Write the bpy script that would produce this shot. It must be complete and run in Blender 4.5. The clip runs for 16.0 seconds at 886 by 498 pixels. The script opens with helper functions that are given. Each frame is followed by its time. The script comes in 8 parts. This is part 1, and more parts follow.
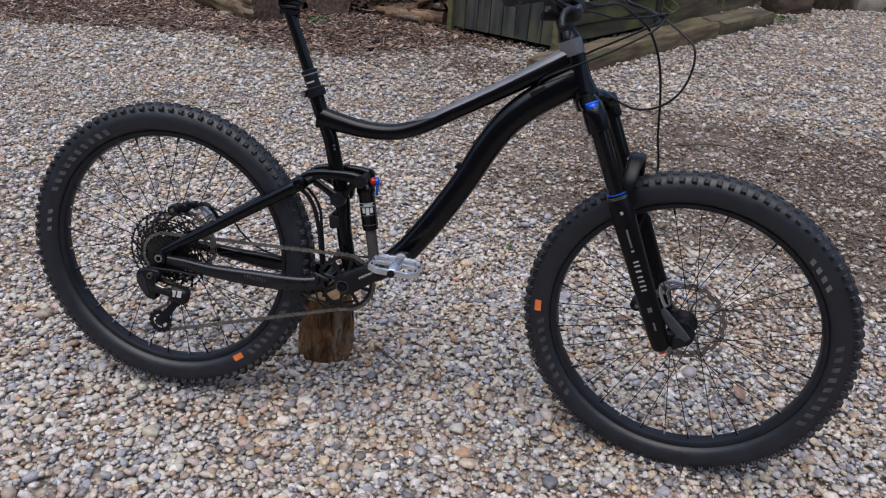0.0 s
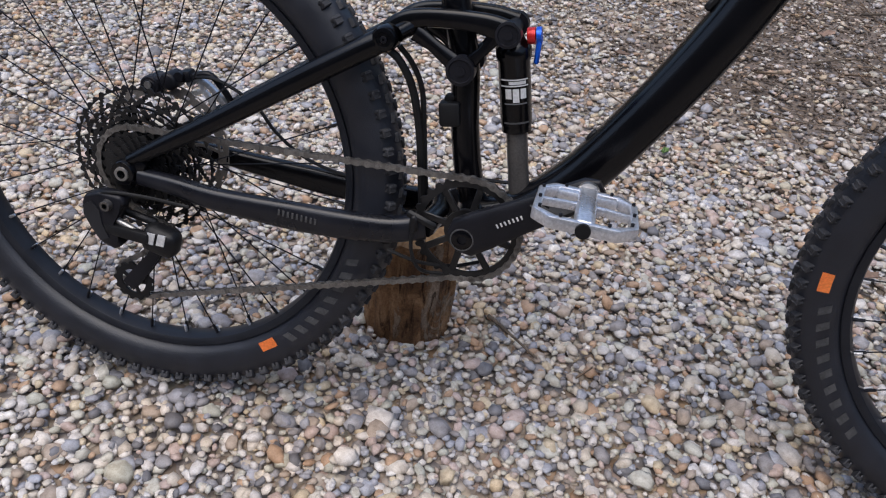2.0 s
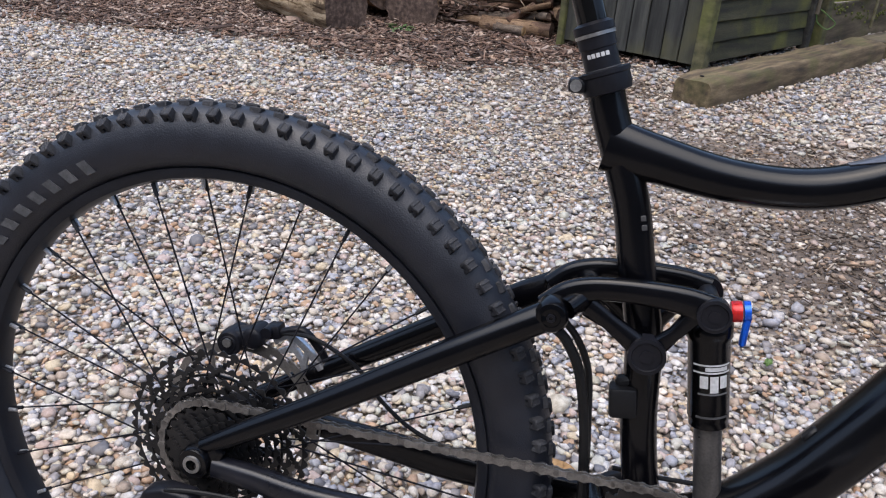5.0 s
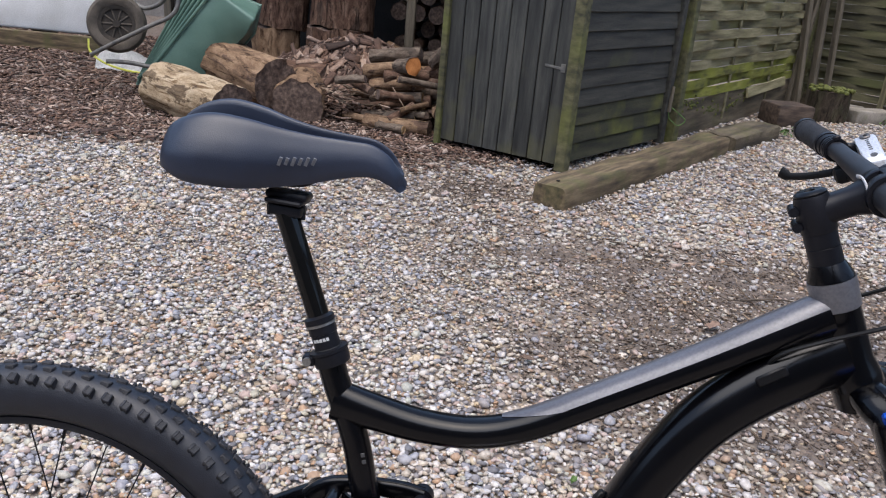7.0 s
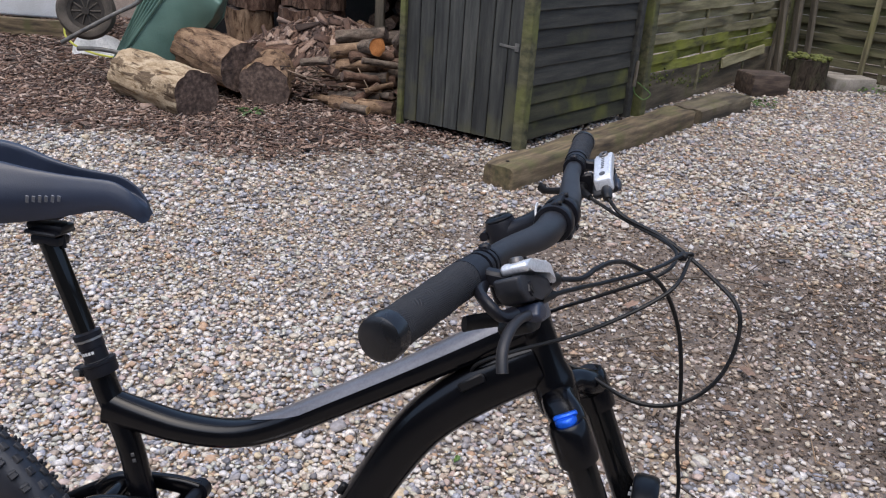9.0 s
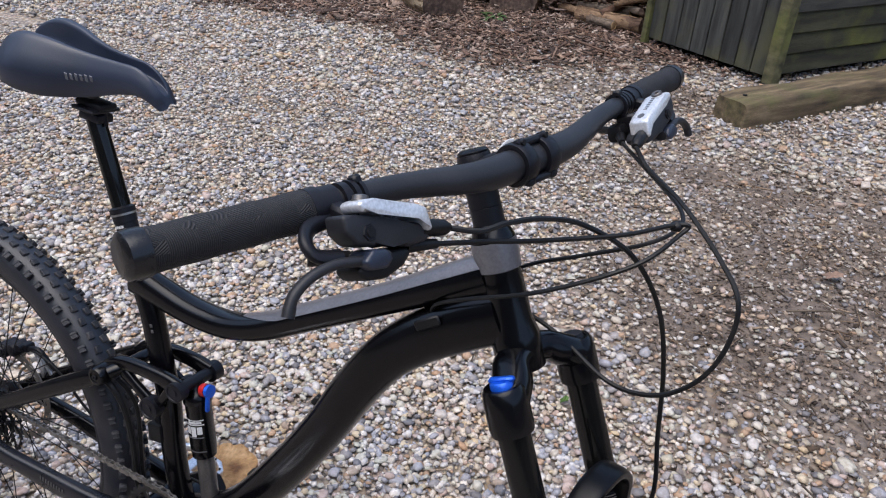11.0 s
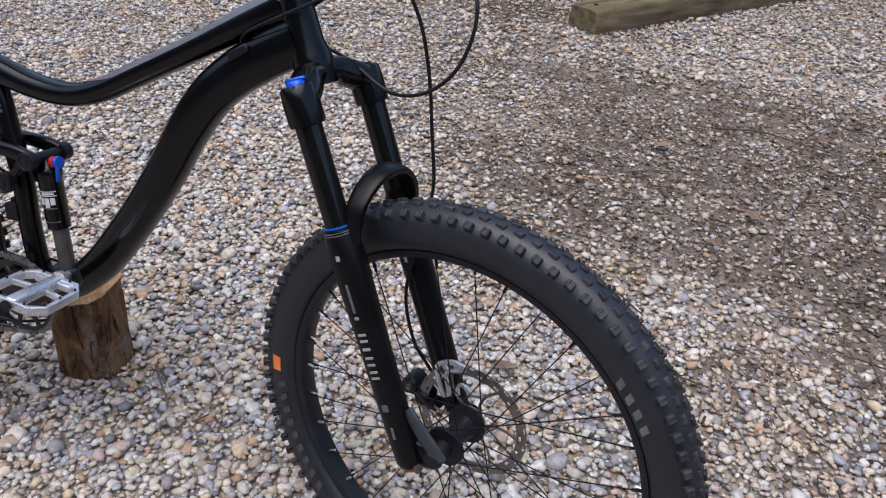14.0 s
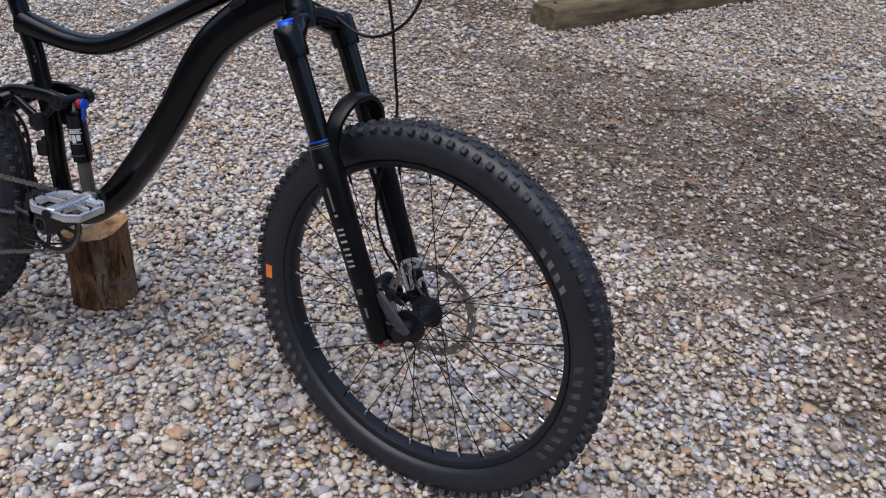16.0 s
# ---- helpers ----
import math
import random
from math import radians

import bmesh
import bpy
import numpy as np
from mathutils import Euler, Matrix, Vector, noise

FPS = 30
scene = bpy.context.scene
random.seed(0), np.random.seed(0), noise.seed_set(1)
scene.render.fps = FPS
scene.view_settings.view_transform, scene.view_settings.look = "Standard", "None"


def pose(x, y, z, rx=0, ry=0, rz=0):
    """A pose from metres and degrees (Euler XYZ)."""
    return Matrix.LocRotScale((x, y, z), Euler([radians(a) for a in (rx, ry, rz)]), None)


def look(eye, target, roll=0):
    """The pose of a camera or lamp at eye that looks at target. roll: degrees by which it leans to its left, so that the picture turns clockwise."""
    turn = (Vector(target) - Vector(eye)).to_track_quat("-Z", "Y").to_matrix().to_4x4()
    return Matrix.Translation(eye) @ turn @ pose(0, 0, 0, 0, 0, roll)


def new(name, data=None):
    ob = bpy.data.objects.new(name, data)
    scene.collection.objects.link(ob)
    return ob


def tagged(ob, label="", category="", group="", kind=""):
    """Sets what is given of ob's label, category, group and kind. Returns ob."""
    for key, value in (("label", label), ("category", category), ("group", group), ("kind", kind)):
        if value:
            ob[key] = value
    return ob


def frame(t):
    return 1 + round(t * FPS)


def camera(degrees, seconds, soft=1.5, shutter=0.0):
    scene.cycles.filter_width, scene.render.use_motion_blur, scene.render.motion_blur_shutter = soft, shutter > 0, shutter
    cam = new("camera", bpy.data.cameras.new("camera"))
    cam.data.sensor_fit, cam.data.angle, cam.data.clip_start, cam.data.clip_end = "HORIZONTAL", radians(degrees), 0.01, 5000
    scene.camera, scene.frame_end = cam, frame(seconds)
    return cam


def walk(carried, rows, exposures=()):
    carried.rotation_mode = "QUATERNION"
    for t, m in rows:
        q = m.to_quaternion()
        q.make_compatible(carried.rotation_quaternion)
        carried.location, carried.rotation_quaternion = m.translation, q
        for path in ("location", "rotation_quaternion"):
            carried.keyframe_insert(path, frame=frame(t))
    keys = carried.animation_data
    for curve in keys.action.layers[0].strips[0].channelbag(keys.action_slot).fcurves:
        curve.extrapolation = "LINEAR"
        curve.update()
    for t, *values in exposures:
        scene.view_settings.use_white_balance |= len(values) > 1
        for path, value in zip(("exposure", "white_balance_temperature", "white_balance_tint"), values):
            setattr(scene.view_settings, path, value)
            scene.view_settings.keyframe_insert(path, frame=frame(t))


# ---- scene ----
cam = camera(58.15, 16.0, 1.15)
PATH = [
    (0.0, 0.8726, -1.4919, 1.2565, 62.9920, -3.3510, 9.8990),
    (0.5, 0.7729, -1.3188, 1.1926, 62.9580, -2.6570, 9.9510),
    (1.0, 0.6946, -1.0990, 1.1299, 61.8120, -3.0340, 11.0390),
    (1.5, 0.6366, -0.8893, 1.0187, 57.4050, -3.8640, 12.4440),
    (2.0, 0.5555, -0.7619, 0.8926, 54.6930, -3.5010, 12.9030),
    (2.5, 0.4741, -0.6592, 0.7919, 55.4140, -2.3680, 11.3940),
    (3.0, 0.4444, -0.5919, 0.7563, 58.5480, -2.5340, 8.7580),
    (3.5, 0.4341, -0.5663, 0.7590, 59.8240, -2.4950, 8.1790),
    (4.0, 0.4104, -0.5581, 0.7770, 61.3220, -2.7960, 8.3750),
    (4.5, 0.3604, -0.5553, 0.8071, 62.4760, -3.1030, 11.3410),
    (5.0, 0.3478, -0.5507, 0.9069, 64.9040, -3.8440, 13.3780),
    (5.2, 0.3524, -0.5523, 0.9574, 66.3450, -4.3046, 13.5750),
    (7.3, 0.5764, -0.6834, 1.2266, 69.5293, -4.7418, 5.9874),
    (7.5, 0.6125, -0.6973, 1.2410, 69.3180, -4.5830, 5.4960),
    (8.0, 0.7073, -0.7232, 1.2726, 69.1720, -4.3390, 4.5440),
    (8.2, 0.7447, -0.7314, 1.2844, 69.1746, -4.2854, 4.2713),
    (10.3, 1.0221, -0.5609, 1.3449, 61.6017, -1.8381, 20.2792),
    (10.5, 1.0584, -0.5499, 1.3381, 61.0380, -2.0220, 22.3970),
    (11.0, 1.1459, -0.5169, 1.3266, 59.8790, -3.1860, 28.3920),
    (11.5, 1.2147, -0.5185, 1.3046, 58.8330, -2.8510, 30.7530),
    (12.0, 1.2814, -0.5249, 1.2756, 58.3160, -3.8370, 31.6620),
    (12.5, 1.3191, -0.5650, 1.2528, 58.0310, -4.0900, 30.4670),
    (13.0, 1.3364, -0.6455, 1.2344, 58.1840, -4.6930, 26.2970),
    (13.5, 1.3662, -0.7009, 1.2010, 58.2010, -4.4010, 22.7470),
    (14.0, 1.4035, -0.7443, 1.1710, 57.9440, -4.6020, 21.0000),
    (14.5, 1.4577, -0.8104, 1.1466, 56.8580, -4.2660, 19.5740),
    (15.0, 1.4787, -0.8563, 1.1190, 54.7500, -4.1290, 18.8220),
    (15.5, 1.5084, -0.9294, 1.1341, 55.5560, -4.3630, 18.6770),
    (16.0, 1.5342, -1.0220, 1.1661, 59.0750, -4.8650, 19.1770),
]
EXPOSURES = [(0.0, 0.57), (3.0, 0.80), (3.5, 0.88), (5.0, 1.0), (8.0, 0.95), (10.5, 0.90), (12.0, 0.88), (13.5, 0.84), (14.5, 0.80), (16.0, 0.62)]
walk(cam, [(t, pose(*p)) for t, *p in PATH], EXPOSURES)


# ---- light ----
world = bpy.data.worlds.new("sky")
scene.world = world
world.use_nodes = True
wn = world.node_tree
sky = wn.nodes.new("ShaderNodeTexSky")
sky.sky_type, sky.sun_disc = "NISHITA", False
sky.sun_elevation, sky.sun_rotation = radians(72), radians(200)
sky.air_density, sky.dust_density, sky.ozone_density = 1.0, 2.4, 1.5
wn.links.new(sky.outputs[0], wn.nodes["Background"].inputs[0])
wn.nodes["Background"].inputs[1].default_value = 0.15
sun = new("sun", bpy.data.lights.new("sun", "SUN"))
sun.data.energy, sun.data.angle, sun.data.color = 1.5, radians(75), (1.0, 0.96, 0.93)
sun.matrix_world = look((-0.3, -1.2, 6.0), (0.4, 0.6, 0))


# ---- materials ----
def ramp(nt, stops, interp="LINEAR"):
    n = nt.nodes.new("ShaderNodeValToRGB")
    n.color_ramp.interpolation = interp
    els = n.color_ramp.elements
    while len(els) < len(stops):
        els.new(0.5)
    for e, (p, c) in zip(els, stops):
        e.position, e.color = p, (*c, 1)
    return n


def surface(name, cols, scale=8, rough=0.5, metal=0.0, bump=0.15, fine=120, stretch=(1, 1, 1), rvar=0.12, spread=0.0, moss=None, coat=0.0, detail=6, spec=0.5):
    """A two-scale procedural surface. cols: two or three base colours; spread: how much whole objects differ; moss: colour and threshold."""
    m = bpy.data.materials.new(name)
    m.use_nodes = True
    nt = m.node_tree
    b = nt.nodes["Principled BSDF"]
    tc = nt.nodes.new("ShaderNodeTexCoord")
    mp = nt.nodes.new("ShaderNodeMapping")
    mp.inputs["Scale"].default_value = stretch
    info = nt.nodes.new("ShaderNodeObjectInfo")
    sh = nt.nodes.new("ShaderNodeVectorMath")
    sh.operation = "SCALE"
    sh.inputs[0].default_value = (7.1, 3.3, 5.7)
    nt.links.new(info.outputs["Random"], sh.inputs["Scale"])
    ad = nt.nodes.new("ShaderNodeVectorMath")
    nt.links.new(tc.outputs["Object"], mp.inputs[0])
    nt.links.new(mp.outputs[0], ad.inputs[0])
    if spread:
        nt.links.new(sh.outputs[0], ad.inputs[1])
    n1 = nt.nodes.new("ShaderNodeTexNoise")
    n1.inputs["Scale"].default_value, n1.inputs["Detail"].default_value = scale, detail
    n2 = nt.nodes.new("ShaderNodeTexNoise")
    n2.inputs["Scale"].default_value, n2.inputs["Detail"].default_value = fine, 4
    for n in (n1, n2):
        nt.links.new(ad.outputs[0], n.inputs["Vector"])
    k = len(cols)
    r = ramp(nt, [(0.32 + 0.36 * i / max(1, k - 1), c) for i, c in enumerate(cols)])
    nt.links.new(n1.outputs[0], r.inputs[0])
    mx = nt.nodes.new("ShaderNodeMix")
    mx.data_type, mx.blend_type = "RGBA", "MULTIPLY"
    mx.inputs[0].default_value = 0.6
    g = ramp(nt, [(0.3, (0.55, 0.55, 0.55)), (0.65, (1.0, 1.0, 1.0))])
    nt.links.new(n2.outputs[0], g.inputs[0])
    nt.links.new(r.outputs[0], mx.inputs[6])
    nt.links.new(g.outputs[0], mx.inputs[7])
    out = mx.outputs[2]
    if spread:
        mr = nt.nodes.new("ShaderNodeMapRange")
        mr.inputs[3].default_value, mr.inputs[4].default_value = 1 - spread, 1 + spread
        nt.links.new(info.outputs["Random"], mr.inputs[0])
        hv = nt.nodes.new("ShaderNodeHueSaturation")
        nt.links.new(mr.outputs[0], hv.inputs["Value"])
        nt.links.new(out, hv.inputs["Color"])
        out = hv.outputs[0]
    if moss:
        n3 = nt.nodes.new("ShaderNodeTexNoise")
        n3.inputs["Scale"].default_value, n3.inputs["Detail"].default_value = moss[2], 5
        nt.links.new(tc.outputs["Object"], n3.inputs["Vector"])
        if spread:
            a3 = nt.nodes.new("ShaderNodeVectorMath")
            nt.links.new(tc.outputs["Object"], a3.inputs[0])
            nt.links.new(sh.outputs[0], a3.inputs[1])
            nt.links.new(a3.outputs[0], n3.inputs["Vector"])
        grow = n3.outputs[0]
        if len(moss) > 3:
            sx = nt.nodes.new("ShaderNodeSeparateXYZ")
            nt.links.new(tc.outputs["Object"], sx.inputs[0])
            low = nt.nodes.new("ShaderNodeMapRange")
            low.inputs[2].default_value, low.inputs[3].default_value, low.inputs[4].default_value = moss[3], 0.17, 0.0
            nt.links.new(sx.outputs[0], low.inputs[0])
            sm_ = nt.nodes.new("ShaderNodeMath")
            nt.links.new(grow, sm_.inputs[0])
            nt.links.new(low.outputs[0], sm_.inputs[1])
            grow = sm_.outputs[0]
        g3 = ramp(nt, [(moss[1], (0, 0, 0)), (moss[1] + 0.2, (0.72, 0.72, 0.72))])
        nt.links.new(grow, g3.inputs[0])
        m3 = nt.nodes.new("ShaderNodeMix")
        m3.data_type = "RGBA"
        nt.links.new(g3.outputs[0], m3.inputs[0])
        nt.links.new(out, m3.inputs[6])
        m3.inputs[7].default_value = (*moss[0], 1)
        out = m3.outputs[2]
    nt.links.new(out, b.inputs["Base Color"])
    mr2 = nt.nodes.new("ShaderNodeMapRange")
    mr2.inputs[3].default_value, mr2.inputs[4].default_value = max(0.03, rough - rvar), min(1, rough + rvar)
    nt.links.new(n1.outputs[0], mr2.inputs[0])
    nt.links.new(mr2.outputs[0], b.inputs["Roughness"])
    b.inputs["Metallic"].default_value = metal
    b.inputs["Specular IOR Level"].default_value = spec
    b.inputs["Coat Weight"].default_value = coat
    b.inputs["Coat Roughness"].default_value = 0.12
    if bump:
        bp = nt.nodes.new("ShaderNodeBump")
        bp.inputs["Strength"].default_value, bp.inputs["Distance"].default_value = bump, 0.003
        nt.links.new(n2.outputs[0], bp.inputs["Height"])
        nt.links.new(bp.outputs[0], b.inputs["Normal"])
    return m


PAINT = surface("black_frame_paint", [(0.0014, 0.0014, 0.0021), (0.0026, 0.0026, 0.0037)], 14, 0.20, 0, 0.02, 400, rvar=0.06, spec=0.32)
SATIN = surface("black_satin_alloy", [(0.0052, 0.0054, 0.0078), (0.0098, 0.0100, 0.0138)], 20, 0.40, 0.0, 0.05, 500, rvar=0.08, spec=0.26)
GREY = surface("grey_frame_paint", [(0.118, 0.116, 0.128), (0.158, 0.156, 0.170)], 10, 0.33, 0.3, 0.02, 300, rvar=0.06, coat=0.2)
RUBBER = surface("tyre_rubber", [(0.0072, 0.0086, 0.0140), (0.0125, 0.0148, 0.0225)], 30, 0.42, 0, 0.2, 700, rvar=0.1, spec=0.55, moss=((0.024, 0.023, 0.023), 0.66, 14))
KNOB = surface("tread_rubber", [(0.010, 0.011, 0.015), (0.040, 0.040, 0.044)], 45, 0.66, 0, 0.3, 500, spread=0.25, spec=0.4)
# frame paint for the right chainstay, its bluish sheen lightened into the colour
LITSTAY = surface("lit_stay_paint", [(0.0050, 0.0056, 0.0088), (0.0100, 0.0108, 0.0160)], 20, 0.30, 0, 0.05, 500, spec=0.45)
RIM = surface("black_rim", [(0.008, 0.0092, 0.0135), (0.014, 0.0158, 0.0215)], 20, 0.42, 0, 0.03, 500, spec=0.3)
STEEL = surface("dull_steel", [(0.32, 0.31, 0.30), (0.5, 0.49, 0.47)], 40, 0.38, 0.9, 0.08, 500)
CHAIN = surface("chain_steel", [(0.16, 0.15, 0.142), (0.30, 0.285, 0.265)], 60, 0.42, 0.8, 0.2, 500, spread=0.15)
COG = surface("black_cog_steel", [(0.004, 0.004, 0.0046), (0.013, 0.0128, 0.0135)], 50, 0.34, 0.0, 0.1, 400, spec=0.4)
SILVER = surface("polished_alloy", [(0.66, 0.68, 0.73), (0.84, 0.85, 0.89)], 18, 0.3, 0.85, 0.05, 350)
LEVERS = surface("silver_lever_paint", [(0.62, 0.63, 0.66), (0.76, 0.77, 0.79)], 25, 0.32, 0.5, 0.03, 400)
ROTOR = surface("worn_rotor_steel", [(0.19, 0.172, 0.16), (0.30, 0.28, 0.26)], 40, 0.40, 0.75, 0.08, 500)
ENDCAP = surface("black_bar_cap", [(0.006, 0.006, 0.007), (0.012, 0.012, 0.014)], 30, 0.3, 0, 0.05, 400, spec=0.5)
HBAR = surface("matte_bar_black", [(0.012, 0.0125, 0.0155), (0.021, 0.0215, 0.026)], 25, 0.5, 0, 0.06, 500, spec=0.4)
SHAFT = surface("grey_shaft", [(0.10, 0.095, 0.09), (0.15, 0.14, 0.135)], 30, 0.3, 0.6, 0.02, 400)
STANCH = surface("black_stanchion", [(0.004, 0.004, 0.004), (0.006, 0.006, 0.006)], 20, 0.10, 0.0, 0.0, 400, rvar=0.03, spec=0.32)
LOWER = surface("matte_black_lower", [(0.0022, 0.0022, 0.0029), (0.004, 0.004, 0.0052)], 20, 0.33, 0, 0.03, 500, spec=0.22)
PLASTIC = surface("black_plastic", [(0.004, 0.004, 0.005), (0.008, 0.008, 0.009)], 30, 0.5, 0, 0.08, 400, spec=0.3)
CABLE = surface("cable_housing", [(0.005, 0.005, 0.0055), (0.010, 0.010, 0.0105)], 60, 0.42, 0, 0.05, 500, spec=0.28)
SADDLE = surface("grey_black_saddle_cover", [(0.0110, 0.0160, 0.0320), (0.0190, 0.0270, 0.050)], 12, 0.40, 0, 0.10, 900, rvar=0.06, spec=0.6)
BLUE = surface("blue_anodised", [(0.006, 0.085, 0.58), (0.012, 0.14, 0.78)], 30, 0.3, 0.4, 0.02, 400)
REDA = surface("red_anodised", [(0.55, 0.02, 0.02), (0.7, 0.03, 0.03)], 30, 0.3, 0.3, 0.02, 400)
PRINT = surface("white_print", [(0.5, 0.5, 0.5), (0.62, 0.62, 0.62)], 60, 0.5, 0, 0.0, 400)
PRINTG = surface("grey_print", [(0.085, 0.087, 0.092), (0.135, 0.137, 0.142)], 60, 0.6, 0, 0.05, 400)
PRINTD = surface("dark_grey_print", [(0.05, 0.05, 0.052), (0.07, 0.07, 0.072)], 60, 0.4, 0, 0.0, 400)
ORANGE = surface("orange_label", [(0.75, 0.16, 0.03), (0.85, 0.22, 0.05)], 60, 0.55, 0, 0.0, 400)
CUT = surface("cut_wood_end", [(0.22, 0.13, 0.06), (0.40, 0.26, 0.13), (0.50, 0.34, 0.18)], 26, 0.85, 0, 0.5, 160, spread=0.25)
CUTP = surface("orange_sawn_top", [(0.16, 0.075, 0.03), (0.40, 0.24, 0.11), (0.55, 0.37, 0.20)], 22, 0.85, 0, 0.6, 140, moss=((0.11, 0.055, 0.028), 0.60, 30))
CUTD = surface("weathered_wood_end", [(0.052, 0.034, 0.027), (0.115, 0.076, 0.058), (0.21, 0.148, 0.112)], 42, 0.92, 0, 1.0, 190, spread=0.25, detail=12, moss=((0.026, 0.019, 0.015), 0.60, 38))
CUTO = surface("fresh_orange_wood_end", [(0.45, 0.16, 0.04), (0.6, 0.25, 0.08)], 20, 0.85, 0, 0.4, 160)
SHEDW = surface("dark_stained_board", [(0.013, 0.0132, 0.0108), (0.033, 0.0325, 0.026), (0.056, 0.053, 0.042)], 7, 0.8, 0, 0.7, 70, stretch=(0.35, 4, 4), detail=9, spread=0.3, moss=((0.075, 0.08, 0.02), 0.64, 2.6))
SHEDF = surface("dark_upright_board", [(0.015, 0.0158, 0.0145), (0.040, 0.0415, 0.037), (0.068, 0.068, 0.059)], 7, 0.8, 0, 0.7, 70, stretch=(0.35, 4, 4), detail=9, spread=0.25, moss=((0.078, 0.075, 0.034), 0.64, 3.2, 0.75))
SHEDM = surface("mossy_stained_board", [(0.017, 0.017, 0.011), (0.043, 0.043, 0.021), (0.072, 0.068, 0.037)], 6, 0.85, 0, 0.7, 70, stretch=(0.35, 4, 4), detail=9, spread=0.2, moss=((0.11, 0.115, 0.02), 0.48, 4))
POSTW = surface("mossy_post_wood", [(0.032, 0.031, 0.015), (0.08, 0.076, 0.035), (0.125, 0.115, 0.06)], 7, 0.85, 0, 0.7, 80, stretch=(0.5, 4, 4), spread=0.2, moss=((0.135, 0.145, 0.032), 0.44, 4))
FENCEW = surface("mossy_fence_slat", [(0.085, 0.072, 0.038), (0.19, 0.168, 0.088), (0.29, 0.258, 0.150)], 6, 0.85, 0, 0.6, 70, stretch=(0.4, 4, 4), detail=9, spread=0.28, moss=((0.14, 0.140, 0.034), 0.55, 2.2))
FENCEG = surface("green_overgrown_slat", [(0.065, 0.062, 0.018), (0.16, 0.165, 0.028), (0.25, 0.25, 0.06)], 9, 0.92, 0, 0.9, 70, stretch=(0.5, 3, 3), detail=9, spread=0.2, moss=((0.19, 0.205, 0.018), 0.46, 6))
FENCED = surface("dark_olive_slat", [(0.036, 0.032, 0.017), (0.083, 0.076, 0.038), (0.132, 0.119, 0.068)], 6, 0.85, 0, 0.6, 70, stretch=(0.4, 4, 4), detail=9, spread=0.3, moss=((0.075, 0.085, 0.026), 0.50, 2.2))
SLEEPW = surface("weathered_sleeper_wood", [(0.040, 0.028, 0.016), (0.125, 0.090, 0.050), (0.23, 0.172, 0.100)], 8, 0.9, 0, 1.0, 60, stretch=(0.45, 3.5, 3.5), detail=14, spread=0.1, moss=((0.080, 0.080, 0.026), 0.50, 7))
SLEEPD = surface("dark_mossy_sleeper_wood", [(0.035, 0.028, 0.018), (0.095, 0.075, 0.047), (0.16, 0.13, 0.085)], 6, 0.88, 0, 1.0, 60, stretch=(0.4, 3.5, 3.5), detail=10, spread=0.15, moss=((0.085, 0.085, 0.026), 0.56, 5))
BLOCKW = surface("dark_reddish_block", [(0.028, 0.019, 0.014), (0.07, 0.047, 0.034), (0.13, 0.095, 0.07)], 9, 0.9, 0, 1.0, 70, stretch=(0.5, 3, 3), detail=10)
POLEW = surface("grey_timber_pole", [(0.06, 0.05, 0.035), (0.15, 0.125, 0.09)], 8, 0.85, 0, 0.6, 70, stretch=(4, 4, 0.4), spread=0.3)
STONE = surface("concrete_stone", [(0.17, 0.15, 0.12), (0.30, 0.27, 0.23)], 9, 0.9, 0, 0.6, 80, spread=0.15, moss=((0.09, 0.12, 0.03), 0.62, 6))
MOSSY = surface("moss", [(0.05, 0.06, 0.01), (0.13, 0.14, 0.03)], 40, 0.95, 0, 1.0, 150)
BARROW = surface("green_barrow_plastic", [(0.085, 0.16, 0.125), (0.125, 0.215, 0.17)], 5, 0.45, 0, 0.05, 200, moss=((0.17, 0.24, 0.20), 0.60, 4))
TYREB = surface("dusty_barrow_tyre", [(0.055, 0.046, 0.036), (0.13, 0.108, 0.085)], 12, 0.9, 0, 0.3, 200)
TUBEM = surface("grey_barrow_steel", [(0.10, 0.10, 0.095), (0.2, 0.19, 0.17)], 20, 0.6, 0.4, 0.2, 200)
WHITEP = surface("white_painted_panel", [(0.62, 0.62, 0.60), (0.78, 0.78, 0.77)], 4, 0.5, 0, 0.05, 100)
SACK = surface("white_plastic_sack", [(0.6, 0.6, 0.58), (0.8, 0.8, 0.78)], 10, 0.4, 0, 0.4, 60)
YELLOW = surface("yellow_plastic_edge", [(0.5, 0.5, 0.06), (0.65, 0.65, 0.12)], 10, 0.45, 0, 0.2, 60)
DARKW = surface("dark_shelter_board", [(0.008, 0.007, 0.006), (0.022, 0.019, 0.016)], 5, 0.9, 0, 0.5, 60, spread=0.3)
LEAFM = surface("dry_leaf", [(0.12, 0.072, 0.05), (0.24, 0.16, 0.115)], 40, 0.8, 0, 0.4, 200, spread=0.35)
GREENL = surface("green_leaf", [(0.04, 0.09, 0.015), (0.10, 0.17, 0.04)], 30, 0.6, 0, 0.3, 200, spread=0.3)
TWIGM = surface("dry_twig", [(0.06, 0.045, 0.032), (0.17, 0.13, 0.095)], 30, 0.9, 0, 0.5, 300, spread=0.4)


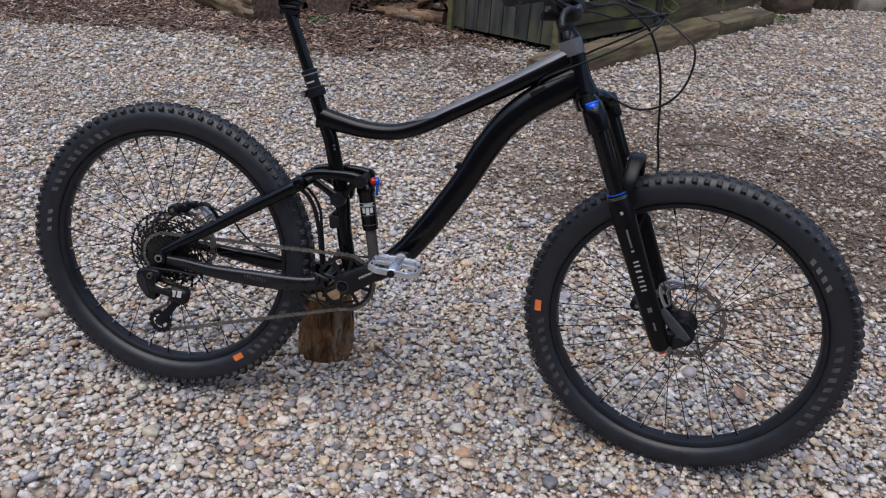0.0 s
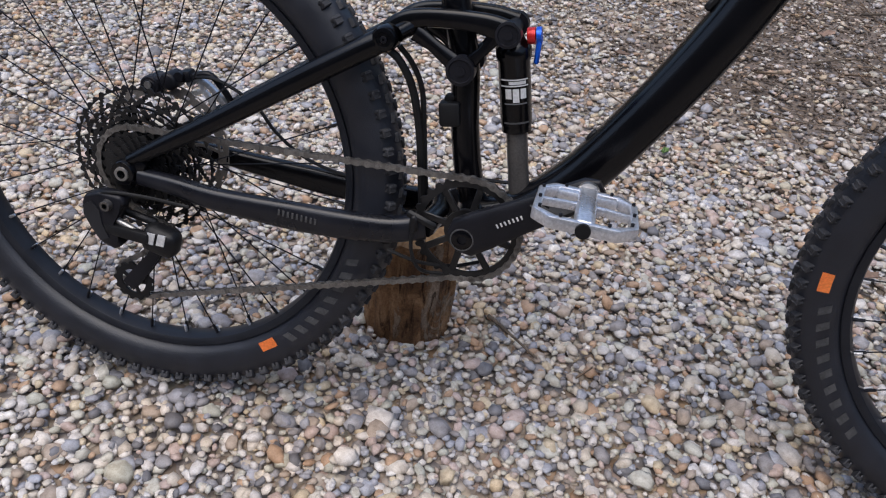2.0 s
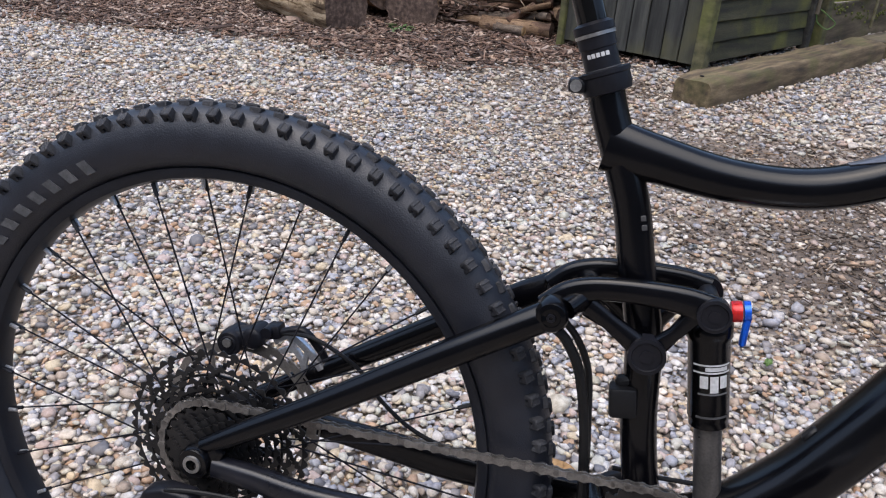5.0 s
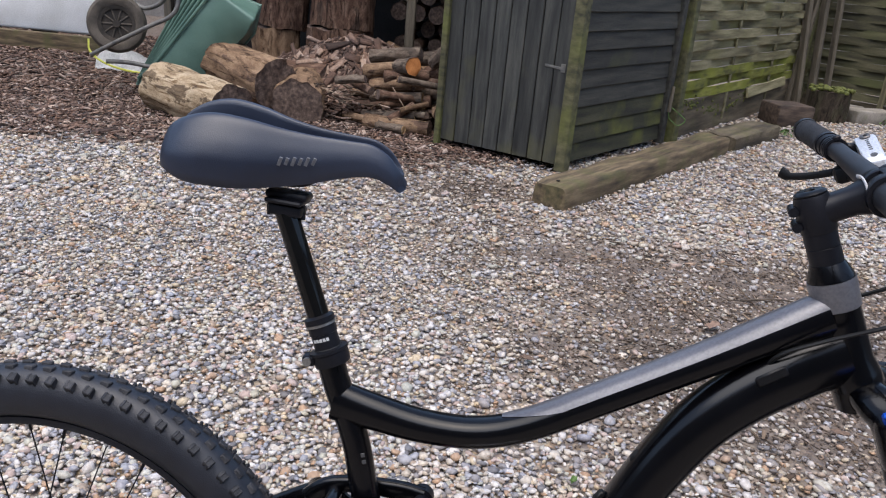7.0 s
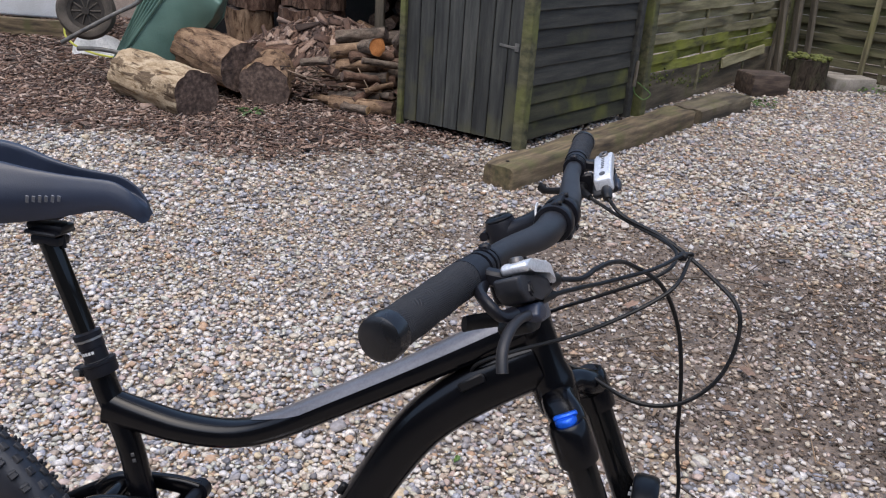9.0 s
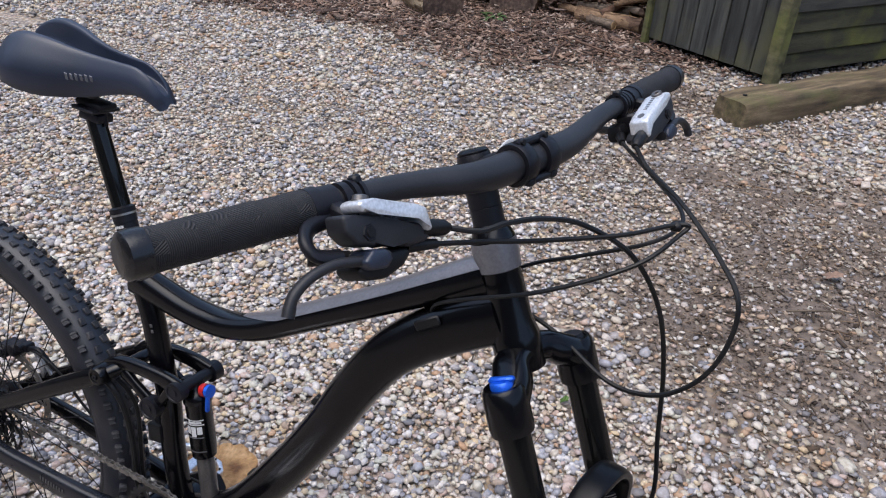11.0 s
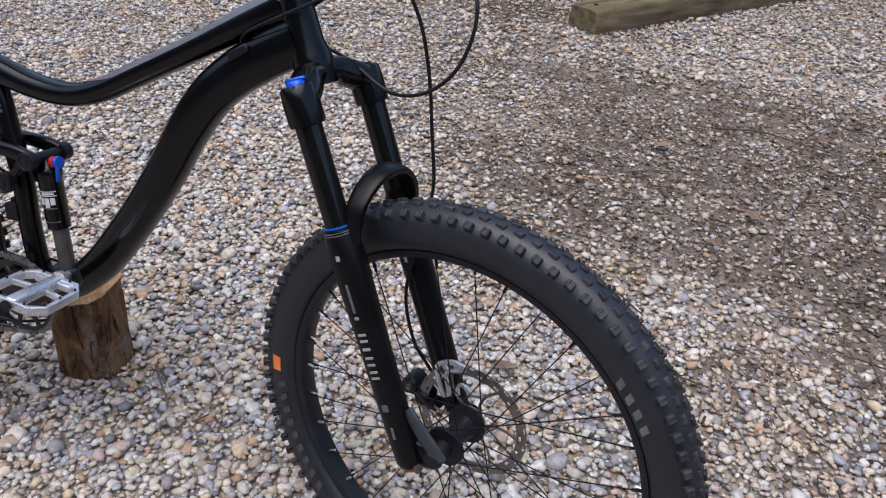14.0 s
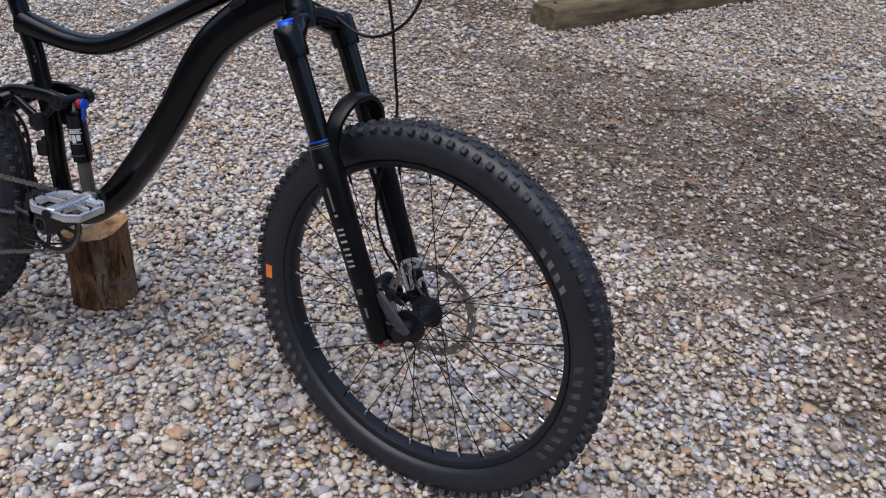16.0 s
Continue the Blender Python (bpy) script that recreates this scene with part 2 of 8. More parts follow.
def grip_material():
    """Rubber with patches of fine ribs, each patch turned its own way."""
    m = bpy.data.materials.new("ribbed_grip_rubber")
    m.use_nodes = True
    nt = m.node_tree
    b = nt.nodes["Principled BSDF"]
    b.inputs["Base Color"].default_value = (0.016, 0.016, 0.018, 1)
    b.inputs["Roughness"].default_value = 0.7
    b.inputs["Specular IOR Level"].default_value = 0.35
    tc = nt.nodes.new("ShaderNodeTexCoord")
    v = nt.nodes.new("ShaderNodeTexVoronoi")
    v.inputs["Scale"].default_value, v.inputs["Randomness"].default_value = 85, 0.35
    sep = nt.nodes.new("ShaderNodeSeparateColor")
    ang = nt.nodes.new("ShaderNodeMath")
    ang.operation, ang.inputs[1].default_value = "MULTIPLY", 1.047
    steps = nt.nodes.new("ShaderNodeMath")
    steps.operation, steps.inputs[1].default_value = "MULTIPLY", 3
    whole = nt.nodes.new("ShaderNodeMath")
    whole.operation = "FLOOR"
    nt.links.new(steps.outputs[0], whole.inputs[0])
    rot = nt.nodes.new("ShaderNodeVectorRotate")
    rot.rotation_type = "X_AXIS"
    w = nt.nodes.new("ShaderNodeTexWave")
    w.bands_direction = "Y"
    w.inputs["Scale"].default_value = 215
    bp = nt.nodes.new("ShaderNodeBump")
    bp.inputs["Strength"].default_value, bp.inputs["Distance"].default_value = 0.55, 0.0012
    # groove shade goes into the colour: darker where the ribs' bump is low
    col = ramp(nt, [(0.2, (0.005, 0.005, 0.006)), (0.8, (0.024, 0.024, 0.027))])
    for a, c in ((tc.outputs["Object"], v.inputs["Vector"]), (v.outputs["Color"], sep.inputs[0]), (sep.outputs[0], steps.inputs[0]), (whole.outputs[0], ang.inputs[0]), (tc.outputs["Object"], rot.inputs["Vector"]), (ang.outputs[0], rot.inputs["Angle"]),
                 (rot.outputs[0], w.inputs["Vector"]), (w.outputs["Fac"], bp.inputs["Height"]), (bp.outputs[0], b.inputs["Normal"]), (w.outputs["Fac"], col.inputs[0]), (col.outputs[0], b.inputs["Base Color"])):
        nt.links.new(a, c)
    return m


def island_material(name, stops, rough, speck, dust=None):
    """Pieces of one mesh, each with its own colour."""
    m = bpy.data.materials.new(name)
    m.use_nodes = True
    nt = m.node_tree
    b = nt.nodes["Principled BSDF"]
    g = nt.nodes.new("ShaderNodeNewGeometry")
    r = ramp(nt, stops, "CONSTANT" if dust else "LINEAR")
    nt.links.new(g.outputs["Random Per Island"], r.inputs[0])
    tc = nt.nodes.new("ShaderNodeTexCoord")
    n = nt.nodes.new("ShaderNodeTexNoise")
    n.inputs["Scale"].default_value, n.inputs["Detail"].default_value = speck, 5
    nt.links.new(tc.outputs["Object"], n.inputs["Vector"])
    g2 = ramp(nt, [(0.33, (0.62, 0.58, 0.54)), (0.62, (1.0, 1.0, 1.0))])
    nt.links.new(n.outputs[0], g2.inputs[0])
    mx = nt.nodes.new("ShaderNodeMix")
    mx.data_type, mx.blend_type = "RGBA", "MULTIPLY"
    mx.inputs[0].default_value = 0.8
    nt.links.new(r.outputs[0], mx.inputs[6])
    fine = nt.nodes.new("ShaderNodeTexNoise")
    fine.inputs["Scale"].default_value, fine.inputs["Detail"].default_value = speck * 5.5, 4
    nt.links.new(tc.outputs["Object"], fine.inputs["Vector"])
    g3 = ramp(nt, [(0.36, (0.66, 0.64, 0.62)), (0.5, (0.97, 0.97, 0.97)), (0.64, (1.0, 1.0, 1.0))])
    nt.links.new(fine.outputs[0], g3.inputs[0])
    mottle = nt.nodes.new("ShaderNodeMix")
    mottle.data_type, mottle.blend_type = "RGBA", "MULTIPLY"
    mottle.inputs[0].default_value = 0.7
    nt.links.new(g2.outputs[0], mottle.inputs[6])
    nt.links.new(g3.outputs[0], mottle.inputs[7])
    nt.links.new(mottle.outputs[2], mx.inputs[7])
    n3 = nt.nodes.new("ShaderNodeTexNoise")
    n3.inputs["Scale"].default_value, n3.inputs["Detail"].default_value = 5.5, 3
    nt.links.new(tc.outputs["Object"], n3.inputs["Vector"])
    tint = ramp(nt, [(0.36, (0.92, 0.94, 1.0)), (0.50, (0.98, 0.97, 0.975)), (0.66, (1.0, 0.89, 0.78))])
    nt.links.new(n3.outputs[0], tint.inputs[0])
    mt = nt.nodes.new("ShaderNodeMix")
    mt.data_type, mt.blend_type = "RGBA", "MULTIPLY"
    mt.inputs[0].default_value = 0.75
    nt.links.new(mx.outputs[2], mt.inputs[6])
    nt.links.new(tint.outputs[0], mt.inputs[7])
    out = mt.outputs[2]
    if dust:
        at = nt.nodes.new("ShaderNodeAttribute")
        at.attribute_name = "soil"
        k = nt.nodes.new("ShaderNodeMath")
        k.operation = "MULTIPLY"
        own = nt.nodes.new("ShaderNodeMath")
        own.operation, own.inputs[1].default_value = "MULTIPLY", 17.3
        nt.links.new(g.outputs["Random Per Island"], own.inputs[0])
        part_of = nt.nodes.new("ShaderNodeMath")
        part_of.operation = "FRACT"
        nt.links.new(own.outputs[0], part_of.inputs[0])
        cap = nt.nodes.new("ShaderNodeMapRange")
        cap.inputs[3].default_value, cap.inputs[4].default_value = 0.04, 0.66
        nt.links.new(part_of.outputs[0], cap.inputs[0])
        nt.links.new(at.outputs["Fac"], k.inputs[0])
        nt.links.new(cap.outputs[0], k.inputs[1])
        md = nt.nodes.new("ShaderNodeMix")
        md.data_type = "RGBA"
        md.inputs[7].default_value = (*dust, 1)
        nt.links.new(k.outputs[0], md.inputs[0])
        nt.links.new(out, md.inputs[6])
        out = md.outputs[2]
    nt.links.new(out, b.inputs["Base Color"])
    b.inputs["Roughness"].default_value = rough
    bp = nt.nodes.new("ShaderNodeBump")
    bp.inputs["Strength"].default_value, bp.inputs["Distance"].default_value = 0.25, 0.002
    nt.links.new(n.outputs[0], bp.inputs["Height"])
    nt.links.new(bp.outputs[0], b.inputs["Normal"])
    return m


def bark_material(name, inner, outer, crack, scale, flake, lying=True):
    """Cracked bark: brown inner bark under greyish flakes, dark fissures along the grain."""
    m = bpy.data.materials.new(name)
    m.use_nodes = True
    nt = m.node_tree
    b = nt.nodes["Principled BSDF"]
    b.inputs["Roughness"].default_value, b.inputs["Specular IOR Level"].default_value = 0.9, 0.25
    tc = nt.nodes.new("ShaderNodeTexCoord")

    def noisy(sc, stretch, detail=8, rough=0.65):
        mp = nt.nodes.new("ShaderNodeMapping")
        mp.inputs["Scale"].default_value = stretch[::-1] if lying else stretch
        nt.links.new(tc.outputs["Object"], mp.inputs[0])
        n = nt.nodes.new("ShaderNodeTexNoise")
        n.inputs["Scale"].default_value, n.inputs["Detail"].default_value, n.inputs["Roughness"].default_value = sc, detail, rough
        n.inputs["Distortion"].default_value = 0.6
        nt.links.new(mp.outputs[0], n.inputs["Vector"])
        return n.outputs[0]

    def mix(f, c0, c1, kind="MIX"):
        x = nt.nodes.new("ShaderNodeMix")
        x.data_type, x.blend_type = "RGBA", kind
        if isinstance(f, float):
            x.inputs[0].default_value = f
        else:
            nt.links.new(f, x.inputs[0])
        nt.links.new(c0, x.inputs[6])
        nt.links.new(c1, x.inputs[7])
        return x.outputs[2]

    n1, n2, n3, n4 = noisy(scale, (1, 1, 0.5)), noisy(scale * 0.55, (1.3, 1.3, 0.5), 5), noisy(scale * 1.6, (1.6, 1.6, 0.28), 6), noisy(scale * 12, (1, 1, 1), 3)
    ci, co_ = ramp(nt, [(0.35, inner[0]), (0.5, inner[1]), (0.66, inner[2])]), ramp(nt, [(0.35, outer[0]), (0.65, outer[1])])
    nt.links.new(n1, ci.inputs[0])
    nt.links.new(n1, co_.inputs[0])
    fm_ = ramp(nt, [(flake, (0, 0, 0)), (flake + 0.035, (1, 1, 1))])
    nt.links.new(n2, fm_.inputs[0])
    cm_ = ramp(nt, [(0.36, crack), (0.47, (1, 1, 1))])
    nt.links.new(n3, cm_.inputs[0])
    gm = ramp(nt, [(0.3, (0.6, 0.58, 0.55)), (0.62, (1, 1, 1))])
    nt.links.new(n4, gm.inputs[0])
    col = mix(1.0, mix(1.0, mix(fm_.outputs[0], ci.outputs[0], co_.outputs[0]), cm_.outputs[0], "MULTIPLY"), gm.outputs[0], "MULTIPLY")
    nt.links.new(col, b.inputs["Base Color"])
    h = mix(0.5, mix(0.5, fm_.outputs[0], cm_.outputs[0]), gm.outputs[0], "ADD")
    bp = nt.nodes.new("ShaderNodeBump")
    bp.inputs["Strength"].default_value, bp.inputs["Distance"].default_value = 0.9, 0.006
    nt.links.new(h, bp.inputs["Height"])
    nt.links.new(bp.outputs[0], b.inputs["Normal"])
    return m


PROPBARK = bark_material("cracked_brown_bark", [(0.085, 0.044, 0.022), (0.20, 0.105, 0.05), (0.34, 0.20, 0.105)], [(0.15, 0.105, 0.074), (0.33, 0.245, 0.175)], (0.18, 0.14, 0.11), 26, 0.55, False)
PALELOG = bark_material("pale_barkless_log", [(0.24, 0.17, 0.10), (0.41, 0.315, 0.205), (0.53, 0.43, 0.30)], [(0.07, 0.048, 0.034), (0.20, 0.145, 0.09)], (0.40, 0.33, 0.26), 11, 0.555)
BROWNLOG = bark_material("rough_brown_log", [(0.10, 0.062, 0.04), (0.22, 0.14, 0.085), (0.34, 0.23, 0.145)], [(0.06, 0.04, 0.03), (0.16, 0.10, 0.07)], (0.22, 0.17, 0.13), 12, 0.58)
STUMPB = bark_material("dark_stump_bark", [(0.02, 0.015, 0.011), (0.05, 0.038, 0.027), (0.09, 0.07, 0.05)], [(0.03, 0.028, 0.016), (0.075, 0.065, 0.04)], (0.25, 0.2, 0.17), 16, 0.5, False)
REDLOG = bark_material("reddish_split_wood", [(0.055, 0.030, 0.021), (0.135, 0.078, 0.053), (0.25, 0.165, 0.12)], [(0.05, 0.032, 0.025), (0.13, 0.085, 0.06)], (0.2, 0.15, 0.12), 14, 0.56)


PEBBLES = [(0.0, (0.158, 0.158, 0.172)), (0.07, (0.267, 0.254, 0.257)), (0.15, (0.358, 0.365, 0.398)), (0.23, (0.539, 0.480, 0.400)),
           (0.31, (0.599, 0.544, 0.469)), (0.38, (0.376, 0.306, 0.245)), (0.46, (0.504, 0.487, 0.422)), (0.54, (0.617, 0.583, 0.548)),
           (0.61, (0.472, 0.373, 0.334)), (0.69, (0.567, 0.544, 0.526)), (0.76, (0.326, 0.326, 0.358)), (0.82, (0.556, 0.463, 0.323)),
           (0.87, (0.427, 0.286, 0.186)), (0.92, (0.457, 0.449, 0.377)), (0.96, (0.694, 0.657, 0.608)), (1.0, (0.694, 0.700, 0.700))]
GRAVEL = island_material("river_pebbles", PEBBLES, 0.62, 90, (0.265, 0.208, 0.165))
CHIPS = island_material("bark_chips", [(0, (0.04, 0.024, 0.018)), (0.4, (0.12, 0.071, 0.052)), (0.75, (0.215, 0.14, 0.104)), (1, (0.42, 0.33, 0.27))], 0.9, 60)
EARTH = island_material("earth_crumbs", [(0, (0.055, 0.040, 0.030)), (0.5, (0.125, 0.094, 0.072)), (0.85, (0.21, 0.165, 0.13)), (1, (0.32, 0.265, 0.215))], 0.95, 150)
LITTER = island_material("dry_litter", [(0, (0.05, 0.035, 0.025)), (0.5, (0.13, 0.095, 0.065)), (0.85, (0.22, 0.16, 0.11)), (1, (0.36, 0.27, 0.19))], 0.9, 60)


GRIPP = grip_material()


def ground_material():
    m = bpy.data.materials.new("gravel_ground")
    m.use_nodes = True
    nt = m.node_tree
    b = nt.nodes["Principled BSDF"]
    tc = nt.nodes.new("ShaderNodeTexCoord")
    v = nt.nodes.new("ShaderNodeTexVoronoi")
    v.inputs["Scale"].default_value = 52
    nt.links.new(tc.outputs["Object"], v.inputs["Vector"])
    sep = nt.nodes.new("ShaderNodeSeparateColor")
    nt.links.new(v.outputs["Color"], sep.inputs[0])
    r = ramp(nt, PEBBLES)
    nt.links.new(sep.outputs[0], r.inputs[0])
    # shade between pebbles is painted in: both ramps darken towards the cell edges
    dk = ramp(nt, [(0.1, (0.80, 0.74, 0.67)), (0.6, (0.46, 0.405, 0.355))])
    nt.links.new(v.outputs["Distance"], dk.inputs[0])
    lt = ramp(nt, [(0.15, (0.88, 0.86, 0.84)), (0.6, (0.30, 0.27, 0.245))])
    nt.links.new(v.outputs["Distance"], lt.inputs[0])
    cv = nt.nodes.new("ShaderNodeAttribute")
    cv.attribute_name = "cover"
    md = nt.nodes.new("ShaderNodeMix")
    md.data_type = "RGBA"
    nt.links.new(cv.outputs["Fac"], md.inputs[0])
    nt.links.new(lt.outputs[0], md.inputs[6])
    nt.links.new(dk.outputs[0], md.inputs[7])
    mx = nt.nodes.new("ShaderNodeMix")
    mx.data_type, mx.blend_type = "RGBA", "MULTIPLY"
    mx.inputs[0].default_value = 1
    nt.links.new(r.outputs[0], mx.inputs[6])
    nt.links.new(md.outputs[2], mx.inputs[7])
    n = nt.nodes.new("ShaderNodeTexNoise")
    n.inputs["Scale"].default_value, n.inputs["Detail"].default_value = 30, 8
    nt.links.new(tc.outputs["Object"], n.inputs["Vector"])
    dirt = ramp(nt, [(0.3, (0.058, 0.043, 0.034)), (0.55, (0.115, 0.087, 0.069)), (0.75, (0.195, 0.153, 0.124))])
    nt.links.new(n.outputs[0], dirt.inputs[0])
    at = nt.nodes.new("ShaderNodeAttribute")
    at.attribute_name = "soil"
    m2 = nt.nodes.new("ShaderNodeMix")
    m2.data_type = "RGBA"
    nt.links.new(at.outputs["Fac"], m2.inputs[0])
    nt.links.new(mx.outputs[2], m2.inputs[6])
    nt.links.new(dirt.outputs[0], m2.inputs[7])
    nt.links.new(m2.outputs[2], b.inputs["Base Color"])
    b.inputs["Roughness"].default_value = 0.85
    bp = nt.nodes.new("ShaderNodeBump")
    bp.inputs["Strength"].default_value, bp.inputs["Distance"].default_value = 0.8, 0.01
    bp.invert = True
    nt.links.new(v.outputs["Distance"], bp.inputs["Height"])
    nt.links.new(bp.outputs[0], b.inputs["Normal"])
    return m


# ---- mesh helpers ----
def finish(bm, name, material, sharp=40):
    me = bpy.data.meshes.new(name)
    bmesh.ops.recalc_face_normals(bm, faces=bm.faces)
    bm.to_mesh(me)
    bm.free()
    me.polygons.foreach_set("use_smooth", [True] * len(me.polygons))
    me.set_sharp_from_angle(angle=radians(sharp))
    if material:
        me.materials.append(material)
    return me


def part(name, bm, material, parent, label="", m=None, sharp=40):
    """One mesh object under a thing or a part."""
    if m is not None:
        bm.transform(m)
    ob = new(name, finish(bm, name, material, sharp))
    ob.parent = parent
    return tagged(ob, label)


def thing(name, bm, material, label, category, m=None, kind="", group="", sharp=40):
    ob = new(name, finish(bm, name, material, sharp))
    if m is not None:
        ob.matrix_world = m
    return tagged(ob, label, category, group, kind)


def base(name, m, label, category, group=""):
    ob = new(name)
    ob.empty_display_size = 0.1
    ob.matrix_world = m
    return tagged(ob, label, category, group)


def shared(name, me, parent, m, label=""):
    ob = new(name, me)
    ob.parent = parent
    ob.matrix_local = m
    return tagged(ob, label)


def spline(pts, n=6):
    """A smooth line through points of any width."""
    p = [np.array(q, float) for q in pts]
    p = [2 * p[0] - p[1]] + p + [2 * p[-1] - p[-2]]
    out = []
    for i in range(1, len(p) - 2):
        for k in range(n):
            t = k / n
            out.append(0.5 * (2 * p[i] + (p[i + 1] - p[i - 1]) * t + (2 * p[i - 1] - 5 * p[i] + 4 * p[i + 1] - p[i + 2]) * t * t
                              + (3 * p[i] - p[i - 1] - 3 * p[i + 1] + p[i + 2]) * t ** 3))
    out.append(p[-2])
    return out


def loft(bm, rings, closed=False, caps=True):
    rows = [[bm.verts.new(v) for v in r] for r in rings]
    k = len(rows[0])
    pairs = list(zip(rows, rows[1:])) + ([(rows[-1], rows[0])] if closed else [])
    for a, b in pairs:
        for i in range(k):
            bm.faces.new((a[i], a[(i + 1) % k], b[(i + 1) % k], b[i]))
    if caps and not closed:
        bm.faces.new(rows[0][::-1])
        bm.faces.new(rows[-1])
    return bm


def tube(bm, pts, rad, seg=10, ref=None, power=2.0, caps=True):
    """A swept tube. rad: one radius, or one per point; a pair is (across ref, in the plane)."""
    p = [Vector(q) for q in pts]
    rings, nrm = [], None
    for i, q in enumerate(p):
        t = (p[min(i + 1, len(p) - 1)] - p[max(i - 1, 0)]).normalized()
        if ref is not None:
            a = (Vector(ref) - t * t.dot(Vector(ref))).normalized()
        else:
            a = nrm if nrm else (Vector((0, 1, 0)) if abs(t.y) < 0.9 else Vector((1, 0, 0)))
            a = (a - t * t.dot(a)).normalized()
            nrm = a
        b = t.cross(a)
        r = rad[i] if isinstance(rad, (list, tuple)) and len(rad) == len(p) and not (len(p) == 2 and isinstance(rad, tuple)) else rad
        ra, rb = r if isinstance(r, (tuple, list, np.ndarray)) else (r, r)
        ring = []
        for k in range(seg):
            c, s = math.cos(2 * math.pi * k / seg), math.sin(2 * math.pi * k / seg)
            e = 2 / power
            ring.append(q + a * ra * math.copysign(abs(c) ** e, c) + b * rb * math.copysign(abs(s) ** e, s))
        rings.append(ring)
    return loft(bm, rings, caps=caps)


def cyl(bm, p0, p1, r0, r1=None, seg=14):
    return tube(bm, [p0, p1], [r0, r0 if r1 is None else r1], seg)


def lathe(bm, prof, m=Matrix(), seg=24, closed=False):
    """prof: (radius, height) along the local z."""
    rings = []
    for k in range(seg):
        a = 2 * math.pi * k / seg
        rings.append([m @ Vector((r * math.cos(a), r * math.sin(a), h)) for r, h in prof])
    rows = [[bm.verts.new(v) for v in r] for r in rings]
    n = len(prof)
    for k in range(seg):
        a, b = rows[k], rows[(k + 1) % seg]
        for i in range(n if closed else n - 1):
            j = (i + 1) % n
            bm.faces.new((a[i], b[i], b[j], a[j]))
    return bm


def box(bm, size, m=Matrix(), bevel=0.0, taper=1.0, segs=1):
    geo = bmesh.ops.create_cube(bm, size=1.0)
    vs = geo["verts"]
    for v in vs:
        k = taper if v.co.x > 0 else 1.0
        v.co = Vector((v.co.x * size[0], v.co.y * size[1] * k, v.co.z * size[2] * k))
    if bevel:
        es = list({e for v in vs for e in v.link_edges})
        r = bmesh.ops.bevel(bm, geom=es, offset=bevel, segments=segs, affect="EDGES", profile=0.5)
        vs = list({v for f in r["faces"] for v in f.verts} | {v for v in vs if v.is_valid})
    done = set()
    stack = [v for v in vs if v.is_valid]
    while stack:
        v = stack.pop()
        if v in done:
            continue
        done.add(v)
        stack.extend(e.other_vert(v) for e in v.link_edges)
    for v in done:
        v.co = m @ v.co
    return bm


def B_():
    return bmesh.new()


def aim(p0, p1, up=(0, 0, 1)):
    """A pose at p0 whose x points to p1 and whose z lies near up."""
    x = (Vector(p1) - Vector(p0)).normalized()
    y = Vector(up).cross(x)
    y = y.normalized() if y.length > 1e-4 else Vector((0, 1, 0))
    z = x.cross(y)
    return Matrix.Translation(p0) @ Matrix((x, y, z)).transposed().to_4x4()


def plate(bm, outline, thick, m=Matrix()):
    """A flat plate in the local x-z plane, thick along y."""
    a = [bm.verts.new(m @ Vector((x, -thick / 2, z))) for x, z in outline]
    b = [bm.verts.new(m @ Vector((x, thick / 2, z))) for x, z in outline]
    n = len(outline)
    bm.faces.new(a)
    bm.faces.new(b[::-1])
    for i in range(n):
        bm.faces.new((a[i], b[i], b[(i + 1) % n], a[(i + 1) % n]))
    return bm


def ring_plate(bm, outer, inner, thick, m=Matrix()):
    """A flat ring in the x-z plane between two outlines of equal count."""
    n = len(outer)
    vs = [[bm.verts.new(m @ Vector((x, y, z))) for x, z in o] for o, y in ((outer, -thick / 2), (inner, -thick / 2), (outer, thick / 2), (inner, thick / 2))]
    for i in range(n):
        j = (i + 1) % n
        bm.faces.new((vs[0][i], vs[0][j], vs[1][j], vs[1][i]))
        bm.faces.new((vs[2][i], vs[3][i], vs[3][j], vs[2][j]))
        bm.faces.new((vs[0][i], vs[2][i], vs[2][j], vs[0][j]))
        bm.faces.new((vs[1][i], vs[1][j], vs[3][j], vs[3][i]))
    return bm


def lace(bm, radii, count, keep, tip, thick, m=Matrix()):
    """A flat pierced disc in the x-z plane: rings of cells, of which keep(ring, step) stay; tip gives the outermost radius."""
    n = len(radii)
    rad = lambda i, k: tip(k) if i == n - 1 else radii[i]
    vs = {}

    def vert(i, k, side):
        k %= count
        if (i, k, side) not in vs:
            a, r = 2 * math.pi * k / count, rad(i, k)
            vs[i, k, side] = bm.verts.new(m @ Vector((r * math.cos(a), side * thick / 2, r * math.sin(a))))
        return vs[i, k, side]
    on = {(i, k) for i in range(n - 1) for k in range(count) if keep(i, k)}
    for i, k in on:
        for side in (-1, 1):
            q = [vert(i, k, side), vert(i, k + 1, side), vert(i + 1, k + 1, side), vert(i + 1, k, side)]
            bm.faces.new(q if side < 0 else q[::-1])
        for (j, h), (a, b) in {(i - 1, k): ((i, k), (i, k + 1)), (i + 1, k): ((i + 1, k), (i + 1, k + 1)), (i, (k - 1) % count): ((i, k), (i + 1, k)), (i, (k + 1) % count): ((i, k + 1), (i + 1, k + 1))}.items():
            if (j, h) not in on:
                bm.faces.new((vert(*a, -1), vert(*b, -1), vert(*b, 1), vert(*a, 1)))
    return bm


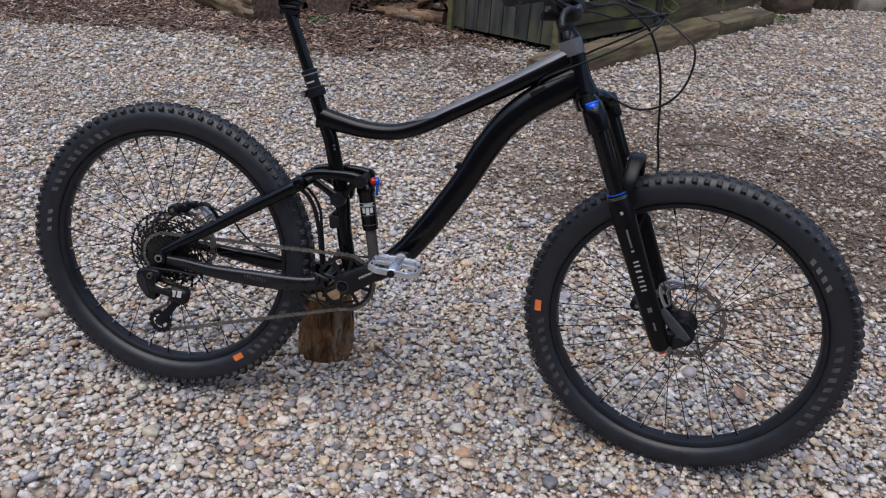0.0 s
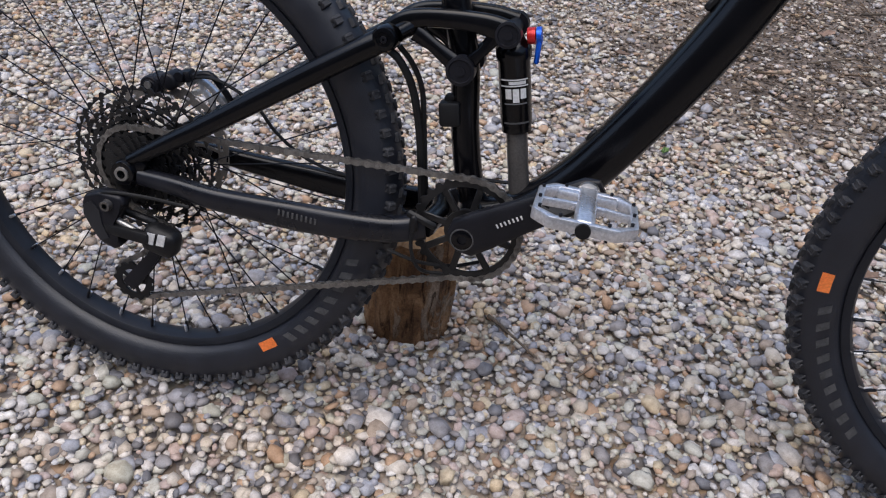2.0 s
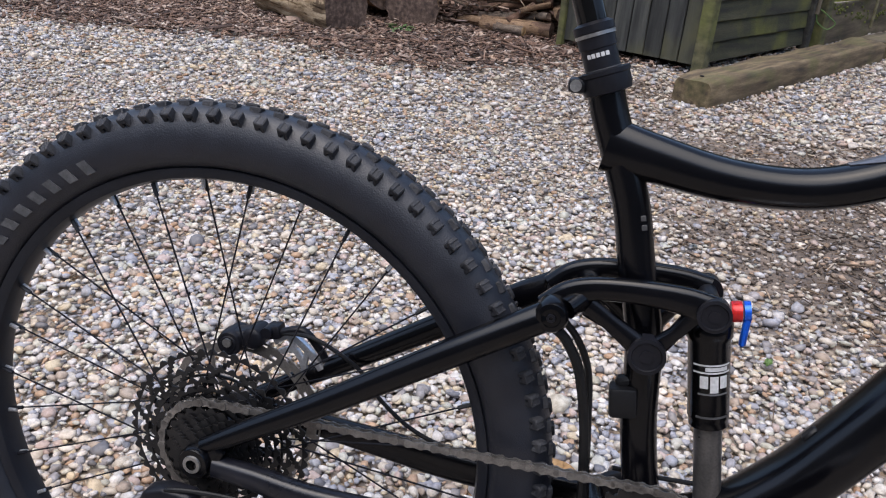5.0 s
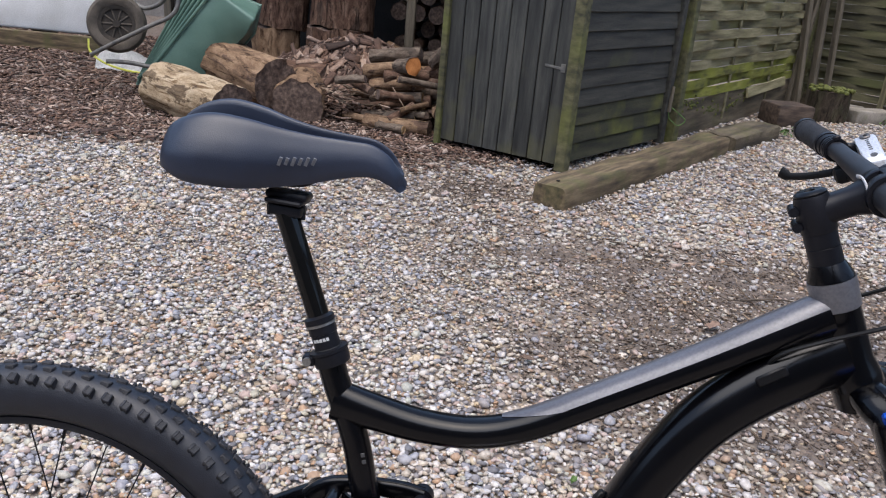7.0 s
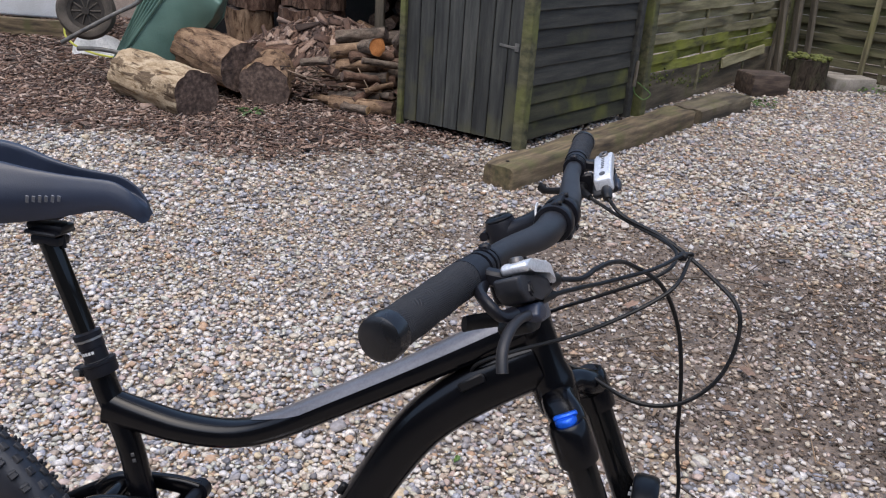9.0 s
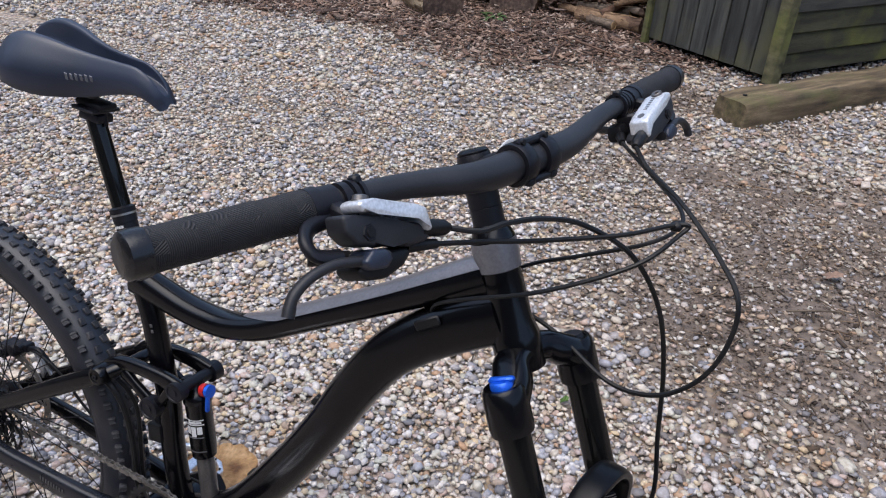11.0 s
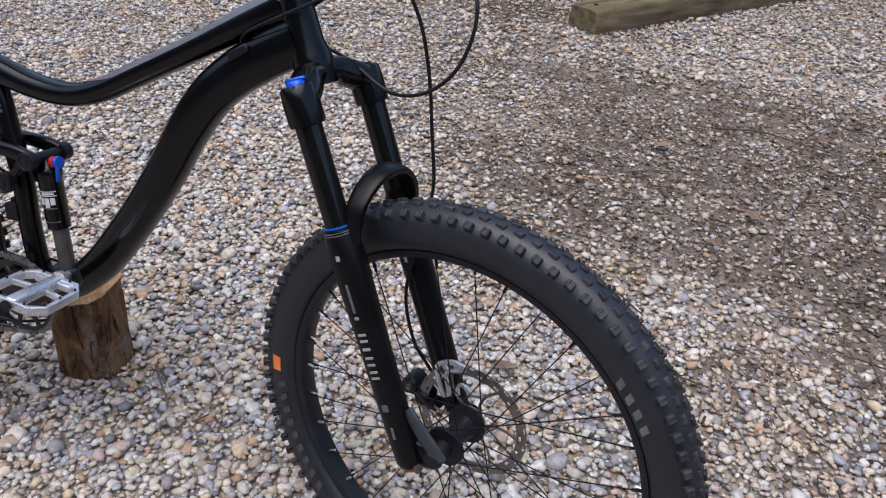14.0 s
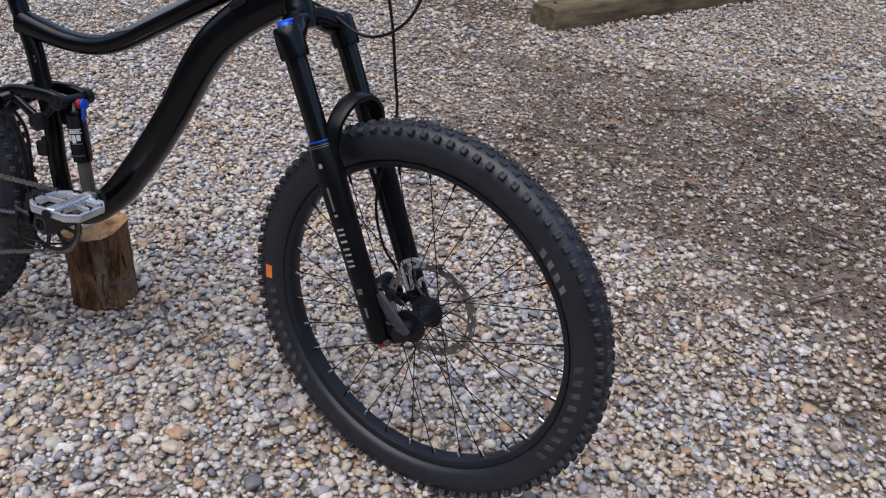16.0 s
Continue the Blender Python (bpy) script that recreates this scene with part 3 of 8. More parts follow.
def wob(x, y, s):
    """Smooth noise between -1 and 1 for arrays."""
    a = np.sin(x * 1.7 * s + 1.3 * np.sin(y * 1.1 * s + 0.7)) + np.sin(y * 2.3 * s + 1.7 * np.sin(x * 0.9 * s + 2.1))
    return (a + 0.6 * np.sin((x + y) * 3.9 * s + 0.4) * np.sin((x - y) * 3.1 * s)) / 2.6


def soil(x, y):
    """How much bare earth and litter shows: 0 clean gravel, 1 earth."""
    a = 1.05 * np.exp(-(((x - 1.95) / 1.2) ** 2 + ((y - 2.05) / 0.80) ** 2) ** 1.3)
    a += 0.75 * np.exp(-(((x - 2.6) / 0.8) ** 2 + ((y - 1.5) / 0.5) ** 2))
    a += (0.30 + 0.2 * np.clip((x - 1.5) / 0.5, 0, 1)) * np.clip((x - 0.9) / 0.7, 0, 1) * np.clip((y - 0.25) / 0.5, 0, 1) * np.clip((3.1 - y) / 0.5, 0, 1)
    a += 0.48 * np.exp(-(((x - 1.1) / 0.6) ** 2 + ((y - 1.55) / 0.6) ** 2))
    a += 0.75 * np.exp(-(((x - 0.2) / 1.0) ** 2 + ((y - 3.55) / 0.35) ** 2))
    a += 0.60 * np.exp(-(((x - 0.85) / 0.6) ** 2 + ((y - 2.6) / 0.35) ** 2))
    a += 0.25 * np.exp(-(((x - 0.35) / 0.7) ** 2 + ((y - 2.95) / 0.30) ** 2))
    a += 0.26 * np.clip((y - 3.0) / 0.9, 0, 1) * np.clip((x - 1.1) / 0.7, 0, 1)
    a += 0.5 * np.exp(-(((x - 2.75) / 0.5) ** 2 + ((y - 6.5) / 0.5) ** 2))
    a -= 0.45 * np.exp(-(((x - 1.83) / 0.26) ** 2 + ((y - 1.99) / 0.18) ** 2))
    edge = 3.35 + 0.55 * np.clip((x + 0.6) / 1.2, 0, 1) + 0.15 * wob(x, y, 2.0)
    c = np.clip((y - edge) / 0.5, 0, 1) * np.clip((0.9 - x) / 0.5, 0, 1)
    u, v = 0.8 * x + 0.6 * y, 0.8 * y - 0.6 * x
    a = np.clip(a, 0, 1)
    patch = 0.42 * wob(x, y, 2.3) + 0.45 * wob(u, v, 5.3) + 0.40 * wob(v, u, 11.0)
    return np.clip(a * 0.95 + np.minimum(1, 2.2 * a) * 0.55 * patch + 0.08 * wob(v, u, 9.0), 0, 0.94) * (1 - c) + c


# ---- ground ----
def ground_sheet():
    xs = np.concatenate([[-600, -150, -40, -15], np.arange(-6, 8.01, 0.07), [15, 40, 150, 600]])
    ys = np.concatenate([[-600, -150, -40, -12, -5], np.arange(-2, 9.01, 0.07), [15, 40, 150, 600]])
    X, Y = np.meshgrid(xs, ys)
    near = (np.abs(X - 1) < 7.5) & (Y > -3) & (Y < 10)
    Z = np.where(near, -0.0095 + 0.003 * wob(X, Y, 1.3), -0.0095)
    nx, ny = len(xs), len(ys)
    co = np.stack([X, Y, Z], -1).reshape(-1, 3)
    i = (np.arange(ny - 1)[:, None] * nx + np.arange(nx - 1)).ravel()
    faces = np.stack([i, i + 1, i + nx + 1, i + nx], 1)
    me = bpy.data.meshes.new("ground")
    me.from_pydata(co.tolist(), [], faces.tolist())
    at = me.attributes.new("soil", "FLOAT", "POINT")
    at.data.foreach_set("value", np.where(near, soil(X, Y), 0.0).ravel())
    cover = ((X > -2.4) & (X < 3.6) & (Y > -0.6) & (Y < 1.2)) | ((X > -3.1) & (X < 3.6) & (Y > 1.1) & (Y < 2.65)) | ((X > -4.0) & (X < 5.2) & (Y > 2.5) & (Y < 4.7)) | ((X > 0.8) & (X < 6.5) & (Y > 4.5) & (Y < 8.3))
    me.attributes.new("cover", "FLOAT", "POINT").data.foreach_set("value", cover.astype(float).ravel())
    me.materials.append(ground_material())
    me.polygons.foreach_set("use_smooth", [True] * len(me.polygons))
    return tagged(new("ground", me), "flat ground of bare earth under loose gravel", "ground", kind="structure")


ground_sheet()


def unit_pebble(kind):
    """A round blank for pebbles: 0 the coarsest, 2 the finest."""
    bm = bmesh.new()
    if kind == 1:
        bmesh.ops.create_icosphere(bm, subdivisions=1, radius=1)
    else:
        bmesh.ops.create_cube(bm, size=1)
    if kind == 2:
        bmesh.ops.subdivide_edges(bm, edges=bm.edges[:], cuts=1, use_grid_fill=True)
    for v in bm.verts:
        v.co.normalize()
    co = np.array([v.co for v in bm.verts])
    fs = np.array([[v.index for v in f.verts] for f in bm.faces])
    bm.free()
    return co, fs


def scatter(rng, x0, x1, y0, y1, cell, keep):
    xs, ys = np.arange(x0, x1, cell), np.arange(y0, y1, cell)
    X, Y = np.meshgrid(xs, ys)
    X = (X + rng.uniform(0, cell * 1.25, X.shape)).ravel()
    Y = (Y + rng.uniform(0, cell * 1.25, Y.shape)).ravel()
    ok = rng.random(len(X)) < keep(X, Y)
    return X[ok], Y[ok]


def stones(rng, X, Y, half, unit):
    """Pebbles of many sizes and flatnesses: vertex and face arrays."""
    co, fs = unit
    n = len(X)
    a = half * np.exp(np.clip(rng.normal(0, 0.34, n), -0.8, 0.85))
    b = a * rng.uniform(0.58, 0.95, n)
    c = a * rng.uniform(0.32, 0.56, n)
    yaw, t1, t2 = rng.uniform(0, 2 * np.pi, n), rng.normal(0, 0.22, n), rng.normal(0, 0.22, n)
    P = co[None] * np.stack([a, b, c], 1)[:, None, :]
    P = P * (1 + rng.normal(0, 0.12, (n, len(co), 1)))
    for ang, i, j in ((t1, 1, 2), (t2, 0, 2), (yaw, 0, 1)):
        ca, sa = np.cos(ang)[:, None], np.sin(ang)[:, None]
        u, v = P[..., i].copy(), P[..., j].copy()
        P[..., i], P[..., j] = ca * u - sa * v, sa * u + ca * v
    z = rng.uniform(-0.006, 0.005, n) + 0.003 * wob(X, Y, 4) + c * 0.25 - 0.008 * soil(X, Y)
    P += np.stack([X, Y, z], 1)[:, None, :]
    F = fs[None] + (np.arange(n) * len(co))[:, None, None]
    return P.reshape(-1, 3), F.reshape(-1, fs.shape[1])


def stuff_mesh(name, sets, material):
    """One mesh out of many small pieces."""
    co, off, polys, sizes = [], 0, [], []
    for P, F in sets:
        co.append(P)
        polys.append((F + off).ravel())
        sizes.append(np.full(len(F), F.shape[1]))
        off += len(P)
    co, loops, sizes = np.concatenate(co), np.concatenate(polys), np.concatenate(sizes)
    me = bpy.data.meshes.new(name)
    me.vertices.add(len(co))
    me.vertices.foreach_set("co", co.ravel())
    me.loops.add(len(loops))
    me.loops.foreach_set("vertex_index", loops)
    me.polygons.add(len(sizes))
    me.polygons.foreach_set("loop_start", np.concatenate([[0], np.cumsum(sizes)[:-1]]))
    me.polygons.foreach_set("loop_total", sizes)
    me.update(calc_edges=True)
    me.polygons.foreach_set("use_smooth", [True] * len(sizes))
    me.materials.append(material)
    return me


def gravel():
    rng = np.random.default_rng(7)
    coarse, mid, fine = (unit_pebble(k) for k in range(3))
    full = lambda x, y: 1 - 0.72 * soil(x, y)
    sets = [stones(rng, *scatter(rng, -0.70, 1.95, -0.35, 1.05, 0.0122, full), 0.0080, mid),
            stones(rng, *scatter(rng, -0.70, 1.95, -0.35, 1.05, 0.0240, full), 0.0090, fine),
            stones(rng, *scatter(rng, -0.75, 2.05, -0.35, 1.10, 0.120, full), 0.0125, fine)]
    for x0, x1, y0, y1, c, unit in ((-0.7, 1.95, -0.6, -0.35, 0.0150, mid), (-2.4, -0.70, -0.6, 1.05, 0.0155, mid), (1.95, 3.6, -0.6, 1.05, 0.0150, mid), (-3.1, 3.6, 1.05, 1.8, 0.0148, mid), (-3.1, 3.6, 1.8, 2.6, 0.0158, coarse)):
        sets.append(stones(rng, *scatter(rng, x0, x1, y0, y1, c, full), c * 0.62, unit))
    sets.append(stones(rng, *scatter(rng, -4.0, 5.2, 2.6, 4.6, 0.0235, full), 0.0138, coarse))
    sets.append(stones(rng, *scatter(rng, 0.8, 6.5, 4.6, 8.3, 0.030, full), 0.0155, coarse))
    crumbs = [stones(rng, *scatter(rng, 0.0, 3.6, 0.3, 3.9, 0.0165, lambda x, y: np.clip(1.5 * soil(x, y) - 0.25, 0, 0.9)), 0.0058, coarse)]
    tagged(new("earth_crumbs", stuff_mesh("earth_crumbs", crumbs, EARTH)), "dark brown crumbs of earth between the pebbles", "earth", kind="stuff")
    me = stuff_mesh("gravel", sets, GRAVEL)
    P = np.concatenate([p for p, _ in sets])
    me.attributes.new("soil", "FLOAT", "POINT").data.foreach_set("value", soil(P[:, 0], P[:, 1]))
    return tagged(new("gravel", me), "loose rounded river gravel in white, grey, tan and rust", "gravel", kind="stuff")


gravel()

# ---- the log under the bike ----
def lumpy_log(r, h, seed, seg=40, rows=14, amp=0.05, slant=0.0):
    """An upright log with torn, furrowed sides; returns side mesh and top mesh."""
    off = Vector((seed * 3.7, seed * 1.9, 0))

    def rad(a, z):
        q = Vector((math.cos(a), math.sin(a), z / r * 0.5)) + off
        lump = noise.fractal(q * 1.1, 1.0, 2.0, 3)
        plates = max(-0.3, min(0.45, 2.2 * noise.noise(Vector((q.x * 2.6, q.y * 2.6, q.z * 1.3)))))
        furrow = -abs(noise.noise(Vector((q.x * 6, q.y * 6, q.z * 1.6))))
        return r * (1 + amp * (0.9 * lump + 0.5 * plates + 0.55 * furrow))
    side, top = B_(), B_()
    rings = []
    for k in range(rows + 1):
        z = h * k / rows
        rings.append([(rad(a, z) * math.cos(a), rad(a, z) * math.sin(a), z + slant * rad(a, z) * math.cos(a) * k / rows + (0.05 * r * noise.noise(Vector((3 * math.cos(a), 3 * math.sin(a), seed))) if k == rows else 0)) for a in [2 * math.pi * i / seg for i in range(seg)]])
    loft(side, rings, caps=False)
    tops = [[Vector(v) * 1 for v in rings[-1]]]
    for f in (0.95, 0.7, 0.4, 0.05):
        tops.append([Vector((v[0] * f, v[1] * f, (v[2] - h) * f + h + 0.003 * math.sin(9 * f + 2 * i) * f - 0.004 * (f < 0.96))) for i, v in enumerate(rings[-1])])
    loft(top, tops, caps=False)
    top.faces.new([v for v in top.verts][-seg:])
    return side, top


prop = base("prop_log", pose(0.316, 0.262, -0.012, 0, 0, 30), "short upright bark-covered log propping up the bike", "log")
s_, t_ = lumpy_log(0.0735, 0.212, 3, seg=120, rows=34, amp=0.11, slant=0.10)
part("bark", s_, PROPBARK, prop, "rough brown bark")
part("cut_top", t_, CUTP, prop, "sawn pale wood top")

# ---- the bike: x forward, y to its left, z up, leaning on the log ----
BIKE = pose(0, 0.018, 0, -9.0)
bike = base("mountain_bike", BIKE, "black full-suspension mountain bike propped on a log, leaning away", "bicycle")
AX, BBC = Vector((0, 0, 0.362)), Vector((0.437, 0, 0.357))
HEAD = radians(66.3)
UPV = Vector((-math.cos(HEAD), 0, math.sin(HEAD)))
HB = Vector((0.912, 0, 0.82))
STEER = radians(13.2)
FWD = Vector((math.sin(HEAD), 0, math.cos(HEAD)))
LATV = Vector((0, 1, 0))
FX = FWD * math.cos(STEER) - LATV * math.sin(STEER)
FY = FWD * math.sin(STEER) + LATV * math.cos(STEER)
FORK = Matrix.Translation(HB) @ Matrix((FX, FY, UPV)).transposed().to_4x4()
Y1 = (0, 1, 0)


def flat(pts, v=0.0):
    return [(u, v, w) for u, w in pts]


# frame
b = tube(B_(), [BBC + Vector((0, -0.037, 0)), BBC + Vector((0, 0.037, 0))], 0.025, 20)
frame_bb = part("bottom_bracket", b, PAINT, bike)
st = spline(flat([(0.436, 0.372), (0.425, 0.41), (0.414, 0.47), (0.406, 0.545), (0.388, 0.614), (0.373, 0.672), (0.344, 0.742), (0.336, 0.770)]), 4)
part("seat_tube", tube(B_(), st, [0.0175 - 0.0015 * i / len(st) for i in range(len(st))], 18, Y1), PAINT, bike)
tt = spline([(0.346, 0, 0.716, 0.017, 0.024), (0.385, 0, 0.709, 0.019, 0.021), (0.448, 0, 0.699, 0.020, 0.0185), (0.512, 0, 0.700, 0.0205, 0.0175),
             (0.57, 0, 0.718, 0.0205, 0.0175), (0.64, 0, 0.757, 0.0205, 0.0175), (0.735, 0, 0.812, 0.0215, 0.018), (0.81, 0, 0.857, 0.023, 0.020), (0.868, 0, 0.890, 0.021, 0.024)], 5)
part("top_tube", tube(B_(), [p[:3] for p in tt], [(p[3], p[4]) for p in tt], 22, Y1, 2.5), PAINT, bike)
g = B_()
rows = []
for p, q in zip(tt[18:], tt[19:] + [2 * tt[-1] - tt[-2]]):
    t = Vector((q[:3] - p[:3])).normalized()
    up = Vector((-t.z, 0, t.x))
    k = min(1.0, 0.15 + (p[0] - tt[18][0]) / 0.07)
    ring = []
    for a in np.linspace(-1.18 * k, 1.18 * k, 9):
        s, c = math.sin(a), math.cos(a)
        e = 0.8
        ring.append(Vector(p[:3]) + Vector((0, 1, 0)) * math.copysign(abs(s) ** e, s) * (p[3] + 0.0008) + up * abs(c) ** e * (p[4] + 0.0008))
    ring += [v - (v - Vector(p[:3])).normalized() * 0.0025 for v in ring[::-1]]
    rows.append(ring)
loft(g, rows)
part("grey_top_panel", g, GREY, bike, "satin grey painted top-tube panel")
dt = spline([(0.452, 0, 0.362, 0.024, 0.022), (0.50, 0, 0.380, 0.027, 0.025), (0.551, 0, 0.424, 0.029, 0.0275), (0.588, 0, 0.470, 0.029, 0.028), (0.637, 0, 0.542, 0.029, 0.028),
             (0.682, 0, 0.617, 0.029, 0.028), (0.72, 0, 0.690, 0.029, 0.029), (0.758, 0, 0.748, 0.029, 0.030), (0.80, 0, 0.789, 0.028, 0.031),
             (0.85, 0, 0.825, 0.027, 0.032), (0.892, 0, 0.850, 0.025, 0.032)], 5)
part("down_tube", tube(B_(), [p[:3] for p in dt], [(p[3], p[4]) for p in dt], 24, Y1, 2.6), PAINT, bike)
b = lathe(B_(), [(0.0, 0.118), (0.0235, 0.118), (0.0245, 0.112), (0.0225, 0.095), (0.0225, 0.03), (0.0265, 0.012), (0.0275, 0.004), (0.027, -0.006), (0.0, -0.006)], Matrix.Translation(HB) @ Matrix((FWD, LATV, UPV)).transposed().to_4x4(), 28)
head = part("head_tube", b, PAINT, bike)
part("grey_head_band", lathe(B_(), [(0.0226, 0.086), (0.0238, 0.087), (0.0252, 0.113), (0.0245, 0.1185), (0.0226, 0.1185)], Matrix.Translation(HB) @ Matrix((FWD, LATV, UPV)).transposed().to_4x4(), 28, True), GREY, bike, "satin grey painted head-tube band")
# cable ports on the head of the down tube
for v in (-0.0285, 0.0285):
    b = box(B_(), (0.034, 0.004, 0.012), aim((0.815, v, 0.822), (0.85, v, 0.845)), 0.0018)
    part("cable_port", b, PLASTIC, bike)
# bottle bolts and guide clips along the down tube
for u, w in ((0.566, 0.478), (0.663, 0.640), (0.697, 0.695)):
    part("cable_clip", box(B_(), (0.016, 0.010, 0.008), aim((u - 0.002, 0, w + 0.004), (u + 0.05, 0, w + 0.08), (-0.8, 0, 0.6)), 0.002), PLASTIC, bike)
for k in range(2):
    part("seat_tube_print", box(B_(), (0.005, 0.0012, 0.007), aim((0.3875 - 0.0022 * k, -0.0143, 0.650 + 0.008 * k), (0.378 - 0.0022 * k, -0.0143, 0.685 + 0.008 * k)), 0.0004), PRINTD, bike)
# seat post
seat_dir = (Vector((0.270, 0, 0.937)) - Vector((0.336, 0, 0.770))).normalized()
SP = Matrix.Translation((0.336, 0, 0.770)) @ aim((0, 0, 0), seat_dir, (0, 1, 0)) @ pose(0, 0, 0, 0, 90, 0)


def sp(prof, seg=24):
    return lathe(B_(), prof, SP, seg)


collar = part("seat_clamp", sp([(0.016, -0.012), (0.0205, -0.011), (0.0215, -0.006), (0.0215, 0.003), (0.0225, 0.004), (0.0225, 0.0075), (0.016, 0.0085)]), SATIN, bike)
part("clamp_ear", box(B_(), (0.016, 0.020, 0.013), Matrix.Translation(SP @ Vector((0, 0, -0.004)) + Vector((-0.0235, -0.004, -0.004))), 0.004, segs=2), SATIN, collar)
part("clamp_bolt", cyl(B_(), SP @ Vector((0, 0, -0.004)) + Vector((-0.0245, -0.0165, -0.004)), SP @ Vector((0, 0, -0.004)) + Vector((-0.0245, -0.012, -0.004)), 0.0050, None, 14), STEEL, collar, "silver clamp bolt")
part("dropper_collar", sp([(0.0125, 0.006), (0.0152, 0.007), (0.0152, 0.026), (0.0162, 0.0265), (0.0162, 0.036), (0.0155, 0.0365), (0.0155, 0.039), (0.0175, 0.040), (0.0175, 0.046), (0.0128, 0.0485)]), SATIN, bike)
part("silver_ring", sp([(0.0154, 0.0362), (0.0172, 0.0362), (0.0172, 0.0392), (0.0154, 0.0392)]), STEEL, bike, "thin silver ring")
part("post_logo", sp([(0.01535, 0.0085), (0.01545, 0.0085), (0.01545, 0.0095), (0.01535, 0.0095)]), PRINTD, bike)
for k in range(5):
    ax_ = SP.to_3x3() @ Vector((0, 0, 1))
    out_ = Matrix.Rotation(radians(-34 + 15 * k), 3, ax_) @ (Vector((0, -1, 0)) - ax_ * ax_.dot(Vector((0, -1, 0)))).normalized()
    mid_ = SP @ Vector((0, 0, 0.021)) + out_ * 0.0154
    part("post_print", box(B_(), (0.0030, 0.0036, 0.0008), aim(mid_, mid_ + ax_.cross(out_), out_), 0), PRINT, bike)
part("seat_post", sp([(0.0128, 0.045), (0.0128, 0.174), (0.0, 0.174)]), STANCH, bike)
SC = SP @ Vector((0, 0, 0.178))
b = B_()
box(b, (0.038, 0.026, 0.012), Matrix.Translation(SC + Vector((0.004, 0, -0.004))) @ pose(0, 0, 0, 0, 3, 0), 0.003, segs=2)
box(b, (0.042, 0.046, 0.006), Matrix.Translation(SC + Vector((0.004, 0, 0.007))) @ pose(0, 0, 0, 0, 3, 0), 0.003, segs=2)
box(b, (0.048, 0.030, 0.010), Matrix.Translation(SC + Vector((0.005, 0, 0.013))) @ pose(0, 0, 0, 0, 3, 0), 0.004, segs=2)
cyl(b, SC + Vector((0.022, 0, -0.014)), SC + Vector((0.020, 0, 0.014)), 0.003)
cyl(b, SC + Vector((-0.016, 0, -0.012)), SC + Vector((-0.018, 0, 0.014)), 0.003)
part("saddle_clamp", b, SATIN, bike)
for v in (-0.022, 0.022):
    r = spline([(0.19, v * 1.4, 0.985), (0.215, v, 0.972), (0.25, v, 0.965), (0.295, v, 0.965), (0.315, v * 0.8, 0.977), (0.335, v * 0.4, 0.996)], 6)
    part("saddle_rail", tube(B_(), r, 0.0036, 8), SATIN, bike)


PRINTS = surface('pale_saddle_print', [(0.16, 0.17, 0.19), (0.24, 0.25, 0.27)], 60, 0.6, 0, 0.05, 400)


def saddle_shape():
    """A slim saddle with a padded tail, a raised split down the middle and a drooping nose."""
    bm = B_()
    rows = []
    # station: u, half width, top height, side drop, centre groove
    stn = spline([(0.142, 0.034, 1.000, 0.022, 0.002), (0.149, 0.058, 1.018, 0.040, 0.006), (0.170, 0.071, 1.031, 0.058, 0.011), (0.20, 0.072, 1.037, 0.066, 0.015), (0.235, 0.063, 1.033, 0.064, 0.016),
                  (0.27, 0.047, 1.025, 0.052, 0.014), (0.305, 0.034, 1.020, 0.040, 0.011), (0.34, 0.0265, 1.018, 0.030, 0.008), (0.366, 0.023, 1.016, 0.026, 0.007), (0.384, 0.021, 1.007, 0.024, 0.005),
                  (0.395, 0.0175, 0.994, 0.019, 0.002), (0.401, 0.008, 0.985, 0.009, 0.0)], 5)
    for u, hw, top, drop, gr in stn:
        ring = []
        drop -= 0.005 * max(0, min(1, (0.30 - u) / 0.06)) * min(1, drop / 0.04)
        for k in range(81):
            s = (-1 + k / 40)
            s = s * (0.45 + 0.55 * abs(s))
            tuck = 1 - 0.10 * max(0, (abs(s) - 0.80) / 0.20) ** 1.5 * min(1, drop / 0.04)
            y = hw * math.copysign(min(1, abs(s) ** 0.72), s) * tuck
            z = top - drop * abs(s) ** 2.8 - 2.0 * gr * math.exp(-(s / 0.19) ** 8) + 0.35 * gr * math.exp(-((abs(s) - 0.33) / 0.16) ** 2)
            ring.append((u, y, z))
        for k in range(40, -1, -2):
            s = -1 + k / 20
            ring.append((u + 0.004, hw * 0.84 * s, top - drop - 0.006 + 0.014 * (1 - s * s) * min(1, drop / 0.03)))
        rows.append(ring)
    return loft(bm, rows)


ROLL = Matrix.Translation((0.27, 0, 0.99)) @ pose(0, 0, 0, 14, 0, 0) @ Matrix.Translation((-0.27, 0, -0.99))
sad = part("saddle", saddle_shape(), SADDLE, bike, "dark grey padded saddle with a split centre", ROLL, 50)
for k in range(6):
    part("saddle_print", box(B_(), (0.0036, 0.0012, 0.0125 - 0.002 * (k % 2)), ROLL @ pose(0.276 + 0.0068 * k, -0.0436 + 0.0019 * k, 1.000, 0, 20, 14) @ pose(0, 0, 0, 22, 0, 0), 0.0003), PRINTS, sad)


# rear triangle
def mirror(fn, sides=(-1, 1)):
    for s in sides:
        fn(s)


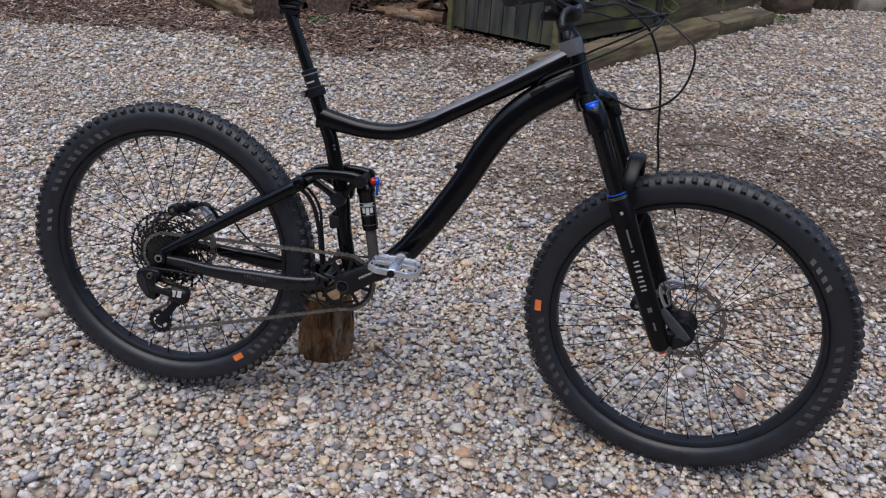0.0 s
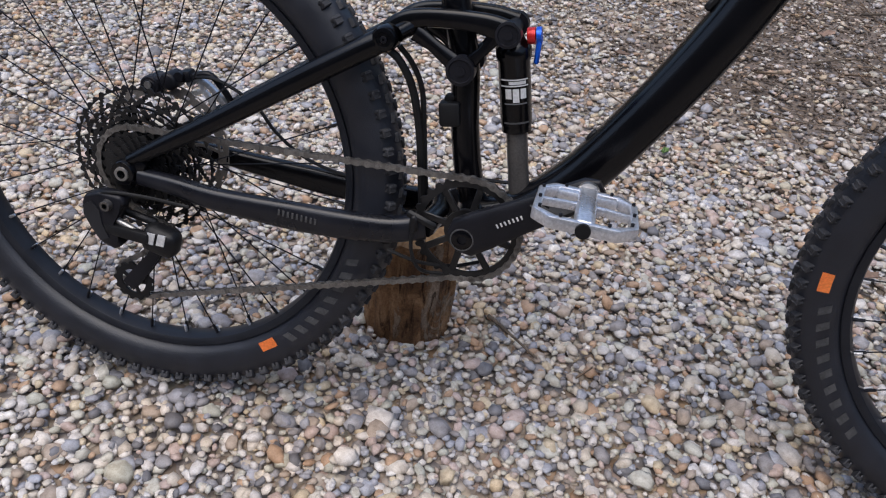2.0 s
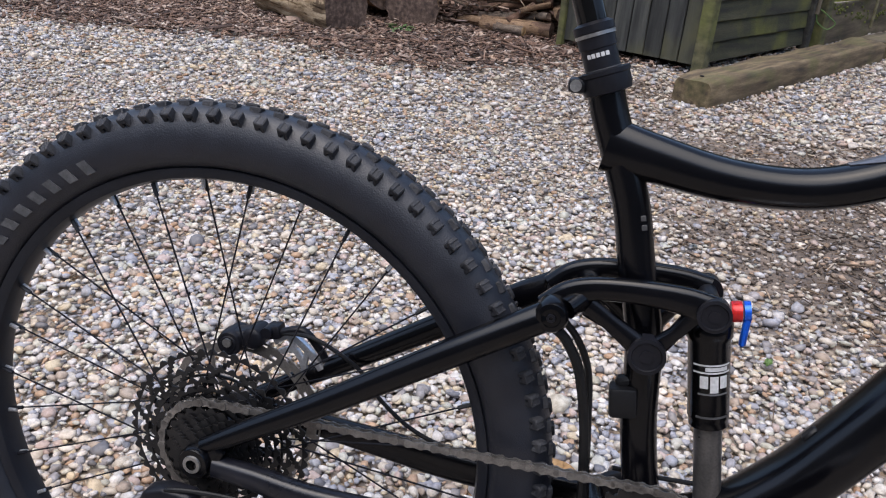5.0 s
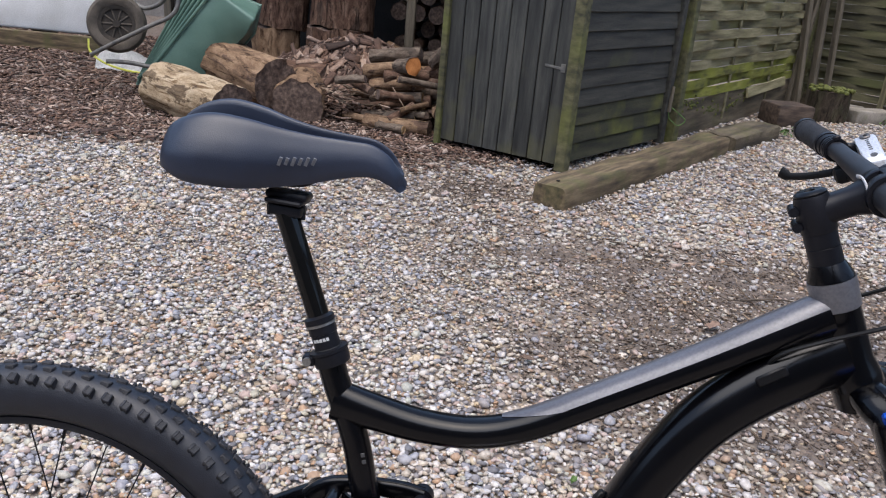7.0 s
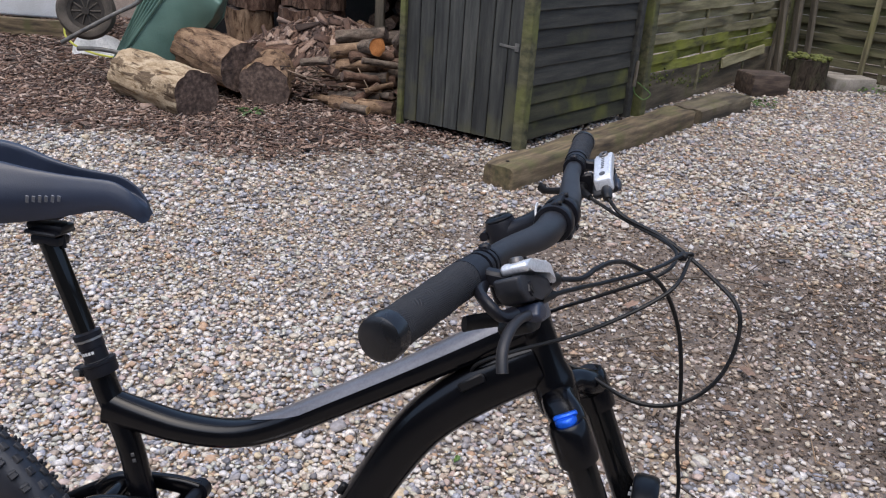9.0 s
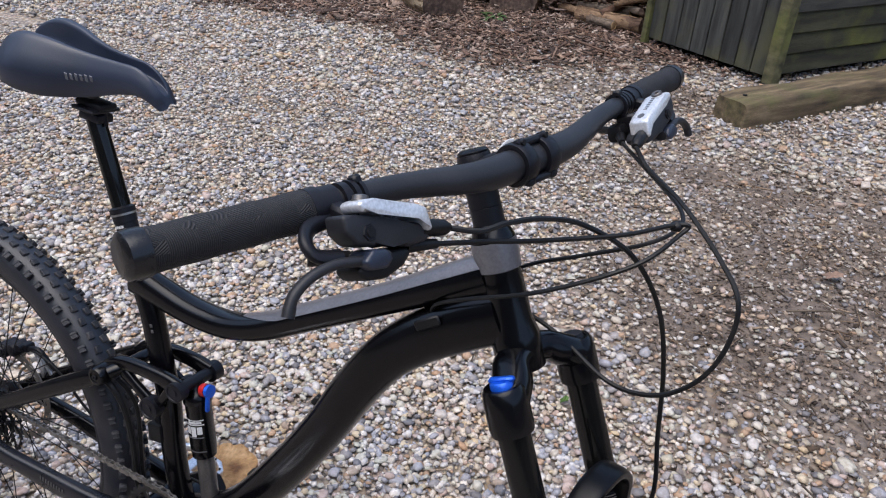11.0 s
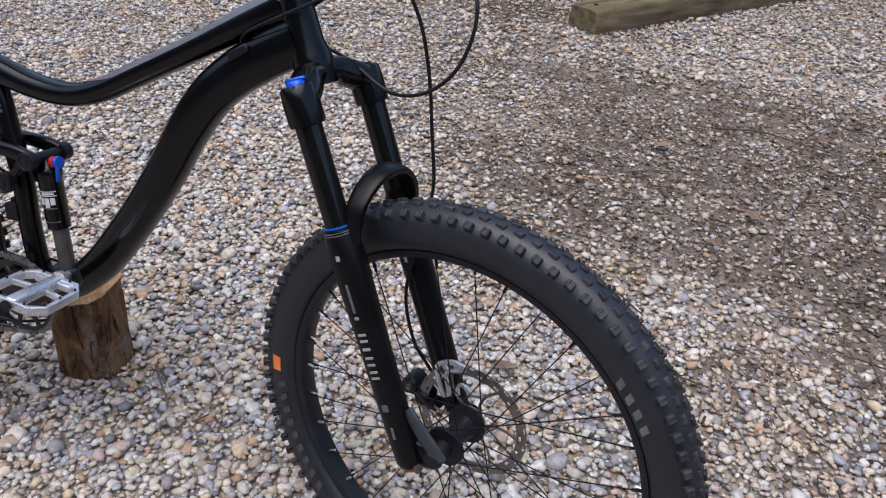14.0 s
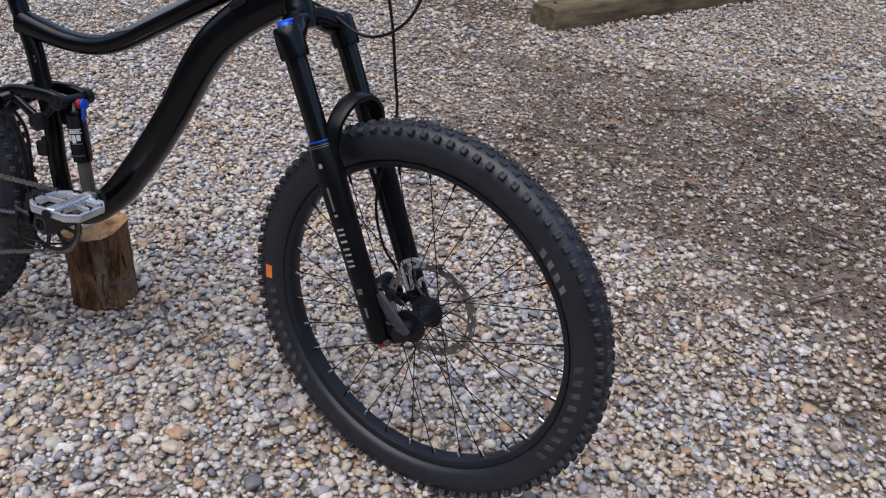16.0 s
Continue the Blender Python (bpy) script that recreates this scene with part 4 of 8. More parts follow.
def stays(s):
    p = spline([(0.006, s * 0.060, 0.376), (0.05, s * 0.060, 0.403), (0.12, s * 0.060, 0.445), (0.22, s * 0.056, 0.508), (0.30, s * 0.050, 0.557), (0.326, s * 0.046, 0.572)], 4)
    n = len(p)
    part("seatstay", tube(B_(), p, [(0.0095 + 0.002 * i / n, 0.0095 + 0.0045 * min(1, i / (0.6 * n))) for i in range(n)], 16, Y1), PAINT, bike)
    p = spline([(0.018, s * 0.062, 0.358, 0.009, 0.0105), (0.06, s * 0.063, 0.355, 0.010, 0.012), (0.115, s * 0.066, 0.348, 0.010, 0.0142), (0.17, s * 0.064, 0.344, 0.010, 0.0162), (0.222, s * 0.061, 0.341, 0.010, 0.0182),
                (0.29, s * 0.057, 0.340, 0.011, 0.0180), (0.345, s * 0.052, 0.343, 0.012, 0.0165), (0.385, s * 0.042, 0.350, 0.012, 0.016)], 4)
    cs = part("chainstay", tube(B_(), [q[:3] for q in p], [(q[3], q[4]) for q in p], 16, Y1, 3.0), LITSTAY if s < 0 else PAINT, bike)
    if s < 0:
        for k in range(9):
            part("stay_print", box(B_(), (0.0026, 0.0008, 0.0078), aim((0.208 + 0.0058 * k, -0.0722 + 0.0002 * k, 0.3475 - 0.0006 * k), (0.3, -0.068, 0.340)), 0.0002), PRINTD, cs)
    part("axle_boss", lathe(B_(), [(0.006, -0.012), (0.015, -0.012), (0.0165, -0.009), (0.0165, 0.009), (0.006, 0.010)], pose(AX.x, s * 0.062, AX.z, 90 * s, 0, 0), 20), PAINT, bike)
    lk = spline([(0.319, 0.569), (0.334, 0.585), (0.355, 0.594), (0.39, 0.5975), (0.43, 0.5965), (0.456, 0.590)], 5)
    n = len(lk)
    b = B_()
    tube(b, flat(lk, s * 0.031), [(0.0075, 0.0150 - 0.0045 * math.sin(math.pi * i / (n - 1))) for i in range(n)], 14, Y1, 3.0)
    tube(b, flat([(0.352, 0.578), (0.372, 0.567), (0.408, 0.544)], s * 0.031), [(0.006, 0.010), (0.006, 0.0075), (0.006, 0.011)], 10, Y1, 3.0)
    tube(b, flat([(0.410, 0.545), (0.428, 0.566), (0.442, 0.586)], s * 0.031), [(0.006, 0.010), (0.006, 0.006), (0.006, 0.009)], 10, Y1, 3.0)
    rock = part("rocker_link", b, PAINT, bike)
    for (u, w), r in (((0.319, 0.569), 0.0075), ((0.408, 0.544), 0.0165), ((0.456, 0.590), 0.0145)):
        part("pivot_bolt", lathe(B_(), [(0.0, -0.012), (r * 0.35, -0.012), (r * 0.35, -0.0105), (r * 0.75, -0.0105), (r * 0.8, -0.012), (r, -0.0115), (r, 0.004), (0, 0.004)], pose(u, s * 0.031, w, 90 * s, 0, 0), 20), SATIN, rock)


mirror(stays)
for s in (-1, 1):
    pv = part("stay_pivot", lathe(B_(), [(0.0, -0.0125), (0.0040, -0.0125), (0.0045, -0.0112), (0.0080, -0.0112), (0.0085, -0.0128), (0.0125, -0.0120), (0.0148, -0.0085), (0.0152, 0.0090), (0.0, 0.0100)], pose(0.323, s * 0.047, 0.5705, 90 * s, 0, 0), 24), PAINT, bike)
    part("pivot_screw", lathe(B_(), [(0.0018, -0.0138), (0.0036, -0.0138), (0.0039, -0.0130), (0.0039, -0.0120), (0.0018, -0.0120)], pose(0.323, s * 0.047, 0.5705, 90 * s, 0, 0), 14, True), SATIN, pv)
part("stay_bridge", tube(B_(), spline([(0.334, -0.044, 0.576), (0.350, -0.02, 0.586), (0.350, 0.02, 0.586), (0.334, 0.044, 0.576)], 4), 0.010, 12), PAINT, bike)
part("lower_bridge", tube(B_(), [(0.385, -0.045, 0.350), (0.392, 0, 0.352), (0.385, 0.045, 0.350)], 0.014, 12), PAINT, bike)
part("axle_end", lathe(B_(), [(0.0055, -0.004), (0.0090, -0.004), (0.0098, -0.001), (0.0098, 0.012), (0.0055, 0.012)], pose(AX.x, -0.072, AX.z, -90, 0, 0), 18), STEEL, bike, "bare steel axle end")
part("dropout", box(B_(), (0.04, 0.012, 0.022), aim((0.012, -0.062, 0.364), (0.02, -0.062, 0.379), (0, 1, 0)) @ pose(0, 0, 0, 90, 0, 0), 0.004, segs=2), PAINT, bike)

# cable guide on the seat tube
b = box(B_(), (0.026, 0.022, 0.030), pose(0.397, -0.010, 0.486, 0, -8, 0), 0.004, segs=2)
box(b, (0.030, 0.014, 0.010), pose(0.402, -0.006, 0.506, 0, -20, 0), 0.003)
part("cable_guide", b, PLASTIC, bike)

# shock absorber
SH0, SH1 = Vector((0.456, 0, 0.590)), Vector((0.492, 0, 0.383))
SM = aim(SH0, SH1, (0, 1, 0)) @ pose(0, 0, 0, 0, 90, 0)
can = part("shock_can", lathe(B_(), [(0, 0.0), (0.010, 0.0), (0.013, 0.010), (0.0165, 0.015), (0.0205, 0.020), (0.0205, 0.031), (0.0185, 0.034), (0.0185, 0.108), (0.0175, 0.110), (0.0175, 0.117), (0.011, 0.120)], SM, 28), PAINT, bike)
part("shock_shaft", lathe(B_(), [(0.0128, 0.116), (0.0128, 0.202), (0.0, 0.204)], SM, 24), SHAFT, bike, "bare grey shock shaft")
part("shock_eyelet", cyl(B_(), (SH1.x, -0.022, SH1.z), (SH1.x, 0.022, SH1.z), 0.011, None, 18), SATIN, bike)
part("shock_bolt", cyl(B_(), (SH0.x, -0.028, SH0.z), (SH0.x, 0.028, SH0.z), 0.009, None, 18), SATIN, bike)


def can_print(h0, h1, a0, a1, name="shock_print", mat_=PRINT):
    bm = B_()
    rows = []
    for a in np.linspace(a0, a1, 6):
        o, i = 0.01885, 0.0183
        ca, sa = math.cos(a), math.sin(a)
        rows.append([SM @ Vector((r * ca, r * sa, h)) for r, h in ((o, h0), (o, h1), (i, h1), (i, h0))])
    part(name, loft(bm, rows), mat_, can)


# the side of the can that faces outward lies round this angle
PA = math.atan2((SM.inverted().to_3x3() @ Vector((0.1, -1, 0))).y, (SM.inverted().to_3x3() @ Vector((0.1, -1, 0))).x)
can_print(0.053, 0.0545, PA - 0.95, PA + 0.95)
can_print(0.060, 0.0615, PA - 0.95, PA + 0.95)
can_print(0.0555, 0.059, PA - 0.75, PA + 0.35)
for k in range(3):
    can_print(0.064, 0.0755 + 0.004 * (k % 2), PA - 0.75 + 0.48 * k, PA - 0.36 + 0.48 * k)
can_print(0.0805, 0.082, PA - 0.8, PA + 0.7, mat_=PRINTG)
can_print(0.103, 0.105, PA - 0.9, PA + 0.8, mat_=PRINTD)
b = lathe(B_(), [(0, 0), (0.0085, 0), (0.0095, 0.002), (0.0095, 0.009), (0, 0.010)], pose(0.474, -0.006, 0.586, 0, 80, 0), 18)
kn = part("rebound_knob", b, REDA, bike, "red anodised knob")
b = lathe(B_(), [(0, 0.0105), (0.0095, 0.0105), (0.0095, 0.016), (0, 0.017)], pose(0.474, -0.006, 0.586, 0, 80, 0), 18)
box(b, (0.006, 0.007, 0.030), pose(0.488, -0.010, 0.572, 0, 0, 0), 0.002)
part("blue_lever", b, BLUE, kn, "blue anodised lever")


# ---- wheels ----
PRINTT = surface('worn_tyre_print', [(0.034, 0.035, 0.038), (0.075, 0.076, 0.080)], 90, 0.6, 0, 0.1, 500)
PRINTW = surface('light_grey_print', [(0.22, 0.22, 0.225), (0.32, 0.32, 0.325)], 60, 0.6, 0, 0.05, 400)

def wheel(m, spin, letters):
    """A wheel in its own x-z plane, axle along y, under the bike at the pose m."""
    to = lambda q: m @ pose(0, 0, 0, -90, 0, 0) @ q
    L = m @ pose(0, 0, 0, 90, 0, 0)
    half = [(0.2800, 0.0130), (0.2850, 0.0145), (0.2868, 0.0195), (0.2940, 0.0255), (0.3050, 0.0287), (0.3170, 0.0290), (0.3280, 0.0265), (0.3370, 0.0215), (0.3430, 0.0130), (0.3452, 0.0)]
    prof = [(r, -y) for r, y in half] + half[-2::-1]
    tyre = part("tyre", lathe(B_(), prof, L, 120, True), RUBBER, bike, "wide knobbly black tyre")
    half = [(0.2790, 0.0140), (0.2838, 0.0148), (0.2838, 0.0172), (0.2790, 0.0172), (0.2738, 0.0142), (0.2712, 0.0070)]
    rim_prof = [(r, -y) for r, y in half] + half[::-1]
    rim = part("rim", lathe(B_(), rim_prof, L, 120, True), RIM, bike, "black alloy rim")
    # tread blocks
    cm = finish(box(B_(), (0.0122, 0.0108, 0.0098), Matrix(), 0.0012, 0.88), "centre_block", KNOB)
    bs = box(B_(), (0.0046, 0.0160, 0.0116), pose(0.0032, 0, 0), 0.0011, 0.85)
    box(bs, (0.0046, 0.0130, 0.0116), pose(-0.0032, 0.001, 0), 0.0011, 0.85)
    box(bs, (0.0092, 0.0060, 0.0100), pose(0, 0.004, -0.0006), 0.001)
    sm = finish(bs, "side_block", KNOB)
    for k in range(90):
        a = 4 * k
        for lat, r, tilt, me, off in ((-0.0082, 0.3424, -10, cm, 0), (0.0082, 0.3424, 10, cm, 0.5), (-0.0238, 0.3342, -52, sm, 0.45), (0.0238, 0.3342, 52, sm, 0.95)):
            w = pose(0, 0, 0, 0, -(a + 4 * off), 0) @ pose(0, lat, r, -tilt, 0, (6 if lat > 0 else 174))
            shared("tread_block", me, tyre, m @ w)
    # spokes: two meshes a side, laced outward and inward
    for side in (-1, 1):
        for tw in (-1, 1):
            fl = 0.027
            a0 = math.radians(58 * tw)
            p0, p1 = Vector((fl * math.sin(a0), side * 0.029, fl * math.cos(a0))), Vector((0, side * 0.004, 0.2718))
            bm = tube(B_(), [p0, p1], 0.00095, 5)
            tube(bm, [p1 + (p0 - p1) * 0.055, p1], 0.0021, 6)
            me = finish(bm, "spoke", SATIN)
            for k in range(8):
                shared("spoke", me, rim, m @ pose(0, 0, 0, 0, spin + 45 * k + 11.25 * (1 + tw) + 5.6 * (1 + side), 0))
    hub = lathe(B_(), [(0.0, -0.050), (0.010, -0.050), (0.013, -0.040), (0.0135, -0.034), (0.029, -0.0325), (0.030, -0.0275), (0.019, -0.022), (0.0155, -0.010), (0.0155, 0.010), (0.019, 0.022), (0.030, 0.0275),
                       (0.029, 0.0325), (0.0135, 0.034), (0.013, 0.040), (0.010, 0.050), (0, 0.050)], L, 28)
    part("hub", hub, SATIN, bike, "black hub")
    # nipples catch the light at the rim
    nip = finish(lathe(B_(), [(0.0, 0.2610), (0.0021, 0.2615), (0.0025, 0.2720), (0, 0.2725)], Matrix(), 6), "nipple", SILVER)
    for k in range(32):
        shared("nipple", nip, rim, m @ pose(0, 0, 0, 0, spin + 11.25 * k, 0))
    # side prints: plain bars along the sidewall
    for a0, n, step, tall, mat_, r in letters:
        for k in range(n):
            a = math.radians(a0 + step * k)
            r_ = r
            bm = B_()
            if mat_ is ORANGE:
                rows = [[(rr * math.cos(a + d), y, rr * math.sin(a + d)) for rr, y in ((r_ - 0.0070, -0.0289), (r_ + 0.0070, -0.0294), (r_ + 0.0070, -0.0280), (r_ - 0.0070, -0.0275))] for d in np.linspace(-0.042, 0.042, 5)]
                loft(bm, rows)
            else:
                q = 0.22 * tall / r_
                rows = []
                for o in (-0.0052, 0.0052):
                    rows.append([(rr * math.cos(a + o / r_ + sl), y, rr * math.sin(a + o / r_ + sl)) for rr, y, sl in ((r_ - tall / 2, -0.0289, -q), (r_ + tall / 2, -0.0292, q), (r_ + tall / 2, -0.0280, q), (r_ - tall / 2, -0.0277, -q))])
                loft(bm, rows)
            part("sidewall_print", bm, mat_, tyre, "orange label patch" if mat_ is ORANGE else "", m)
    return tyre


REARW = Matrix.Translation(AX)
wheel(REARW, 4, [(-54.3, 1, 0, 0.017, ORANGE, 0.299), (-47, 8, 4.3, 0.0145, PRINTT, 0.304), (118, 10, 4.3, 0.0145, PRINTT, 0.304), (168, 3, 4.1, 0.011, PRINTG, 0.302)])
FC = FORK @ Vector((0.0630, 0.0, -0.5450))
wx = (Vector((1, 0, 0)) - FY * FY.x).normalized()
FRONTW = Matrix.Translation(FC) @ Matrix((wx, FY, wx.cross(FY))).transposed().to_4x4() @ Matrix.Diagonal((1.019, 1.019, 1.019, 1))
wheel(FRONTW, 9, [(182, 1, 0, 0.017, ORANGE, 0.311), (189, 9, 4.4, 0.0145, PRINTT, 0.304), (34, 4, 3.9, 0.011, PRINTG, 0.302), (-27, 9, 4.5, 0.0145, PRINTT, 0.304)])


# ---- drivetrain ----
def gear_outline(r, teeth, depth, sub=4):
    pts = []
    n = teeth * sub
    for k in range(n):
        a = 2 * math.pi * k / n
        rr = r + (depth if k % sub in (1, 2) else -depth * 0.6)
        pts.append((rr * math.cos(a), rr * math.sin(a)))
    return pts


def circle(r, n):
    return [(r * math.cos(2 * math.pi * k / n), r * math.sin(2 * math.pi * k / n)) for k in range(n)]


TEETH = [50, 42, 36, 32, 28, 25, 22, 19, 17, 15, 13, 11]
driver = part("cassette_body", lathe(B_(), [(0, 0.022), (0.017, 0.022), (0.017, 0.062), (0, 0.062)], pose(AX.x, 0, AX.z, 90, 0, 0), 20), COG, bike, "black twelve-speed cassette")
for k, n in enumerate(TEETH):
    r = n * 0.0127 / (2 * math.pi) * (0.965 if n > 27 else 1)
    step = 6
    hub_r = 0.0165 if n < 26 else 0.019
    big = n > 23
    rings_ = 5 if n > 34 else 4 if n > 30 else 3
    web = [r - 0.0068 - 0.0036 * (rings_ - t) for t in range(rings_)] + [r - 0.0068] if big else []
    radii = [hub_r - 0.003, hub_r] + ([hub_r + (web[0] - 0.0028 - hub_r) * t for t in (0.35, 0.7, 1.0)] + web if web else []) + [r - 0.0040, r]

    def keep(i, q, n=n, step=step, radii=radii, web=web):
        if i >= len(radii) - 2 or i == 0 or not web:
            return True
        turn = q / (n * step)
        if radii[i] >= web[0] - 1e-6:
            return (turn * (n // 3) + 0.11 * (i - 5)) % 1 < 0.22
        if radii[i + 1] >= web[0] - 1e-6:
            return True
        return (turn * 7 + 0.05 * i) % 1 < 0.12

    tip = lambda q, r=r, step=step: r + (0.0022 if q % step in (1, 2) else 0.0005 if q % step in (0, 3) else -0.0018)
    bm = lace(B_(), radii, n * step, keep, tip, 0.0017, pose(AX.x, -0.0205 - 0.0037 * k, AX.z))
    part("sprocket", bm, COG, driver, sharp=30)

CHY = -0.0475
# chainring and cranks
bm = B_()
m = pose(BBC.x, CHY, BBC.z)
out = gear_outline(0.0647, 32, 0.0026)
ring_plate(bm, out, circle(0.0555, len(out)), 0.0036, m)
ring_plate(bm, circle(0.027, 32), circle(0.012, 32), 0.006, m)
ring = part("chainring", bm, COG, bike, "black single chainring", sharp=30)
arm_mesh = finish(box(B_(), (0.036, 0.0036, 0.0085), pose(0.041, 0, 0), 0.001), "spider_arm", COG)
for j in range(8):
    shared("spider_arm", arm_mesh, ring, m @ pose(0, 0, 0, 0, 45 * j + 12, 0))
CRE = Vector((0.573, 0, 0.443))
cdir = (CRE - BBC).normalized()


def crank(s, end):
    bm = B_()
    d = (end - BBC)
    y0 = s * 0.068
    pts = [BBC + d * t + Vector((0, y0 + s * 0.010 * t, 0)) for t in (-0.09, 0.0, 0.15, 0.5, 0.88, 1.0, 1.09)]
    rad = [(0.006, 0.014), (0.0085, 0.0255), (0.0088, 0.0250), (0.008, 0.0205), (0.0078, 0.0180), (0.0078, 0.0170), (0.004, 0.009)]
    tube(bm, pts, rad, 16, Y1, 3.6)
    arm = part("crank_arm", bm, SATIN, bike, "black crank arm")
    part("crank_bolt", lathe(B_(), [(0.0055, -0.003), (0.0055, -0.0105), (0.010, -0.0105), (0.0125, -0.0095), (0.0125, 0), (0.0055, 0)], pose(BBC.x, y0, BBC.z, 90 * -s if s > 0 else -90 * s * -1, 0, 0) if s > 0 else pose(BBC.x, y0, BBC.z, -90, 0, 0), 20), PAINT, arm)
    if s < 0:
        ang = -math.degrees(math.atan2(d.z, d.x))
        part("bolt_ring", lathe(B_(), [(0.0128, 0.0085), (0.0142, 0.0085), (0.0142, 0.0100), (0.0128, 0.0100)], pose(BBC.x, y0, BBC.z, 90, 0, 0), 24, True), PRINTD, arm)
        for k in range(7):
            part("crank_print", box(B_(), (0.0020, 0.0008, 0.0050), Matrix.Translation(BBC + d * (0.29 + 0.032 * k) + Vector((0, y0 - 0.0092 - 0.010 * (0.29 + 0.032 * k), 0.0015))) @ pose(0, 0, 0, 0, ang, 0), 0.0002), PRINT, arm)
        o = [(0.098, -0.012), (0.138, -0.0125), (0.132, 0.000), (0.140, 0.012), (0.118, 0.010), (0.112, 0.000), (0.103, 0.012), (0.094, 0.012)]
        bm = plate(B_(), o, 0.0008, Matrix.Translation(BBC + Vector((0, y0 - 0.0166, 0))) @ pose(0, 0, 0, 0, ang, 0))
        part("crank_panel", bm, PRINTG, arm, "grey patterned panel")
    return arm


crank(-1, CRE)
crank(1, BBC - (CRE - BBC))


def pedal(s, at, tilt):
    """A flat alloy cage pedal with pins, its axle along y."""
    m = Matrix.Translation(at) @ pose(0, s * 0.016, 0) @ pose(0, 0, 0, 0, tilt, 0) @ (pose(0, 0, 0, 0, 0, 180) if s < 0 else Matrix())
    bm = B_()
    W, D, H = 0.104, 0.100, 0.0135
    # cage: y 0 (crank side) to D, x across
    o = [(-W / 2 + 0.016, 0.006), (W / 2 - 0.016, 0.006), (W / 2, 0.024), (W / 2 + 0.001, D - 0.016), (W / 2 - 0.018, D), (-W / 2 + 0.018, D), (-W / 2 - 0.001, D - 0.016), (-W / 2, 0.024)]
    k_ = 0.0078
    inner = [(x - math.copysign(k_ if abs(x) > W / 2 - 0.004 else k_ * 0.62, x), y + (k_ if y < 0.02 else -k_ if y > D - 0.004 else (0.25 if y < D / 2 else -0.25) * k_)) for x, y in o]
    ring_plate(bm, [(x, -y) for x, y in o], [(x, -y) for x, y in inner], H, pose(0, 0, 0, 90, 0, 0))
    bmesh.ops.bevel(bm, geom=bm.edges[:], offset=0.0017, segments=2, affect="EDGES", profile=0.5)
    body = part("pedal", bm, SILVER, bike, "worn bare-alloy flat pedal with black pins", m)
    part("spindle_body", box(B_(), (0.021, D - 0.004, H + 0.003), pose(0, D / 2, 0), 0.005, segs=3), SILVER, body, "", m)
    for sx in (-1, 1):
        part("cross_brace", box(B_(), (W / 2 - 0.012, 0.0065, H - 0.004), pose(sx * (W / 4 + 0.002), D * 0.46, 0, 0, 0, sx * 7), 0.002, segs=2), SILVER, body, "", m)
    part("inner_plate", box(B_(), (W - 0.040, 0.0150, H - 0.002), pose(0, 0.0150, 0), 0.003, segs=2), SILVER, body, "", m)
    part("pedal_cap", cyl(B_(), (0, D + 0.002, 0), (0, D + 0.0055, 0), 0.0078, None, 18), PLASTIC, body, "black end cap", m)
    part("pedal_axle", lathe(B_(), [(0.0, -0.016), (0.0075, -0.016), (0.0075, -0.001), (0.013, 0.0), (0.013, 0.006), (0, 0.006)], m @ pose(0, 0, 0, -90, 0, 0), 18), STEEL, body)
    pin = finish(cyl(B_(), (0, 0, -H / 2 - 0.0030), (0, 0, H / 2 + 0.0030), 0.0018, None, 8), "pin", SATIN)
    for x, y in ((-W / 2 + 0.005, 0.026), (-W / 2 + 0.004, 0.055), (-W / 2 + 0.006, 0.081), (W / 2 - 0.005, 0.026), (W / 2 - 0.004, 0.055), (W / 2 - 0.006, 0.081), (-0.024, D - 0.005), (0.024, D - 0.005), (-0.024, 0.011), (0.024, 0.011)):
        shared("pin", pin, body, m @ pose(x, y, 0))


pedal(-1, CRE + Vector((-0.003, -0.080, 0.005)), 3)
pedal(1, BBC - (CRE - BBC) + Vector((0, 0.083, 0)), 8)

# rear mech
DX = -0.086
b = plate(B_(), [(-0.045, 0.325), (-0.040, 0.336), (-0.020, 0.343), (0.010, 0.341), (0.015, 0.330), (0.002, 0.320), (-0.008, 0.302), (-0.002, 0.286), (0.006, 0.273), (-0.004, 0.265), (-0.022, 0.271), (-0.034, 0.291), (-0.044, 0.312)], 0.022, pose(0, DX, 0))
bmesh.ops.bevel(b, geom=b.edges[:], offset=0.0045, segments=3, affect="EDGES", profile=0.5)
mech = part("rear_derailleur", b, SATIN, bike, "black rear derailleur")
# sky reflection on the knuckle, put in as a lighter thin plate
part("mech_shield", plate(B_(), [(-0.042, 0.322), (-0.030, 0.330), (-0.020, 0.318), (-0.018, 0.300), (-0.010, 0.282), (-0.022, 0.276), (-0.033, 0.292), (-0.042, 0.310)], 0.002, pose(0, DX - 0.0115, 0)), HBAR, mech, "blue-grey sky sheen laid on the knuckle face")
part("knuckle_bolt", lathe(B_(), [(0.0035, -0.008), (0.0065, -0.008), (0.0075, 0), (0.0, 0)], pose(-0.008, -0.0965, 0.328, -90, 0, 0), 16), SHAFT, mech)
b = B_()
box(b, (0.062, 0.012, 0.016), aim((0.012, DX - 0.006, 0.291), (0.05, DX - 0.006, 0.287)), 0.004, segs=2)
box(b, (0.060, 0.010, 0.010), aim((0.012, DX + 0.018, 0.305), (0.05, DX + 0.018, 0.297)), 0.003)
part("parallelogram", b, PLASTIC, mech)
part("mech_spring", cyl(B_(), (-0.002, DX - 0.002, 0.304), (0.026, DX - 0.002, 0.292), 0.0045, None, 12), STEEL, mech, "bright steel spring")
